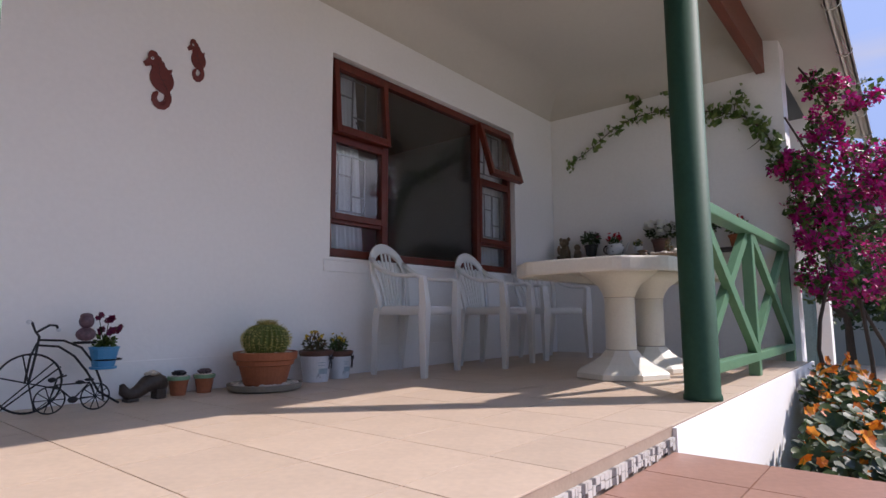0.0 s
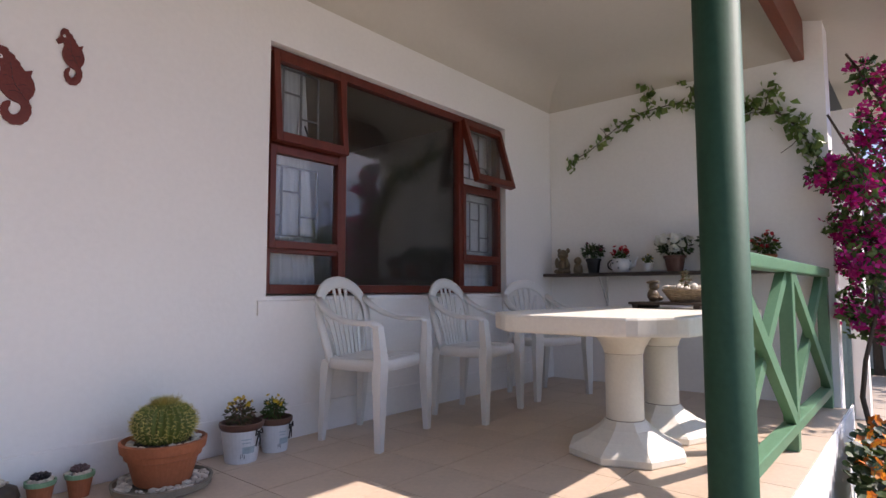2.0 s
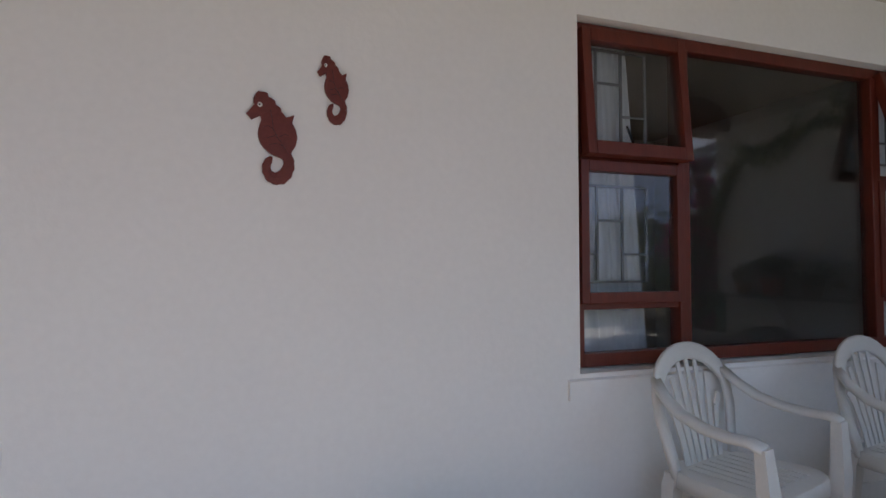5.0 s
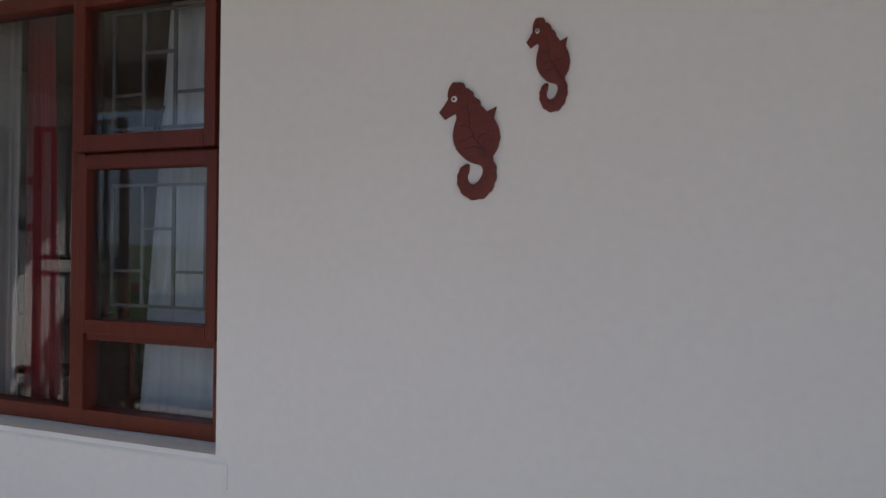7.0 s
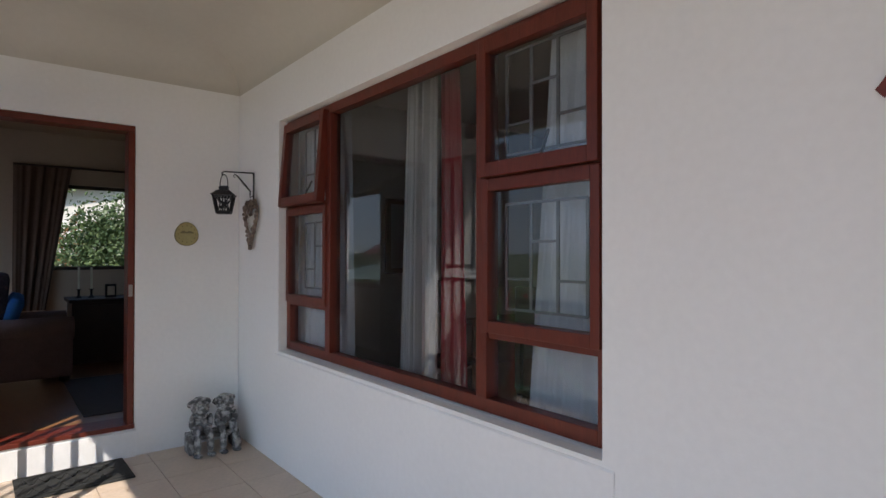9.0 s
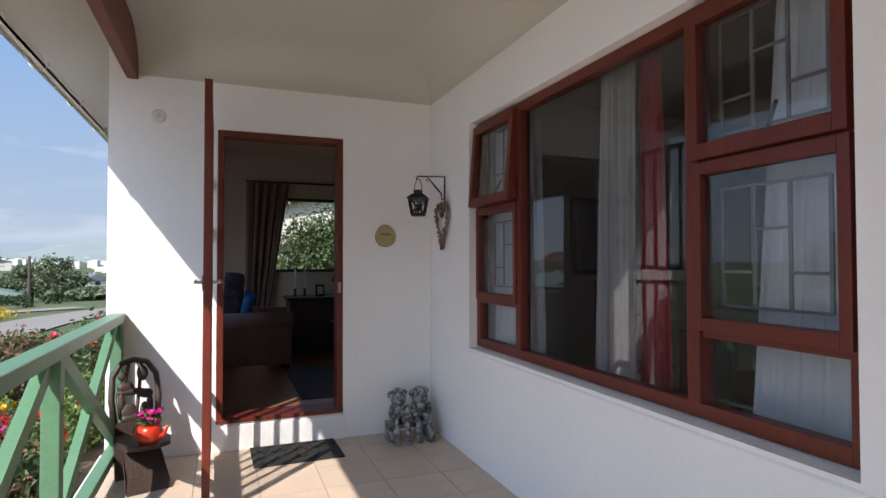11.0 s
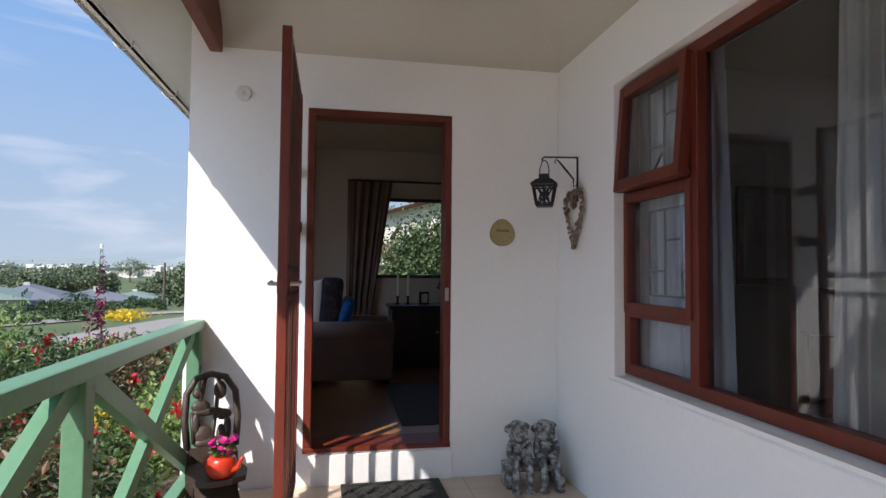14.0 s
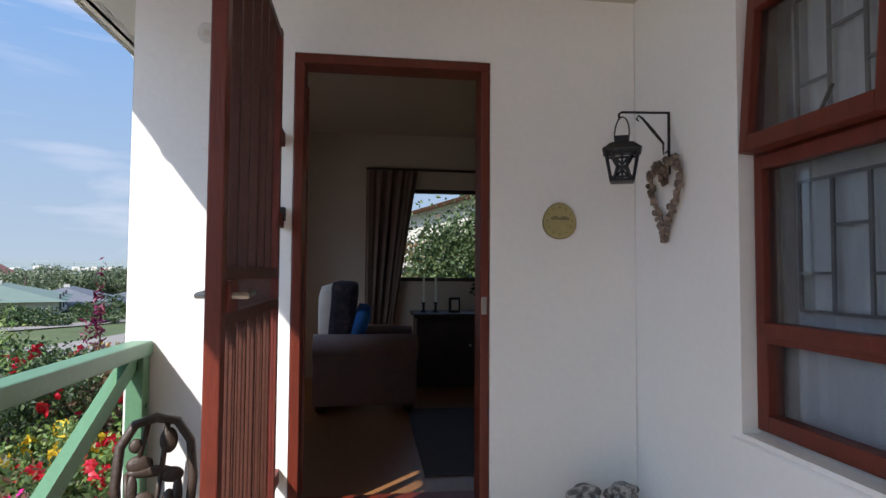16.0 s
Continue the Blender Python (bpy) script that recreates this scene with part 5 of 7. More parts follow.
part("wheel", wheel(bmesh.new(), (-0.075, 0, 0.067), 0.062, 0.0035, 5), IRON, b2)
part("wheel", wheel(bmesh.new(), (0.115, 0, 0.067), 0.062, 0.0035, 5), IRON, b2)
f2 = bmesh.new()
for a, b in (((-0.075, 0.067), (-0.05, 0.165)), ((-0.055, 0.135), (0.02, 0.06)), ((0.02, 0.06), (0.085, 0.135)), ((-0.052, 0.135), (0.085, 0.135)), ((0.085, 0.14), (0.115, 0.067)), ((0.02, 0.06), (0.115, 0.067))):
    tube(f2, [(a[0], 0, a[1]), (b[0], 0, b[1])], 0.0035, 6)
part("frame", f2, IRON, b2)
h2 = bmesh.new()
tube(h2, [(-0.02, -0.03, 0.18), (-0.05, 0, 0.165), (-0.02, 0.03, 0.18)], 0.004, 6)
part("handlebar", h2, IRON, b2)
for p, s in (((0.085, 0, 0.15), (0.022, 0.012, 0.008)), ((0.045, 0, 0.14), (0.02, 0.012, 0.01)), ((0.02, 0, 0.06), (0.022, 0.012, 0.016)), ((-0.07, 0, 0.16), (0.018, 0.014, 0.012))):
    g = bmesh.new()
    ball(g, p, s, 8, 6)
    part("saddle" if p[0] > 0.08 else "pedal", g, IRON, b2)

pivot = Vector((3.72, -0.17, 0))
for ob in (bike, bp, o, b2):
    ob.location = pivot + (ob.location - pivot) * 0.88
    ob.scale = ob.scale * 0.88


# ---- seahorses ----
def seahorse(at, h, label, slim):
    """A flat cut-out seahorse swept along a curling spine."""
    s = thing("seahorse_plaque", label, "wall plaque", at, group="seahorses")
    spine = [(0.07, 0.985, 0.045), (0.07, 0.90, 0.095), (0.125, 0.815, 0.105), (0.175, 0.72, 0.125), (0.195, 0.61, 0.165), (0.205, 0.51, 0.170), (0.245, 0.415, 0.125), (0.315, 0.33, 0.062), (0.345, 0.245, 0.058), (0.32, 0.15, 0.066),
             (0.26, 0.088, 0.070), (0.18, 0.085, 0.060), (0.125, 0.145, 0.048), (0.118, 0.215, 0.042), (0.145, 0.268, 0.038), (0.182, 0.272, 0.032)]
    pts = []
    for i in range(len(spine) - 1):
        p0, p1, p2, p3 = [spine[min(max(i + k, 0), len(spine) - 1)] for k in (-1, 0, 1, 2)]
        for q in range(4):
            t = q / 4
            pts.append([0.5 * (2 * b + (c - a) * t + (2 * a - 5 * b + 4 * c - d) * t * t + (3 * b - a - 3 * c + d) * t ** 3) for a, b, c, d in zip(p0, p1, p2, p3)])
    bm = bmesh.new()
    y0, y1 = -0.004, -0.013
    prev = None
    for i, (x, z, w) in enumerate(pts):
        a, b = pts[max(0, i - 1)], pts[min(len(pts) - 1, i + 1)]
        d = Vector((b[0] - a[0], b[1] - a[1])).normalized()
        nx, nz = -d.y, d.x
        wob = 1 + 0.09 * math.sin(i * 2.1)
        l = ((x + nx * w * wob) * h, (z + nz * w * wob) * h)
        r = ((x - nx * w) * h, (z - nz * w) * h)
        ring = [bm.verts.new((l[0], y0, l[1])), bm.verts.new((l[0] * 0.97 + x * h * 0.03, y1 + 0.002, l[1] * 0.97 + z * h * 0.03)), bm.verts.new((x * h, y1, z * h)), bm.verts.new((r[0] * 0.97 + x * h * 0.03, y1 + 0.002, r[1] * 0.97 + z * h * 0.03)), bm.verts.new((r[0], y0, r[1]))]
        if prev:
            for k in range(4):
                bm.faces.new((prev[k], prev[k + 1], ring[k + 1], ring[k]))
            bm.faces.new((prev[4], prev[0], ring[0], ring[4]))
        else:
            bm.faces.new(ring[::-1])
        prev = ring
    bm.faces.new(prev)
    bmesh.ops.recalc_face_normals(bm, faces=bm.faces)
    body = part("body", bm, RUST, s)
    sn = bmesh.new()
    prev = None
    for x, z, w in ((0.10, 0.87, 0.10), (0.03, 0.80, 0.072), (-0.03, 0.745, 0.05), (-0.065, 0.715, 0.042)):
        ring = [sn.verts.new(((x + dx * w) * h, y, (z + dz * w) * h)) for dx, dz, y in ((-0.6, 0.75, y0), (-0.55, 0.7, y1), (0.55, -0.7, y1), (0.6, -0.75, y0))]
        if prev:
            for k in range(4):
                sn.faces.new((prev[k], prev[(k + 1) % 4], ring[(k + 1) % 4], ring[k]))
        else:
            sn.faces.new(ring)
        prev = ring
    sn.faces.new(prev[::-1])
    bmesh.ops.recalc_face_normals(sn, faces=sn.faces)
    part("snout", sn, RUST, s)
    fin = bmesh.new()
    base = [(0.28, 0.66), (0.31, 0.73), (0.395, 0.765), (0.375, 0.68), (0.415, 0.60), (0.43, 0.52), (0.41, 0.43), (0.36, 0.35), (0.30, 0.36)]
    slab(fin, [(x * h, z * h) for x, z in base], 0.005, 0.011)
    for v in fin.verts:
        v.co = Vector((v.co.x, -v.co.z, v.co.y))
    bmesh.ops.recalc_face_normals(fin, faces=fin.faces)
    part("fin", fin, RUST, s)
    eye = bmesh.new()
    ball(eye, (0.045 * h, -0.0145, 0.845 * h), (0.020 * h * 1.3, 0.004, 0.020 * h * 1.3), 10, 8)
    e = part("eye", eye, WHITE_EYE, s, "white painted eye")
    pu = bmesh.new()
    ball(pu, (0.041 * h, -0.018, 0.843 * h), (0.011 * h, 0.0025, 0.011 * h), 8, 6)
    part("pupil", pu, IRON, e)
    for line in (((0.15, 0.80), (0.17, 0.70), (0.18, 0.60), (0.23, 0.50), (0.29, 0.42), (0.34, 0.34)), ((0.24, 0.52), (0.30, 0.55), (0.34, 0.54)), ((0.12, 0.50), (0.20, 0.53), (0.26, 0.47)), ((0.14, 0.43), (0.22, 0.45), (0.29, 0.42)), ((0.09, 0.62), (0.13, 0.63), (0.18, 0.60))):
        groove = bmesh.new()
        tube(groove, [(x * h, -0.0135, z * h) for x, z in line], 0.0007, 5)
        part("scored_line", groove, IRON, s)
    s.scale = (slim, 1, 1)
    return s


seahorse((4.018, 0, 1.499), 0.318, "large rust-red metal seahorse on the white wall", 1.0)
seahorse((4.238, 0, 1.718), 0.245, "small rust-red metal seahorse on the white wall", 0.86)

# ---- by the front door ----
br = thing("lantern_bracket", "black wrought-iron wall bracket with a scroll", "bracket", (0.325, -0.004, 0))
bm = bmesh.new()
tube(bm, [(0, -0.006, 1.70), (0, -0.006, 1.965)], 0.006, 8)
tube(bm, [(0, -0.006, 1.962), (0, -0.215, 1.955), (0, -0.228, 1.945), (0, -0.225, 1.93)], 0.005, 8)
part("arm", bm, IRON, br)
bm = bmesh.new()
tube(bm, [(0, -0.010, 1.80), (0, -0.03, 1.785), (0, -0.032, 1.81), (0, -0.03, 1.83), (0, -0.075, 1.88), (0, -0.12, 1.93), (0, -0.14, 1.945), (0, -0.15, 1.93), (0, -0.14, 1.92)], [0.003, 0.004, 0.004, 0.005, 0.007, 0.005, 0.004, 0.004, 0.003], 8)
part("scroll", bm, IRON, br)
bm = bmesh.new()
tube(bm, [(0, -0.008, 1.72), (0, -0.03, 1.70), (0, -0.028, 1.675), (0, -0.012, 1.68)], 0.004, 8)
part("hook", bm, IRON, br)
lan = thing("lantern", "small black pierced metal lantern hanging from the bracket", "lantern", (0.325, -0.219, 1.66), 20)
bm = bmesh.new()
tube(bm, [(0.042 * math.cos(a), 0, 0.20 + 0.075 * math.sin(a)) for a in [math.pi * k / 12 for k in range(13)]], 0.003, 6)
tube(bm, [(0.042, 0, 0.20), (0.036, 0, 0.16)], 0.003, 6)
tube(bm, [(-0.042, 0, 0.20), (-0.036, 0, 0.16)], 0.003, 6)
part("loop", bm, IRON, lan)
part("cap", lathe(bmesh.new(), [(0.108, 0.128), (0.110, 0.131), (0.06, 0.162), (0.042, 0.164), (0.042, 0.19), (0.03, 0.194)], 4), IRON, lan)
part("base", lathe(bmesh.new(), [(0.062, 0.0), (0.066, 0.004), (0.064, 0.012)], 4), IRON, lan)
for k in range(4):
    a = math.pi / 2 * k
    c, s = math.cos(a), math.sin(a)
    part("corner_post", bar(bmesh.new(), (0.062 * c, 0.062 * s, 0.008), (0.092 * c, 0.092 * s, 0.13), 0.009, 0.009), IRON, lan)
    a2 = a + math.pi / 2
    side = bmesh.new()
    c2, s2 = math.cos(a2), math.sin(a2)
    at = lambda u, v: Vector(((0.062 + 0.03 * v) * (c * (1 - u) + c2 * u), (0.062 + 0.03 * v) * (s * (1 - u) + s2 * u), 0.008 + 0.122 * v))
    for u0, v0, u1, v1 in ((0.1, 0.0, 0.35, 0.5), (0.35, 0.5, 0.15, 0.95), (0.9, 0.0, 0.65, 0.5), (0.65, 0.5, 0.85, 0.95), (0.5, 0.05, 0.5, 0.95), (0.3, 0.25, 0.7, 0.7), (0.7, 0.25, 0.3, 0.7), (0.0, 0.9, 1.0, 0.9), (0.0, 0.08, 1, 0.08)):
        tube(side, [at(u0, v0), at(u1, v1)], 0.005, 5)
    part("pierced_side", side, IRON, lan)
heart = thing("heart_wreath", "long heart-shaped wreath of shells and dried twigs", "wreath", (0.31, -0.02, 1.42))
bm = bmesh.new()
hp = []
for k in range(60):
    t = 2 * math.pi * k / 60
    x = 0.12 * math.sin(t) ** 3
    z = 0.215 + 0.0085 * (13 * math.cos(t) - 5 * math.cos(2 * t) - 2 * math.cos(3 * t) - math.cos(4 * t)) * 1.15
    if z < 0.2:
        z = 0.2 - (0.2 - z) * 1.25
    hp.append((x, 0, z))
tube(bm, hp, 0.008, 6, True)
tube(bm, [(0, 0, 0.30), (0, 0, 0.262)], 0.008, 6)
part("ring", bm, TWIG, heart)
bm = bmesh.new()
g = random.Random(4)
for x, y, z in hp + [(0, 0, 0.27), (0, 0, 0.25), (0.006, 0, 0.045), (-0.006, 0, 0.03)]:
    for _ in range(3):
        s = 0.008 + 0.008 * g.random()
        bmesh.ops.create_icosphere(bm, subdivisions=1, radius=1, matrix=Matrix.Translation((x + g.gauss(0, 0.008), y - abs(g.gauss(0, 0.008)), z + g.gauss(0, 0.008))) @ Matrix.Rotation(g.random() * 6, 4, "Y") @ Matrix.Diagonal((s * 1.4, s * 0.8, s, 1)))
tagged(part("shells", bm, SHELL, heart), kind="stuff")

pl = thing("wall_clock", "egg-shaped yellow ceramic clock plaque on the wall", "clock", (0.002, -0.38, 1.525))
def egg(r, x0, x1):
    bm = bmesh.new()
    pts = [(r * math.cos(a) * (1 - 0.12 * math.sin(a)), r * 1.06 * math.sin(a)) for a in [2 * math.pi * k / 36 for k in range(36)]]
    slab(bm, pts, x0, x1)
    for v in bm.verts:
        v.co = Vector((v.co.z, v.co.x, v.co.y))
    bmesh.ops.recalc_face_normals(bm, faces=bm.faces)
    return bm
part("face", egg(0.077, 0.0, 0.012), YELLOW_PLAQUE, pl)
part("rim", egg(0.081, 0.0, 0.007), PLAQUE_DARK, pl)
bm = bmesh.new()
box(bm, 0.0121, -0.045, 0.004, 0.0135, 0.045, 0.016)
box(bm, 0.0121, -0.035, 0.016, 0.0135, -0.012, 0.022)
box(bm, 0.0121, 0.008, 0.016, 0.0135, 0.032, 0.021)
part("picture_band", bm, PLAQUE_DARK, pl)
for k in range(12):
    a = 2 * math.pi * k / 12
    part("hour_mark", boxed(0.0121, 0.06 * math.cos(a) - 0.003, 0.062 * math.sin(a) - 0.004, 0.0135, 0.06 * math.cos(a) + 0.003, 0.062 * math.sin(a) + 0.004), PLAQUE_DARK, pl)
al = thing("alarm_disc", "round white plastic disc fixed high on the wall", "wall fitting", (0.002, -1.975, 2.32))
bm = lathe(bmesh.new(), [(0.045, 0.0), (0.045, 0.005), (0.040, 0.008)], 24)
bmesh.ops.rotate(bm, cent=(0, 0, 0), matrix=Matrix.Rotation(math.pi / 2, 3, "Y"), verts=bm.verts)
part("disc", bm, CAMERA_WHITE, al)
bm = bmesh.new()
box(bm, 0.008, -0.012, -0.012, 0.010, 0.012, 0.012)
part("badge", bm, GUTTER, al)

# frog statue
fr = bmesh.new()
box(fr, -0.09, -0.165, 0.10, 0.07, 0.165, 0.13, 0.01)
for y in (-0.15, 0.15):
    box(fr, -0.08, y - 0.018, 0.0, 0.06, y + 0.018, 0.11, 0.01)
for cy in (-0.085, 0.085):
    ball(fr, (-0.02, cy, 0.205), (0.060, 0.066, 0.085), 14, 10)
    ball(fr, (0.005, cy, 0.305), (0.058, 0.062, 0.042), 14, 10)
    ball(fr, (0.02, cy, 0.290), (0.055, 0.058, 0.022), 14, 8)
    for s in (-1, 1):
        ball(fr, (0.030, cy + s * 0.034, 0.332), (0.020, 0.019, 0.020), 10, 8)
        ball(fr, (0.05, cy + s * 0.040, 0.155), (0.062, 0.026, 0.030), 10, 8)
        ball(fr, (0.105, cy + s * 0.042, 0.085), (0.024, 0.024, 0.075), 10, 8)
        ball(fr, (0.125, cy + s * 0.045, 0.012), (0.045, 0.030, 0.013), 10, 6)
        ball(fr, (0.03, cy + s * 0.062, 0.215), (0.024, 0.020, 0.052), 8, 8)
        ball(fr, (0.055, cy + s * 0.035, 0.185), (0.034, 0.034, 0.018), 8, 6)
    ball(fr, (-0.022, cy, 0.335), (0.074, 0.080, 0.026), 18, 10, Matrix.Rotation(radians(-38), 4, 'Y'))
    ball(fr, (-0.012, cy, 0.348), (0.045, 0.050, 0.034), 14, 8)
    ball(fr, (0.02, cy, 0.255), (0.045, 0.050, 0.018), 10, 6)
ball(fr, (0.10, 0.145, 0.05), (0.03, 0.025, 0.05), 10, 8)
o = link_mesh("frog_statue", fr, STONE_FIGURE, True)
o.location = (0.20, -0.25, 0.0)
tagged(o, "weathered grey stone statue of two seated frogs in hats", "statue")

# carved chair
cc = thing("carved_chair", "dark carved wooden two-plank chair beside the railing", "chair", (0.42, -2.0, 0), 108)
def plank(outline, y0, y1, holes=()):
    bm = bmesh.new()
    slab(bm, outline, y0, y1)
    for v in bm.verts:
        v.co = Vector((v.co.x, v.co.z, v.co.y))
    bmesh.ops.recalc_face_normals(bm, faces=bm.faces)
    return bm
lean = Matrix.Rotation(radians(-14), 4, "X")
def leant(bm, up):
    bmesh.ops.transform(bm, matrix=Matrix.Translation((0, 0.10, 0)) @ lean, verts=bm.verts)
    return bm
part("back_base", leant(plank([(-0.13, 0.0), (-0.05, 0.0), (0.0, 0.06), (0.05, 0.0), (0.13, 0.0), (0.13, 0.30), (0.115, 0.34), (-0.115, 0.34), (-0.13, 0.30)], 0.0, 0.03), 0), DARK_WOOD, cc)
bm = bmesh.new()
tube(bm, [(-0.12, 0.015, 0.33), (-0.135, 0.015, 0.48), (-0.125, 0.015, 0.62), (-0.075, 0.015, 0.70), (0, 0.015, 0.72), (0.075, 0.015, 0.70), (0.125, 0.015, 0.62), (0.135, 0.015, 0.48), (0.12, 0.015, 0.33)], 0.019, 8)
part("back_rim", leant(bm, 0), DARK_WOOD, cc, smooth=True)
for p, s in (((-0.055, 0.015, 0.55), (0.05, 0.015, 0.035)), ((-0.07, 0.015, 0.62), (0.028, 0.014, 0.028)), ((0.045, 0.015, 0.63), (0.035, 0.014, 0.05)), ((-0.02, 0.015, 0.52), (0.09, 0.013, 0.022)), ((0.06, 0.015, 0.50), (0.045, 0.014, 0.03)), ((-0.08, 0.015, 0.46), (0.022, 0.014, 0.06)), ((-0.04, 0.015, 0.40), (0.05, 0.014, 0.05)), ((0.05, 0.015, 0.39), (0.03, 0.014, 0.06)), ((0.08, 0.015, 0.43), (0.02, 0.014, 0.07)), ((0.0, 0.015, 0.36), (0.10, 0.014, 0.03))):
    part("carved_figure", leant(ball(bmesh.new(), p, s, 10, 8), 0), DARK_WOOD, cc, smooth=True)
for a, b in (((-0.06, 0.56), (-0.03, 0.70)), ((0.02, 0.50), (0.04, 0.70)), ((0.0, 0.36), (0.02, 0.52)), ((-0.09, 0.36), (-0.10, 0.52))):
    part("carved_stem", leant(tube(bmesh.new(), [(a[0], 0.015, a[1]), (b[0], 0.015, b[1])], 0.011, 6), 0), DARK_WOOD, cc, smooth=True)
bm = bmesh.new()
slab(bm, [(-0.12, 0.14), (0.12, 0.14), (0.145, -0.04), (0.12, -0.14), (0.05, -0.18), (-0.05, -0.18), (-0.12, -0.14), (-0.145, -0.04)], 0.235, 0.262)
part("seat", bm, DARK_WOOD, cc)
bm = bmesh.new()
vs = [(-0.10, 0.13, 0.20), (0.10, 0.13, 0.20), (0.10, 0.10, 0.236), (-0.10, 0.10, 0.236), (-0.12, -0.20, 0.0), (0.12, -0.20, 0.0), (0.12, -0.165, 0.0), (-0.12, -0.165, 0.0)]
vv = [bm.verts.new(v) for v in vs]
for q in ((0, 1, 2, 3), (4, 7, 6, 5), (0, 4, 5, 1), (3, 2, 6, 7), (1, 5, 6, 2), (0, 3, 7, 4)):
    bm.faces.new([vv[i] for i in q])
bmesh.ops.recalc_face_normals(bm, faces=bm.faces)
part("front_plank", bm, DARK_WOOD, cc)
teapot((0.53, -1.955, 0.263), 0.072, RED_ENAMEL, "orange-red enamel teapot planted with pink flowers", False, PETAL_PINK, LEAF, 22, turn=150)

# door mat
dm = thing("door_mat", "black rubber door mat with a raised pattern", "door mat", (0.235, -1.075, 0.002), 1)
part("mat_base", boxed(-0.205, -0.295, 0.0, 0.205, 0.295, 0.010, bevel=0.003), MAT_RUBBER, dm)
bm = bmesh.new()
for s in (-1, 1):
    box(bm, -0.17, s * 0.26 - 0.006, 0.0101, 0.17, s * 0.26 + 0.006, 0.014)
    box(bm, s * 0.17 - 0.006, -0.254, 0.0101, s * 0.17 + 0.006, 0.254, 0.014)
for k in range(-3, 4):
    for s in (-1, 1):
        bar(bm, (s * 0.03, k * 0.07, 0.012), (s * 0.13, k * 0.07 + 0.03, 0.012), 0.012, 0.004)
        bar(bm, (s * 0.03, k * 0.07, 0.012), (s * 0.13, k * 0.07 - 0.03, 0.012), 0.012, 0.004)
part("raised_pattern", bm, MAT_RUBBER, dm)

# ---- climbing bougainvillea ----
def branch(bm, pts, r0, r1):
    n = len(pts)
    tube(bm, pts, [r0 + (r1 - r0) * i / (n - 1) for i in range(n)], 7)


boug = thing("bougainvillea", "magenta flowering bougainvillea climbing by the porch end wall", "climbing shrub", (8.75, -2.62, -0.6))
O = np.array([8.75, -2.62, -0.6])
trunks = [[(8.30, -2.42, -0.6), (8.28, -2.47, -0.15), (8.34, -2.42, 0.1), (8.30, -2.45, 0.35), (8.45, -2.52, 0.7), (8.50, -2.50, 1.2), (8.42, -2.45, 1.75), (8.38, -2.30, 2.1)],
          [(8.80, -2.75, -0.6), (8.78, -2.74, 0.0), (8.72, -2.70, 0.5), (8.62, -2.62, 1.0), (8.66, -2.70, 1.5), (8.8, -2.85, 1.9)],
          [(8.95, -2.86, -0.6), (8.92, -2.84, 0.1), (8.74, -2.66, 0.55), (8.50, -2.52, 0.85), (8.40, -2.44, 1.3)],
          [(8.62, -2.62, 1.0), (8.9, -2.95, 1.25), (9.2, -3.3, 1.5), (9.3, -3.6, 1.6)],
          [(8.5, -2.5, 1.2), (8.7, -2.85, 1.5), (8.75, -3.1, 1.8)],
          [(8.66, -2.7, 1.6), (8.62, -2.66, 2.0), (8.56, -2.58, 2.25), (8.50, -2.50, 2.4), (8.47, -2.42, 2.55)]]
for t in trunks:
    bm = bmesh.new()
    branch(bm, [Vector(p) - Vector(O) for p in t], 0.020, 0.008)
    part("trunk" if t[0][2] < -0.5 else "limb", bm, BARK, boug, smooth=True)
rng = np.random.RandomState(71)
seeds = [((8.60, -2.72, 1.45), (0.30, 0.42, 0.32), 900), ((8.55, -2.55, 1.10), (0.25, 0.28, 0.30), 600), ((8.9, -3.05, 1.60), (0.35, 0.42, 0.28), 700), ((8.45, -2.40, 1.62), (0.14, 0.22, 0.12), 220),
         ((8.55, -2.52, 0.62), (0.20, 0.24, 0.16), 420), ((8.95, -3.0, 0.95), (0.3, 0.4, 0.35), 500), ((8.9, -2.95, 0.55), (0.2, 0.25, 0.14), 200), ((9.2, -3.5, 1.45), (0.35, 0.4, 0.4), 500),
         ((8.52, -2.56, 2.38), (0.10, 0.15, 0.12), 200), ((8.55, -2.62, 1.75), (0.22, 0.40, 0.10), 300), ((8.22, -2.46, 1.50), (0.12, 0.14, 0.14), 200), ((8.24, -2.32, 1.64), (0.10, 0.17, 0.11), 260), ((8.30, -2.36, 1.28), (0.10, 0.10, 0.12), 130), ((8.34, -2.40, 0.72), (0.12, 0.10, 0.14), 160), ((8.3, -2.5, 1.05), (0.14, 0.14, 0.25), 260), ((8.42, -2.36, 1.30), (0.08, 0.12, 0.12), 70), ((8.58, -2.62, 2.05), (0.11, 0.16, 0.26), 300), ((8.50, -2.50, 1.95), (0.08, 0.12, 0.14), 140), ((8.62, -2.80, 2.25), (0.14, 0.2, 0.14), 200)]
bract = np.concatenate([cloud(c, r, n // 3, rng, 0.35, clumps=max(6, n // 22)) for c, r, n in seeds])
blossoms("blossoms", bract - O, 0.042, PETAL_PINK, boug, 3, 72)
green = np.concatenate([cloud(c, np.array(r) * 1.12, n // 2, rng, 0.3) for c, r, n in seeds])
leaf_object("leaves", green - O, 0.055, LEAF, boug, 1.5, 73)

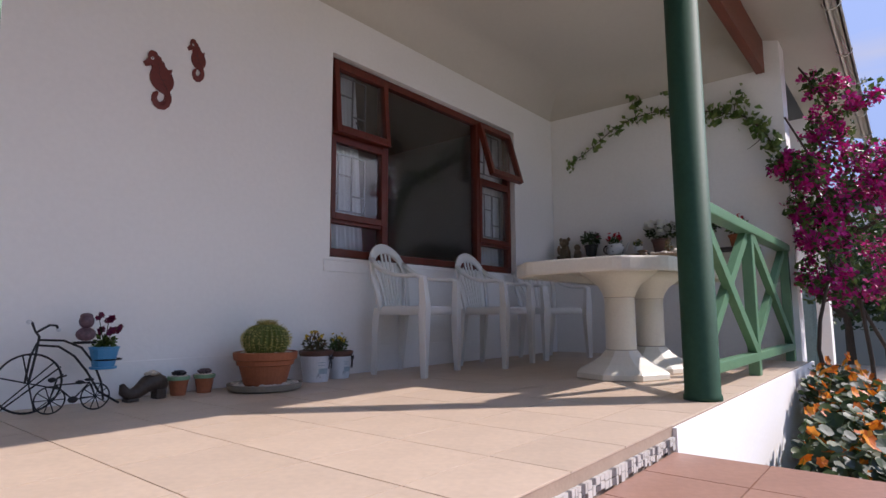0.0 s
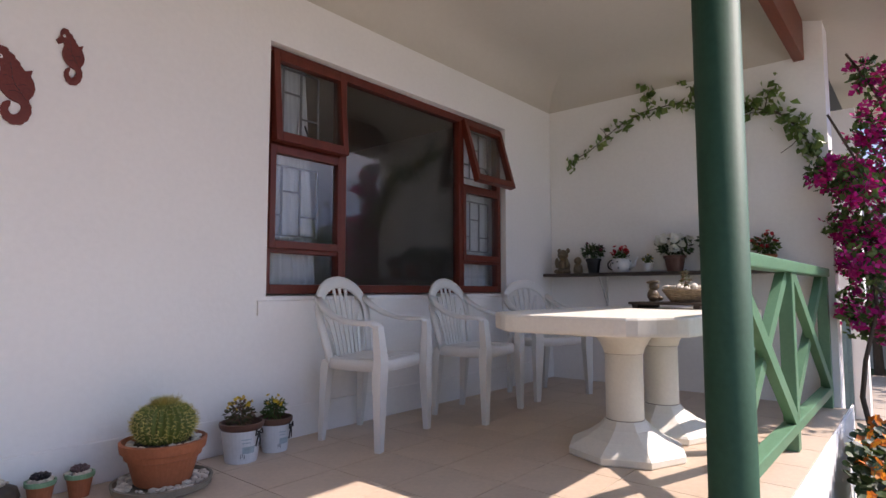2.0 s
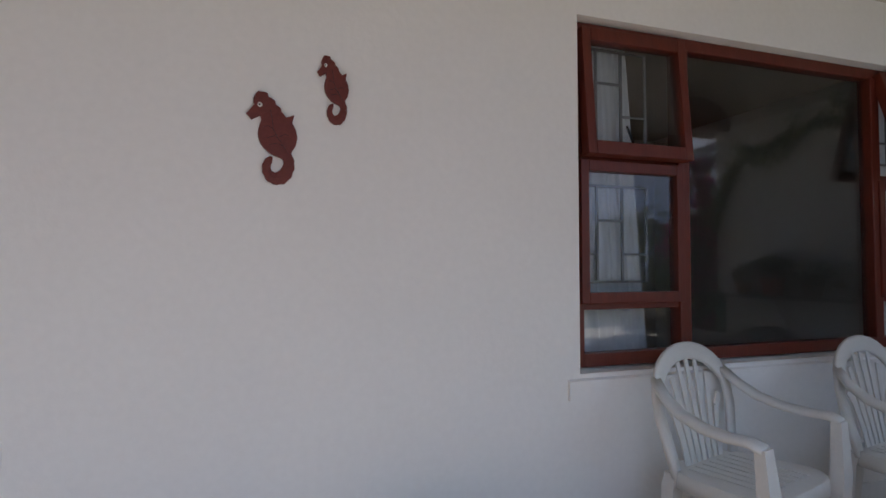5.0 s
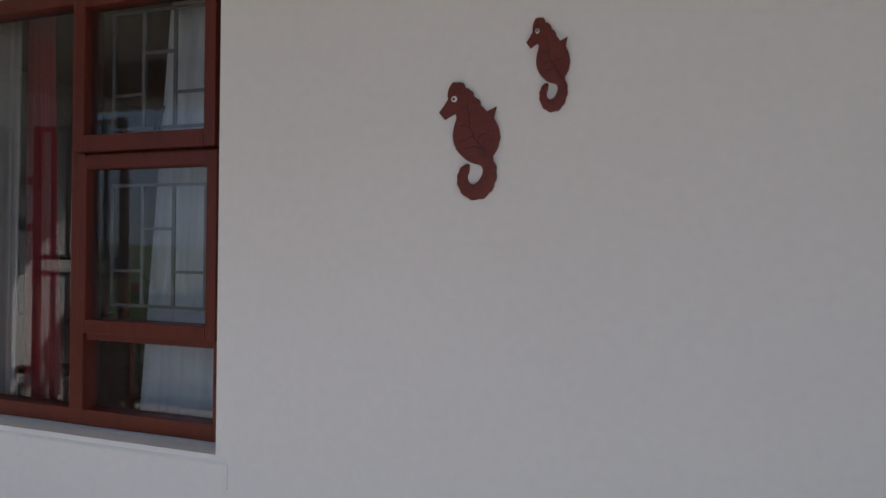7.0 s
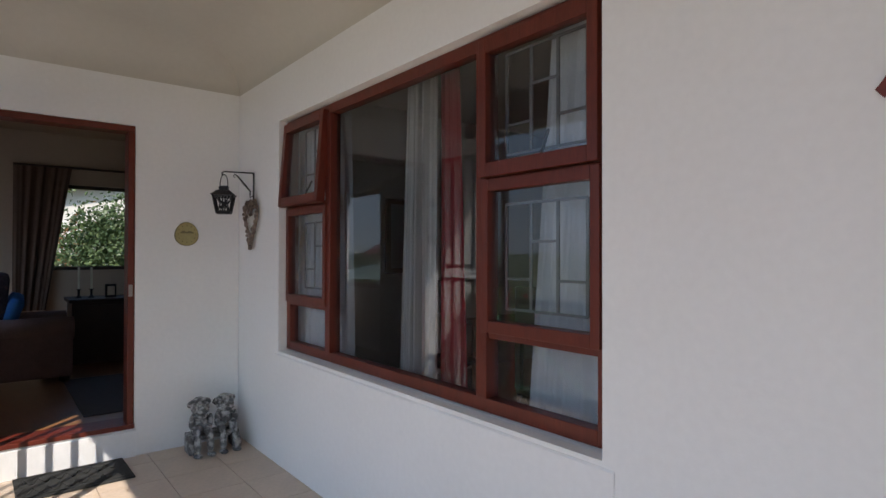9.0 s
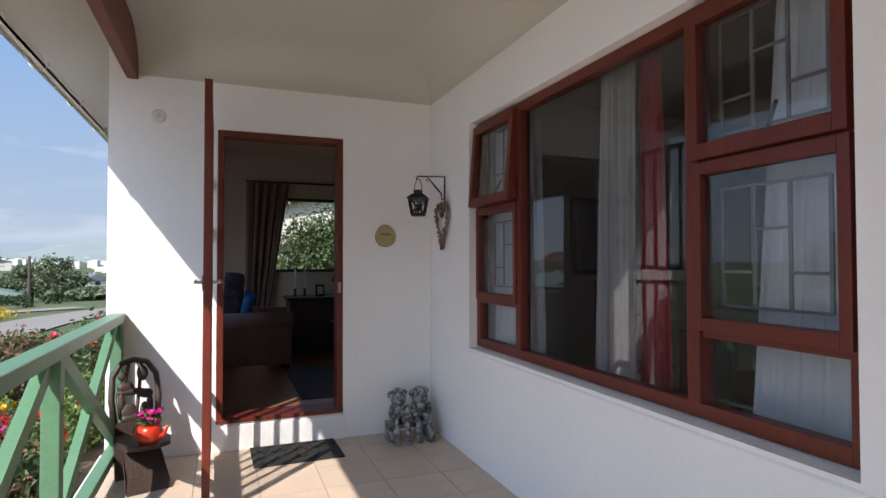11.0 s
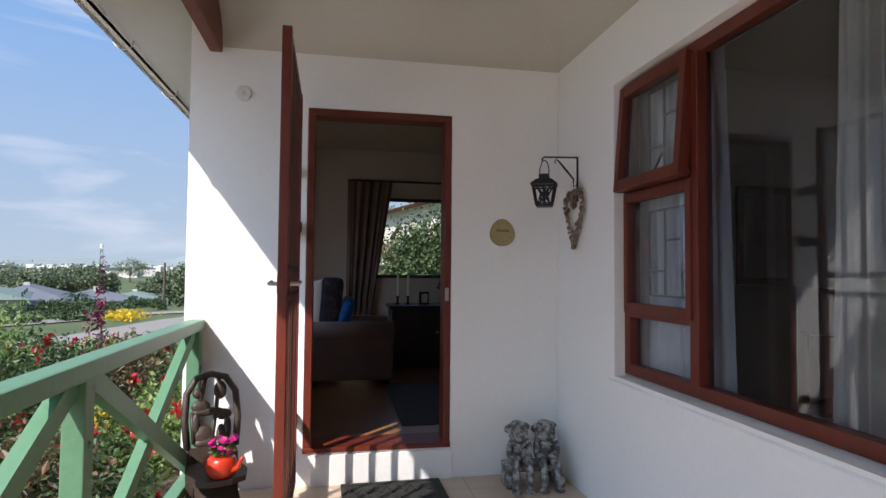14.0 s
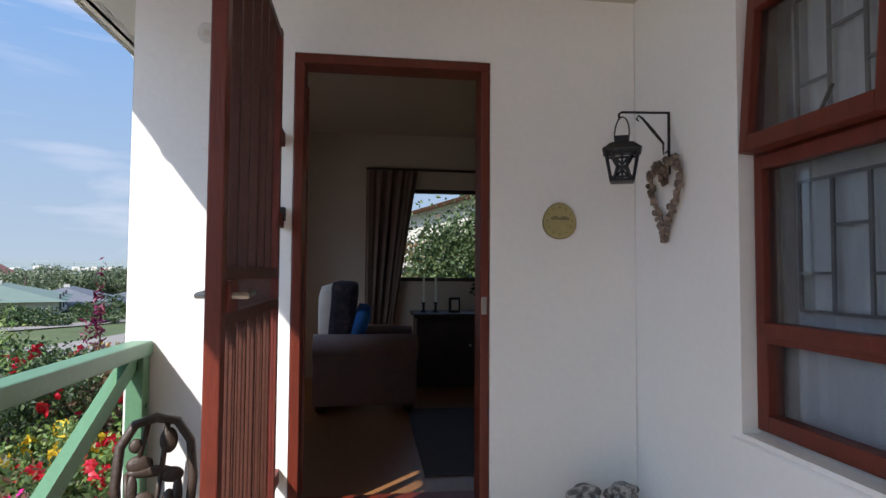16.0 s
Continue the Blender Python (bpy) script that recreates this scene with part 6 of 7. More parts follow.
vine = thing("vine_branch", "leafy bougainvillea branch trained across the end wall", "climbing plant", (EAST - 0.03, -2.3, 1.85))
vp = [(-2.30, 1.70), (-2.23, 1.80), (-2.165, 1.94), (-2.10, 2.06), (-1.98, 2.19), (-1.80, 2.26), (-1.62, 2.32), (-1.42, 2.38), (-1.21, 2.42), (-0.97, 2.40), (-0.75, 2.32), (-0.44, 2.13), (-0.21, 2.045)]
bm = bmesh.new()
branch(bm, [(0.012 * math.sin(i * 1.7) - 0.01, y + 2.3, z - 1.85) for i, (y, z) in enumerate(vp)], 0.008, 0.003)
part("stem", bm, BARK, vine)
for k, (y, z, dy, dz) in enumerate(((-1.40, 2.38, 0.03, 0.14), (-1.0, 2.40, 0.02, 0.16), (-0.98, 2.40, -0.05, -0.10), (-1.9, 2.22, -0.05, 0.15), (-2.0, 2.17, 0.2, 0.04), (-0.62, 2.24, 0.05, 0.08), (-2.14, 1.98, 0.14, -0.12))):
    bm = bmesh.new()
    branch(bm, [(-0.01, y + 2.3, z - 1.85), (-0.03, y + dy * 0.5 + 2.3, z + dz * 0.6 - 1.85), (-0.04, y + dy + 2.3, z + dz - 1.85)], 0.004, 0.002)
    part("twig", bm, BARK, vine)
vl = []
for (y0, z0), (y1, z1) in zip(vp, vp[1:]):
    for _ in range(19):
        t = rng.rand()
        vl.append((-0.02 + rng.normal() * 0.02, y0 + (y1 - y0) * t + rng.normal() * 0.035, z0 + (z1 - z0) * t + rng.normal() * 0.035 - 0.01))
for y, z in ((-1.38, 2.50), (-1.0, 2.55), (-1.95, 2.36), (-1.85, 2.26), (-2.05, 2.12), (-2.2, 1.90), (-2.1, 2.02), (-1.55, 2.24), (-1.7, 2.2)):
    for _ in range(16):
        vl.append((-0.03 + rng.normal() * 0.02, y + rng.normal() * 0.05, z + rng.normal() * 0.05))
leaf_object("leaves", np.array(vl) - np.array([0, -2.3, 1.85]), 0.068, LEAF_BRIGHT, vine, 1.45, 74, droop=0.9)

# ---- nasturtium bed ----
nas = thing("nasturtium_bed", "dense orange nasturtiums growing against the porch front", "flower bed", (7.1, -2.85, -0.62))
pts = np.concatenate([cloud((0.0, 0.0, 0.18), (1.3, 0.42, 0.42), 1700, rng, 0.5), cloud((0.7, 0.3, 0.45), (0.6, 0.2, 0.2), 450, rng, 0.4), cloud((-0.9, -0.05, 0.1), (0.9, 0.4, 0.30), 350, rng, 0.4)])
pts = pts[pts[:, 1] < 0.47]
verts, faces = [], []
for p in pts:
    n = Vector((rng.normal() * 0.4 - 0.3, rng.normal() * 0.4 - 0.35, 1.0)).normalized()
    a = n.orthogonal().normalized()
    b = n.cross(a)
    r = 0.02 + 0.024 * rng.rand()
    i = len(verts)
    verts.append(Vector(p) - n * r * 0.15)
    verts += [Vector(p) + (a * math.cos(t) + b * math.sin(t)) * r * (1 + 0.06 * math.sin(5 * t)) for t in [2 * math.pi * k / 9 for k in range(9)]]
    faces += [(i, i + 1 + k, i + 1 + (k + 1) % 9) for k in range(9)]
me = bpy.data.meshes.new("leaves")
me.from_pydata([tuple(v) for v in verts], [], faces)
me.materials.append(LEAF_DARK)
ob = new("leaves", me)
ob.parent = nas
top = pts[(pts[:, 2] > 0.12)]
pick = top[rng.choice(len(top), 250)] + rng.normal(size=(250, 3)) * 0.02 + (-0.03, -0.05, 0.06)
blossoms("flowers", pick, 0.036, PETAL_ORANGE, nas, 6, 75)
bm = bmesh.new()
for q in pick[::2]:
    tube(bm, [(q[0] + 0.03, q[1] + 0.04, q[2] - 0.2), (q[0] + 0.01, q[1] + 0.02, q[2] - 0.08), tuple(q)], 0.002, 4)
part("stems", bm, LEAF_BRIGHT, nas)


def shrub(at, radii, leaves, size, leafmat, label, seed, flowers=0, flowermat=None, petal=0.03, long=1.7, clumps=40, name="shrub", stems=9, droop=0.0):
    s = thing(name, label, "shrub", at)
    r = np.random.RandomState(seed)
    base_h = radii[2]
    bm = bmesh.new()
    for k in range(stems):
        q = cloud((0, 0, base_h), np.array(radii) * 0.7, 1, r, 0.5)[0]
        branch(bm, [(q[0] * 0.1, q[1] * 0.1, 0.0), (q[0] * 0.45, q[1] * 0.45, base_h * 0.6), (q[0] * 0.8, q[1] * 0.8, q[2] * 0.85), tuple(q)], 0.018 + 0.01 * min(1, base_h), 0.004)
    part("stems", bm, BARK, s)
    leaf_object("foliage", cloud((0, 0, base_h), radii, leaves, r, 0.35, clumps), size, leafmat, s, long, seed, droop=droop)
    if flowers:
        fc = cloud((0, 0, base_h), np.array(radii) * 1.04, max(3, flowers // 5), r, 0.75)
        fc = fc[fc[:, 2] > base_h * 0.6]
        k = r.randint(0, len(fc), flowers)
        blossoms("flowers", fc[k] + r.normal(size=(flowers, 3)) * petal * 0.8, petal, flowermat, s, 5, seed)
    return s


# ---- garden below the railing ----
shrub((0.75, -3.45, -0.64), (1.65, 0.75, 0.60), 26000, 0.058, LEAF_DRY, "olive and rust leaved shrub below the railing", 101, 24, PETAL_PINK, 0.025, 2.2, 90)
shrub((1.72, -3.75, -0.64), (0.5, 0.5, 0.40), 4600, 0.058, LEAF_DRY, "olive and rust leaved shrub below the railing", 102, 0, None, 0.02, 2.2, 50)
shrub((-0.95, -3.05, -0.64), (0.55, 0.40, 0.40), 2200, 0.055, LEAF, "green geranium bush with bright red flowers", 103, 150, PETAL_RED, 0.030, 1.4, 40)
shrub((-1.3, -4.35, -0.66), (0.9, 0.6, 0.50), 3600, 0.06, LEAF, "green bush with scattered red flowers", 104, 130, PETAL_RED, 0.032, 1.6, 60)
shrub((-2.15, -3.60, -0.66), (0.55, 0.40, 0.36), 2000, 0.05, LEAF_BRIGHT, "low bush covered in yellow daisies", 105, 300, PETAL_YELLOW, 0.034, 1.7, 40)
shrub((-3.3, -5.4, -0.66), (1.2, 0.9, 0.78), 5600, 0.085, LEAF_BRIGHT, "feathery bright green shrub with red bottlebrush flowers", 106, 90, PETAL_RED, 0.04, 3.5, 70)
shrub((-4.1, -3.8, -0.66), (1.1, 0.7, 0.56), 3600, 0.07, LEAF_DRY, "mixed rose bush with rusty young leaves", 107, 60, PETAL_RED, 0.04, 1.7, 60)
shrub((-6.3, -4.9, -0.70), (1.5, 1.1, 0.42), 3400, 0.08, LEAF, "spreading dark green garden shrub", 108, 40, PETAL_RED, 0.05, 1.6, 70)
shrub((-3.1, -2.95, -0.66), (0.55, 0.32, 0.62), 2200, 0.06, LEAF_DARK, "dark green bush beside the house wall", 109, 40, PETAL_RED, 0.035, 1.6, 40)
shrub((-0.4, -4.7, -0.66), (1.3, 0.8, 0.60), 5200, 0.07, LEAF_DRY, "olive and rust leaved shrub in the garden", 110, 20, PETAL_RED, 0.03, 2.0, 50)
shrub((-8.5, -6.2, -0.72), (1.5, 1.2, 0.28), 2000, 0.09, LEAF_BRIGHT, "pale green garden shrub by the road", 111, 120, PETAL_YELLOW, 0.05, 1.8, 60)
shrub((-4.5, -6.8, -0.66), (1.4, 0.9, 0.60), 3400, 0.08, LEAF, "green garden shrub with a few red blooms", 112, 40, PETAL_RED, 0.04, 1.8, 60)
shrub((-5.0, -4.6, -0.66), (0.15, 0.15, 0.92), 380, 0.085, PETAL_MAROON, "slender red-leaved garden plant", 113, 0, None, 0.03, 3.0, 14, "red_plant", 4)
shrub((9.6, -4.3, -0.40), (0.7, 0.6, 0.45), 2400, 0.06, LEAF_DARK, "dark green shrub behind the flower bed", 114, 0, None, 0.03, 2.6, 50)
shrub((8.35, -3.55, -0.5), (0.5, 0.4, 0.32), 1500, 0.05, LEAF_DARK, "spiky dark green shrub behind the flower bed", 115, 30, PETAL_RED, 0.03, 3.0, 30)
bm = bmesh.new()
bed = [[bm.verts.new((x, y, terrain(x, y) + 0.03 + 0.03 * math.sin(3.1 * x + 1.7 * y))) for y in [-6.4 + 0.4 * j for j in range(11)]] for x in [-7.0 + 0.45 * i for i in range(22)]]
for a, b in zip(bed, bed[1:]):
    for j in range(10):
        bm.faces.new((a[j], b[j], b[j + 1], a[j + 1]))
structure("garden_bed", bm, EARTH, "dark planted soil of the garden below the porch", "flower bed", True)
shrub((-2.55, -2.95, -0.66), (0.75, 0.36, 0.44), 4200, 0.055, LEAF_BRIGHT, "dense green geranium bush with red flower heads", 116, 150, PETAL_RED, 0.034, 1.5, 70)
shrub((-0.35, -2.95, -0.66), (0.75, 0.40, 0.36), 3200, 0.06, LEAF_DARK, "low dark green bush below the railing", 117, 70, PETAL_RED, 0.03, 1.7, 60)
shrub((-2.9, -4.5, -0.66), (1.1, 0.75, 0.58), 4800, 0.065, LEAF_DARK, "dark green bush dotted with red flowers", 118, 110, PETAL_RED, 0.034, 1.7, 70)
shrub((-4.9, -3.1, -0.68), (0.95, 0.5, 0.60), 3600, 0.07, LEAF, "green bush beside the house wall with red blooms", 119, 60, PETAL_RED, 0.036, 1.7, 60)
shrub((-5.6, -6.0, -0.68), (1.2, 0.9, 0.50), 3600, 0.08, LEAF_DARK, "spreading dark green bush at the garden's edge", 120, 30, PETAL_RED, 0.04, 1.7, 60)
# flowers along the road
yel = thing("yellow_flower_strip", "strip of yellow wild flowers beside the road", "flowers", (-25.0, -11.0, 0), kind="stuff")
pp = np.stack([rng.uniform(-2.6, 2.4, 420), rng.normal(size=420) * 0.4, np.zeros(420)], 1)
pp[:, 1] += 0.12 * pp[:, 0] + 0.5 * np.sin(pp[:, 0])
pp[:, 2] = [terrain(-25.0 + a, -11.0 + b) + 0.08 + 0.25 * rng.rand() for a, b, _ in pp]
blossoms("flowers", pp, 0.08, PETAL_YELLOW, yel, 4, 121)

rf = np.random.RandomState(77)
field = []
for k in range(46):
    yaw, d = rf.uniform(96, 124), rf.uniform(26, 62)
    x, y = 4 - d * math.sin(radians(yaw)), -1.5 + d * math.cos(radians(yaw))
    if abs(y + 8.0) > 3.2 or x < -30:
        field.append(cloud((x, y, terrain(x, y) + 0.25), (rf.uniform(0.6, 1.6), rf.uniform(0.5, 1.2), rf.uniform(0.25, 0.6)), 420, rf, 0.3, 14))
tagged(leaf_object("field_scrub", np.concatenate(field), 0.16, LEAF_DARK, None, 1.7, 78), "low green scrub scattered over the grassy field", "scrub", kind="stuff")

# ---- road and town ----
def ribbon(line, half, lift):
    pts = []
    for k in range(len(line) - 1):
        a, b, c, d = [Vector(line[min(max(k + q, 0), len(line) - 1)]) for q in (-1, 0, 1, 2)]
        for q in range(6):
            t = q / 6
            pts.append(0.5 * (2 * b + (c - a) * t + (2 * a - 5 * b + 4 * c - d) * t * t + (3 * b - a - 3 * c + d) * t ** 3))
    bm, prev = bmesh.new(), None
    for i, p in enumerate(pts):
        d = (pts[min(i + 1, len(pts) - 1)] - pts[max(i - 1, 0)]).normalized()
        s = Vector((-d.y, d.x)) * half
        ring = [bm.verts.new((p.x + s.x * f, p.y + s.y * f, terrain(p.x + s.x * f, p.y + s.y * f) + lift)) for f in (-1, -0.33, 0.33, 1)]
        if prev:
            for k in range(3):
                bm.faces.new((prev[k], prev[k + 1], ring[k + 1], ring[k]))
        prev = ring
    return bm


structure("road", ribbon([(-50, 12), (-40, 3), (-32, -4), (-25, -7.4), (-20, -8.1), (-15, -8.2), (-9, -9.8), (-2, -12), (8, -13.5), (18, -13.5), (30, -12)], 1.35, 0.05), TARMAC, "pale tarmac road curving past the garden", "road", True)
structure("road_branch", ribbon([(-30, -8.5), (-27.5, -11.8), (-23, -13.4), (-17, -16.5), (-10, -22), (-4, -30)], 0.8, 0.055), TARMAC, "narrow pale side road along the field", "road", True)


def house(at, turn, L, W, H, rise, wall, roofm, label, hip=True):
    h = thing("house", label, "house", at, turn, group="neighbouring houses")
    part("wall", boxed(-L / 2, -W / 2, -1.5, L / 2, W / 2, H), wall, h)
    bm = bmesh.new()
    o = 0.5
    ins = W / 2 if hip else 0
    vs = [(-L / 2 - o, -W / 2 - o, H - 0.05), (L / 2 + o, -W / 2 - o, H - 0.05), (L / 2 + o, W / 2 + o, H - 0.05), (-L / 2 - o, W / 2 + o, H - 0.05), (-L / 2 + ins, 0, H + rise), (L / 2 - ins, 0, H + rise)]
    vv = [bm.verts.new(v) for v in vs]
    for q in ((0, 1, 5, 4), (2, 3, 4, 5), (1, 2, 5), (3, 0, 4), (3, 2, 1, 0)):
        bm.faces.new([vv[i] for i in q])
    part("roof", bm, roofm, h)
    for s in (-1, 1):
        for k in range(max(2, int(L / 4))):
            x = -L / 2 + L * (k + 0.5) / max(2, int(L / 4))
            part("window", boxed(x - 0.7, s * (W / 2 + 0.02) - 0.05, 0.9, x + 0.7, s * (W / 2 + 0.02) + 0.05, 2.1), HOUSE_GLASS, h)
    for s in (-1, 1):
        part("window", boxed(s * (L / 2 + 0.02) - 0.05, -0.7, 0.9, s * (L / 2 + 0.02) + 0.05, 0.7, 2.1), HOUSE_GLASS, h)
    part("chimney", boxed(L * 0.1 - 0.2, -0.25, H, L * 0.1 + 0.2, 0.25, H + rise + 0.25), wall, h)
    return h


def polar(yaw, d, z=None):
    x, y = 4 - d * math.sin(radians(yaw)), -1.5 + d * math.cos(radians(yaw))
    return (x, y, terrain(x, y) if z is None else z)


house(polar(115.2, 70), 18, 14, 9, 2.0, 1.6, HOUSE_WALL, ROOF_GREY, "low bungalow with a grey hipped roof")
house(polar(119.5, 56), 24, 14, 8, 1.7, 1.1, HOUSE_WALL, ROOF_GREEN, "low bungalow with a pale green roof")
house(polar(110.6, 78), 22, 8, 8, 1.9, 1.3, HOUSE_WALL, ROOF_GREY, "low bungalow with a grey hipped roof")
house(polar(107.6, 86), 12, 9, 7, 1.7, 0.9, HOUSE_WALL, ROOF_GREEN, "low bungalow with a pale green roof")
house(polar(121.5, 130), 20, 16, 11, 5.0, 4.0, mat("pink_render", (0.45, 0.28, 0.23), 0.85), ROOF_RED, "pink house with a steep red roof", False)
house(polar(107.2, 400), 16, 20, 14, 5.0, 1.2, GUTTER, ROOF_GREY, "white warehouse with a grey roof", False)
house(polar(109.0, 405), 16, 17, 12, 4.5, 0.8, ROOF_GREEN, ROOF_GREEN, "dull green warehouse in the town", False)
house(polar(117.2, 380), 16, 22, 14, 5.0, 1.2, GUTTER, ROOF_GREY, "white warehouse with a grey roof", False)
house(polar(100.6, 210), 30, 7, 6, 2.6, 2.0, GUTTER, ROOF_GREY, "small white gabled house at the field's edge", False)
house((-17.5, 5.6, -0.6), 15, 12, 9, 4.2, 1.5, HOUSE_WALL, ROOF_RED, "cream neighbouring house with a brown tiled roof", False)
house((22, -3.5, -0.6), 5, 9, 12, 2.8, 1.8, HOUSE_WALL, ROOF_GREY, "white neighbouring house behind the bougainvillea")
house((0, -60, -2.4), 20, 24, 9, 2.4, 1.8, HOUSE_WALL, ROOF_GREY, "low bungalow with a grey hipped roof")
house((-22, -66, -2.4), -15, 20, 9, 2.4, 1.8, HOUSE_WALL, ROOF_RED, "low bungalow with a red roof")

r2 = random.Random(9)
bm = bmesh.new()
for _ in range(330):
    yaw = r2.uniform(92, 128)
    d = r2.uniform(330, 1300)
    x, y, z = polar(yaw, d)
    lift = max(0.0, (d - 650) / 650) * 40 * max(0.0, min(1.0, (105.5 - yaw) / 5.5))
    s = r2.uniform(2.5, 7)
    box(bm, x - s, y - s * 0.6, z + lift - 2, x + s, y + s * 0.6, z + lift + r2.uniform(2, 4.5))
tagged(link_mesh("distant_town", bm, GUTTER), "distant white houses of the town on the hill", "town", kind="stuff")

bm = bmesh.new()
rows = []
for j, (dist, f) in enumerate(((620, 0.0), (900, 0.45), (1300, 0.85), (1700, 1.0), (2100, 0.6))):
    row = []
    for k in range(60):
        yaw = 70 + 62 * k / 59
        prof = max(0.0, min(1.0, (105.3 - yaw) / 5.8)) ** 0.8 * 36 + 24 + 1.5 * math.sin(yaw * 1.3) + 1.2 * math.sin(yaw * 3.1)
        x, y, _ = polar(yaw, dist, 0)
        row.append(bm.verts.new((x, y, 1.2 + f * prof * 0.95)))
    rows.append(row)
for a, b in zip(rows, rows[1:]):
    for k in range(59):
        bm.faces.new((a[k], a[k + 1], b[k + 1], b[k]))
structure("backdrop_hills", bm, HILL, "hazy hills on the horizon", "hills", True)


def tree(at, h, crown, leaves, size, leafmat, label, seed, clumps=45):
    t = thing("tree", label, "tree", at)
    r = np.random.RandomState(seed)
    bm = bmesh.new()
    ch = h - crown[2] * 0.9
    branch(bm, [(0, 0, -0.3), (0.02 * h, 0.01 * h, ch * 0.4), (0.0, 0.03 * h, ch * 0.8), (0, 0, ch)], 0.035 * h, 0.012 * h)
    for k in range(7):
        q = cloud((0, 0, ch), np.array(crown) * 0.75, 1, r, 0.6)[0]
        branch(bm, [(0, 0, ch * 0.55), (q[0] * 0.5, q[1] * 0.5, (ch * 0.55 + q[2]) / 2), tuple(q)], 0.014 * h, 0.004 * h)
    part("trunk", bm, BARK, t)
    leaf_object("crown", cloud((0, 0, ch), crown, leaves, r, 0.4, clumps), size, leafmat, t, 1.6, seed)
    return t


tree((-6.3, 1.25, -0.6), 2.95, (1.2, 1.75, 1.5), 60000, 0.075, LEAF_SAGE, "leafy green tree outside the lounge window", 201, 130)
tree((-9.4, 0.2, -0.6), 2.5, (1.6, 2.0, 1.3), 16000, 0.13, LEAF_AUTUMN, "rounded tree with orange tinted leaves behind the lounge", 202, 90)
for i, (yaw, d, h, w) in enumerate(((116.2, 96, 6.4, 3.6), (114.4, 94, 6.9, 3.4), (112.7, 97, 6.8, 3.4), (111.2, 95, 7.1, 3.0), (110.4, 92, 6.2, 2.4), (104.9, 86, 6.0, 1.9), (103.3, 84, 7.0, 2.0), (102.4, 90, 6.0, 2.0), (106.4, 92, 4.6, 2.2), (118.2, 100, 6.8, 3.8), (120.5, 105, 7.0, 4.0), (117.0, 210, 11, 5), (111.8, 170, 10, 5), (108.2, 300, 12, 7), (101.0, 48, 1.2, 1.3), (102.6, 56, 1.5, 1.5), (100.0, 62, 1.8, 1.6), (123, 120, 8, 5), (126, 80, 6, 4))):
    tree(polar(yaw, d), h * 0.84, (w, w, h * 0.31), 1700, 0.34 + 0.001 * d, LEAF_FAR, "green tree paled by distance haze among the houses", 210 + i, 45)
for i, (x, y, h, w) in enumerate(((10.5, -15, 3.2, 2.2), (14.5, -12, 3.6, 2.4), (3.5, -22, 3.4, 3.0), (-4, -20, 3.0, 3.0), (8, -30, 4.5, 4.0), (-12, -26, 3.8, 3.6))):
    tree((x, y, terrain(x, y)), h, (w, w, h * 0.42), 2600, 0.20, LEAF_DARK, "bushy green garden tree across the lawn", 240 + i, 60)
for i, (x, y, h, w) in enumerate(((14.2, -4.6, 2.6, 1.5), (14.5, -2.2, 2.2, 1.4), (15.5, -7.0, 3.0, 1.8))):
    tree((x, y, -0.4), h, (w, w, h * 0.45), 3200, 0.12, LEAF_DARK, "dark green hedge tree beyond the terrace", 260 + i, 60)

# palm
palm = thing("palm", "short palm in front of the bungalow", "palm", polar(111.9, 62))
bm = bmesh.new()
tube(bm, [(0, 0, -0.2), (0, 0, 1.7)], [0.25, 0.2], 8)
part("trunk", bm, BARK, palm)
for k in range(16):
    a = 2 * math.pi * k / 16
    bm = bmesh.new()
    prev = None
    for j in range(6):
        u = j / 5
        c = Vector((math.cos(a) * 1.4 * u, math.sin(a) * 1.4 * u, 1.7 + 1.0 * u - 1.3 * u * u + 0.25 * (k % 3) * u))
        w = 0.11 * math.sin(math.pi * (0.15 + 0.85 * u)) + 0.02
        s = Vector((-math.sin(a), math.cos(a), 0)) * w
        ring = [bm.verts.new(c + s - Vector((0, 0, w * 0.4))), bm.verts.new(c), bm.verts.new(c - s - Vector((0, 0, w * 0.4)))]
        if prev:
            for q in range(2):
                bm.faces.new((prev[q], prev[q + 1], ring[q + 1], ring[q]))
        prev = ring
    part("frond", bm, LEAF_DARK, palm)
for yaw, d, h in ((105.2, 43, 2.9), (118, 60, 3.6)):
    bm = bmesh.new()
    tube(bm, [(0, 0, -0.3), (0, 0, h)], [0.11, 0.07], 8)
    o = link_mesh("wooden_pole", bm, BARK)
    o.location = polar(yaw, d)
    tagged(o, "plain wooden utility pole beside the road", "pole")
mast = thing("radio_mast", "thin steel lattice mast far off in the town", "mast", polar(110.4, 240))
bm = bmesh.new()
for k in range(3):
    a = 2 * math.pi * k / 3
    bar(bm, (1.2 * math.cos(a), 1.2 * math.sin(a), 0), (0.4 * math.cos(a), 0.4 * math.sin(a), 15), 0.13, 0.13)
for z in range(1, 15, 2):
    r = 1.2 - 0.8 * z / 15
    for k in range(3):
        a, b = 2 * math.pi * k / 3, 2 * math.pi * (k + 1) / 3
        bar(bm, (r * math.cos(a), r * math.sin(a), z), (r * math.cos(b), r * math.sin(b), z + 1.5), 0.12, 0.12)
part("lattice", bm, STEEL, mast)
part("antenna", boxed(-0.45, -0.45, 14.6, 0.45, 0.45, 16.2), GUTTER, mast)

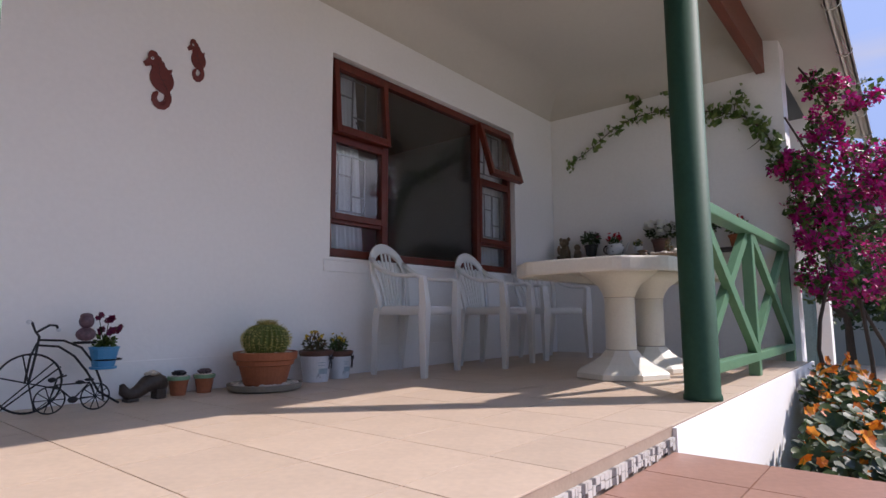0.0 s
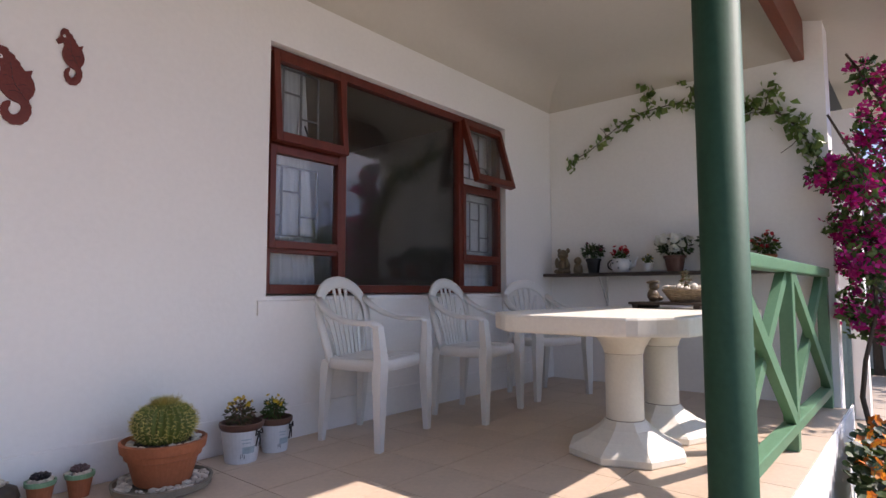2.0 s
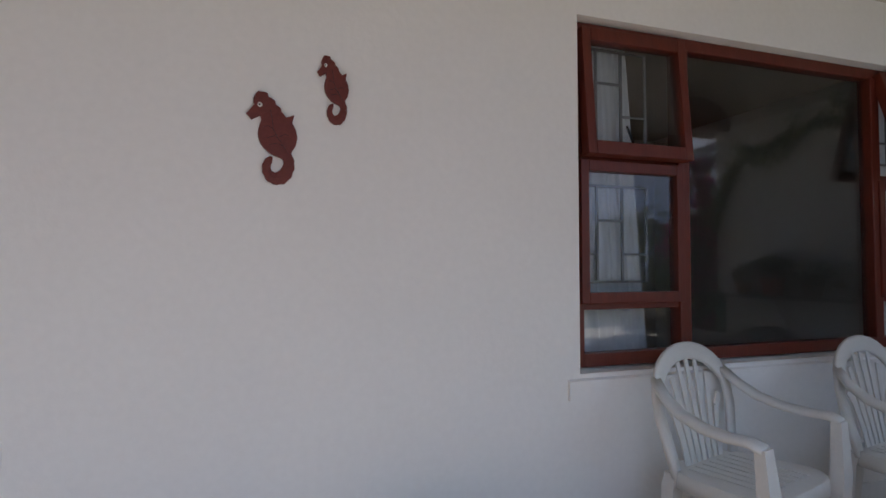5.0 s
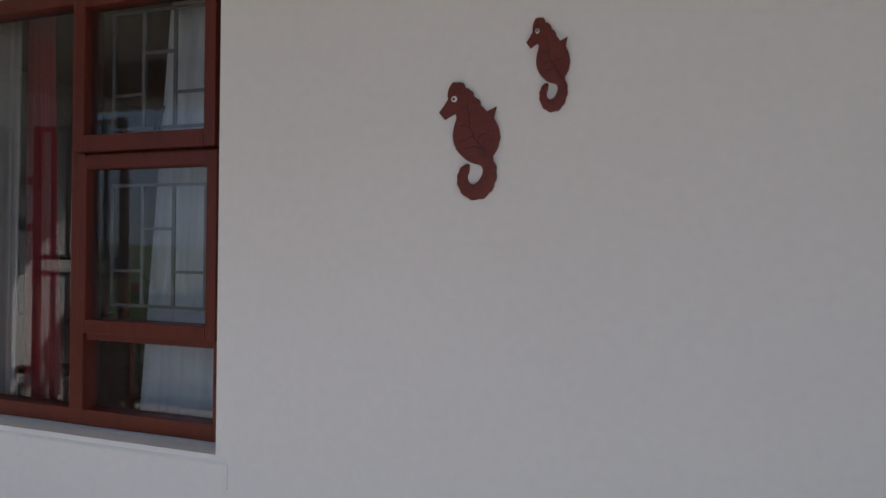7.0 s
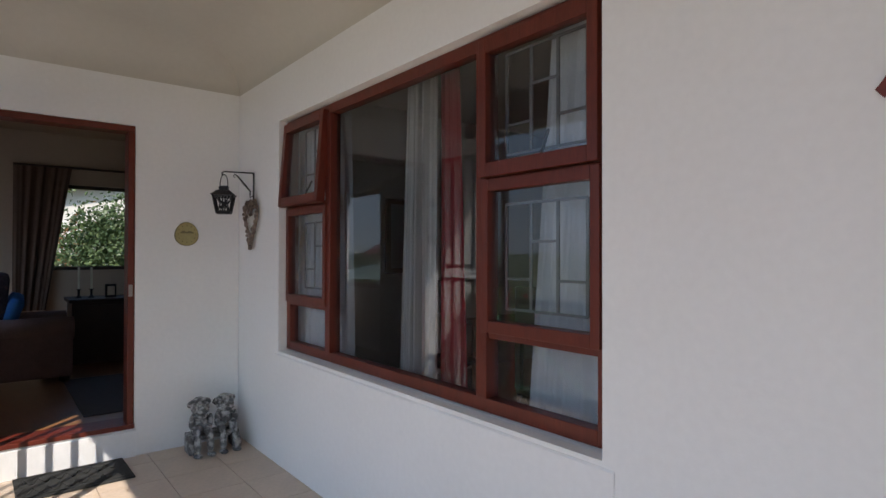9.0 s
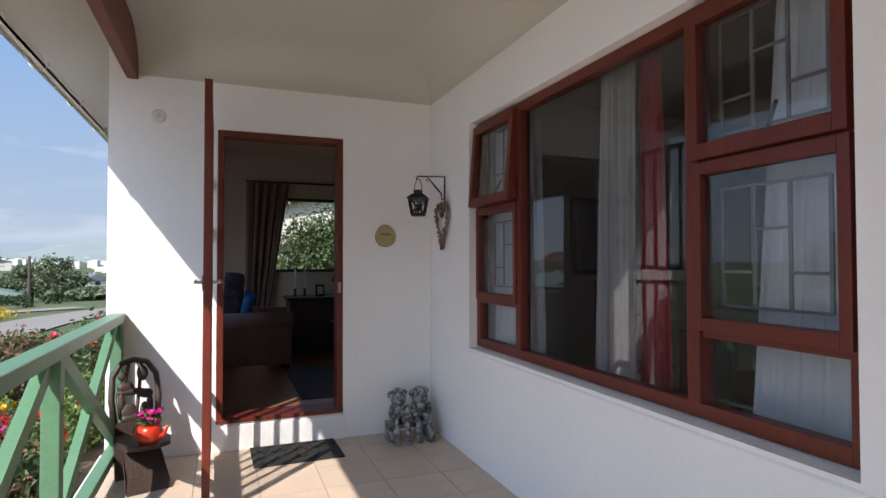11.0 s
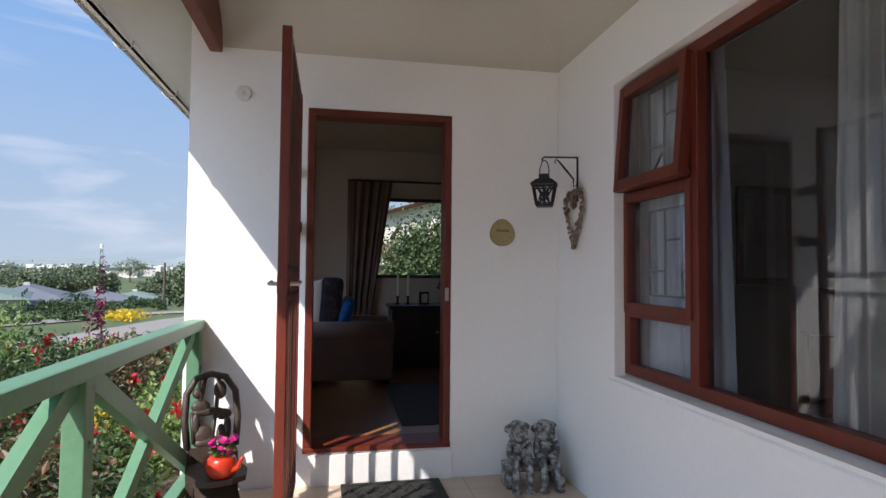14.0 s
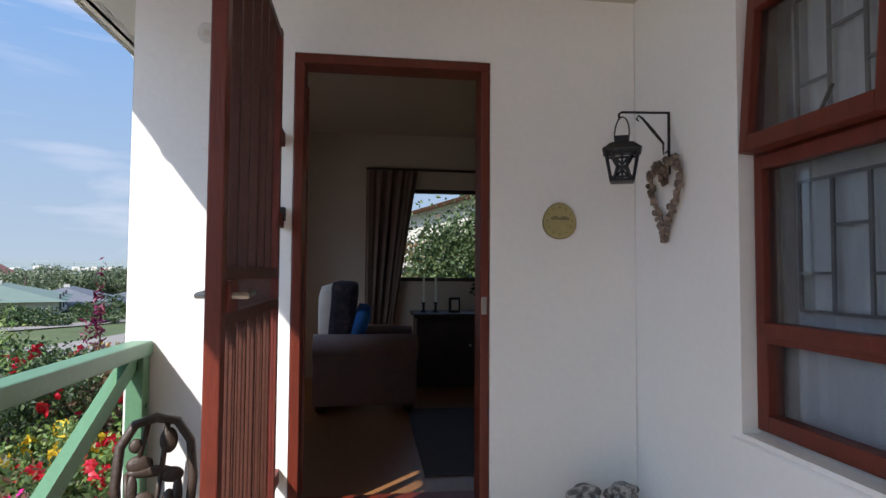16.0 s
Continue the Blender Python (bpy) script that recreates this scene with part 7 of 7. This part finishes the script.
# ---- terrace beyond the end wall ----
structure("terrace", boxed(8.67, -8.0, -0.9, 14.0, -0.2, -0.42), GROUT, "sandy paved terrace beyond the porch", "pavement")
structure("garden_wall", boxed(10.2, -2.34, -0.5, 10.42, -0.2, 2.6), PLASTER, "white outer wall beside the terrace gate", "wall")
gt = thing("terrace_gate", "blue-green panelled timber gate in the white wall", "gate", (10.2, -2.16, -0.41))
part("panel", boxed(-0.03, -0.06, 0.0, -0.004, 0.5, 1.1, bevel=0.003), GATE_BLUE, gt)
for k in range(4):
    part("board", boxed(-0.045, -0.03 + k * 0.13, 0.12, -0.03, 0.06 + k * 0.13, 0.95, bevel=0.003), GATE_BLUE, gt)
part("rail", boxed(-0.05, -0.05, 0.97, -0.031, 0.49, 1.08, bevel=0.003), GATE_BLUE, gt)

# ---- lounge seen through the door ----
ac = thing("armchair", "brown velour armchair with a beige back coloured as sunlit", "armchair", (-2.32, -1.28, 0.19), 0)
part("base", boxed(-0.42, -0.40, 0.06, 0.42, 0.38, 0.36, bevel=0.04), SOFA, ac)
part("seat_cushion", boxed(-0.26, -0.22, 0.361, 0.26, 0.42, 0.48, bevel=0.04), SOFA_LIGHT, ac)
for s in (-1, 1):
    bm = bmesh.new()
    box(bm, s * 0.35 - 0.09, -0.40, 0.06, s * 0.35 + 0.09, 0.40, 0.50, 0.03)
    part("arm", bm, SOFA, ac)
    bm = bmesh.new()
    tube(bm, [(s * 0.35, -0.40, 0.50), (s * 0.35, 0.41, 0.50)], 0.105, 16)
    part("arm_roll", bm, SOFA, ac, smooth=True)
bm = boxed(-0.31, -0.38, 0.35, 0.31, -0.14, 1.0, bevel=0.115)
part("backrest", bm, SOFA_LIGHT, ac, smooth=True)
for x in (-0.36, 0.36):
    for y in (-0.34, 0.34):
        bm = bmesh.new()
        ball(bm, (x, y, 0.035), (0.045, 0.045, 0.035), 10, 8)
        part("bun_foot", bm, DARK_WOOD, ac)
thr = tagged(link_mesh("throw", boxed(-0.325, -0.11, 0.0, 0.325, 0.10, 0.46, bevel=0.05), THROW), "dark patterned throw over the armchair back", "blanket")
thr.matrix_world = pose(-2.32, -1.475, 0.745, -4, 0, 0)
cu = link_mesh("cushion", boxed(-0.15, -0.06, -0.15, 0.15, 0.06, 0.15, bevel=0.055), CUSHION, True)
cu.matrix_world = pose(-2.12, -1.33, 0.86, -18, 12, 0)
tagged(cu, "bright blue cushion leaning on the armchair", "cushion")
cab = thing("side_cabinet", "dark wooden side cabinet under the lounge window", "cabinet", (-3.10, -0.25, 0.19))
part("body", boxed(-0.25, -0.55, 0.001, 0.25, 0.75, 0.66, bevel=0.008), DARK_WOOD, cab)
part("top", boxed(-0.28, -0.58, 0.661, 0.28, 0.78, 0.70, bevel=0.006), DARK_WOOD, cab)
for y in (-0.24, 0.40):
    d = part("door", boxed(0.251, y - 0.29, 0.11, 0.268, y + 0.29, 0.63, bevel=0.004), DARK_WOOD, cab)
    k = bmesh.new()
    ball(k, (0.28, y + 0.2, 0.40), 0.014, 8, 6)
    part("knob", k, STEEL, d)
for i, (y, h) in enumerate(((-0.72, 0.34), (-0.60, 0.34))):
    c = thing("candlestick", "slim pale candle on a dark stand", "candlestick", (-3.05, y, 0.89), group="candlesticks")
    part("stand", lathe(bmesh.new(), [(0.035, 0.0), (0.012, 0.03), (0.012, 0.08), (0.025, 0.10)], 12), IRON, c)
    part("candle", lathe(bmesh.new(), [(0.011, 0.10), (0.011, h)], 10), PETAL_WHITE, c)
ph = thing("photo_frame", "small dark photo frame standing on the cabinet", "photo frame", (-3.0, -0.42, 0.89), 20)
part("frame", boxed(-0.01, -0.06, 0.0, 0.01, 0.06, 0.15, bevel=0.004), IRON, ph)
part("photo", boxed(0.0101, -0.04, 0.025, 0.012, 0.04, 0.125), GUTTER, ph)
flower_pot("potted_plant", (-3.05, -0.12, 0.89), 0.08, 0.13, POT_DARK, "leafy house plant on the dark cabinet", PETAL_RED, LEAF_DARK, 0.15, 0.2, 180, 0, 61)
drape("curtain", -1.30, -1.0, 0.75, 2.35, -3.36, CURTAIN_DARK, "brown curtain drawn back beside the lounge window", 5, 0.03, 0.0, 6, "y", lean=(0.0, 0.24))
drape("curtain", 0.55, 0.85, 0.75, 2.35, -3.36, CURTAIN_DARK, "brown curtain drawn back beside the lounge window", 4, 0.03, 0.0, 7, "y")
for x, y0, y1 in ((-3.36, -1.3, 0.95),):
    bm = bmesh.new()
    tube(bm, [(x, y0, 2.36), (x, y1, 2.36)], 0.013, 8)
    for y in (y0 + 0.04, y1 - 0.04):
        tube(bm, [(x, y, 2.36), (-3.449, y, 2.36)], 0.01, 8)
    tagged(link_mesh("curtain_rail", bm, DARK_WOOD), "dark curtain rail above the lounge window", "curtain rail")
rug = link_mesh("rug", boxed(-2.0, -0.95, 0.191, -0.5, 0.8, 0.20, bevel=0.003), RUG)
tagged(rug, "dark grey rug on the lounge floor", "rug")

# ---- dining room behind the glass ----
dt = thing("dining_table", "dark dining table covered with a lace cloth", "table", (2.1, 1.6, 0.19))
part("top", boxed(-0.8, -0.45, 0.70, 0.8, 0.45, 0.74, bevel=0.006), DARK_WOOD, dt)
for x in (-0.72, 0.72):
    for y in (-0.38, 0.38):
        part("leg", boxed(x - 0.035, y - 0.035, 0.0, x + 0.035, y + 0.035, 0.70, bevel=0.005), DARK_WOOD, dt)
for x, y, rot in ((1.25, 1.0, 25), (2.4, 0.95, -5)):
    dc = thing("dining_chair", "dark wooden dining chair with a rounded back", "chair", (x, y, 0.19), rot, group="dining chairs")
    part("seat", boxed(-0.21, -0.2, 0.43, 0.21, 0.2, 0.46, bevel=0.01), DARK_WOOD, dc)
    for a in (-0.18, 0.18):
        part("leg", boxed(a - 0.02, 0.16, 0.0, a + 0.02, 0.2, 0.43, bevel=0.004), DARK_WOOD, dc)
        part("leg", boxed(a - 0.02, -0.2, 0.0, a + 0.02, -0.16, 0.43, bevel=0.004), DARK_WOOD, dc)
        part("upright", boxed(a - 0.02, -0.215, 0.46, a + 0.02, -0.185, 0.95, bevel=0.004), DARK_WOOD, dc)
    bm = boxed(-0.2, -0.22, 0.80, 0.2, -0.18, 1.02, bevel=0.018)
    part("backrest", bm, DARK_WOOD, dc)
pic = thing("picture", "dark framed picture on the dining room wall", "picture", (-0.098, 1.6, 1.55))
part("frame", boxed(0.0, -0.22, -0.35, 0.03, 0.22, 0.35, bevel=0.005), DARK_WOOD, pic)
part("image", boxed(0.0301, -0.17, -0.30, 0.032, 0.17, 0.30), PRINT, pic)

# ---- floor tiles ----
def tile_mesh(name, w, d, t, chamfer, material):
    bm = bmesh.new()
    lo = [bm.verts.new((sx * w / 2, sy * d / 2, -t)) for sx, sy in ((-1, -1), (1, -1), (1, 1), (-1, 1))]
    md = [bm.verts.new((sx * w / 2, sy * d / 2, -chamfer)) for sx, sy in ((-1, -1), (1, -1), (1, 1), (-1, 1))]
    hi = [bm.verts.new((sx * (w / 2 - chamfer), sy * (d / 2 - chamfer), 0)) for sx, sy in ((-1, -1), (1, -1), (1, 1), (-1, 1))]
    bm.faces.new(hi)
    for a, b in ((lo, md), (md, hi)):
        for k in range(4):
            bm.faces.new((a[k], a[(k + 1) % 4], b[(k + 1) % 4], b[k]))
    me = bpy.data.meshes.new(name)
    bm.to_mesh(me)
    bm.free()
    me.materials.append(material)
    return me


def lay_tiles(parent, xs, ys, z, t, gap, material, name="tile", chamfer=0.0002):
    made = {}
    for x0, x1 in zip(xs, xs[1:]):
        for y0, y1 in zip(ys, ys[1:]):
            w, d = round(x1 - x0 - gap, 4), round(y1 - y0 - gap, 4)
            if min(w, d) < 0.015:
                continue
            if (w, d) not in made:
                made[w, d] = tile_mesh(name, w, d, t, chamfer, material)
            ob = new(name, made[w, d])
            ob.parent = parent
            ob.location = ((x0 + x1) / 2, (y0 + y1) / 2, z + random.uniform(-0.0003, 0.0))


floor = bpy.data.objects["floor"]
lay_tiles(floor, [0.0] + [round(0.20 + 0.36 * k, 3) for k in range(23)] + [EAST], [EDGE, -2.07, -1.71, -1.35, -0.99, -0.63, -0.27, 0.0], 0.0, 0.0055, 0.004, TILE)
landing = bpy.data.objects["steps"]
lay_tiles(landing, [3.55, 3.72, 4.025, 4.33, 4.635, 4.945], [-4.2, -3.86, -3.555, -3.25, -2.945, -2.64, EDGE - 0.003], -0.093, 0.0095, 0.005, TERRACOTTA_TILE)
terrace = bpy.data.objects["terrace"]
lay_tiles(terrace, [8.7 + 0.45 * k for k in range(12)], [-7.5 + 0.45 * k for k in range(15)], -0.39, 0.03, 0.012, PAVING, "paving_slab", 0.004)
# mosaic strip on the porch edge above the landing
for name, material, dark in (("mosaic_strip", MOSAIC_L, False), ("mosaic_strip_dark", MOSAIC_D, True)):
    bm = bmesh.new()
    rp = random.Random(3)
    x = 3.52
    while x < 4.945:
        w = rp.choice((0.012, 0.018, 0.026))
        z = -0.042
        while z > -0.085:
            h = rp.choice((0.014, 0.02, 0.026))
            is_dark = rp.random() < 0.24
            if z - h > -0.094 and is_dark == dark:
                box(bm, x, EDGE - 0.008, z - h, x + w, EDGE + 0.003, z)
            z -= h + 0.003
        x += w + 0.003
    tagged(link_mesh(name, bm, material), "strip of small mosaic tiles on the porch edge", "mosaic", kind="structure")
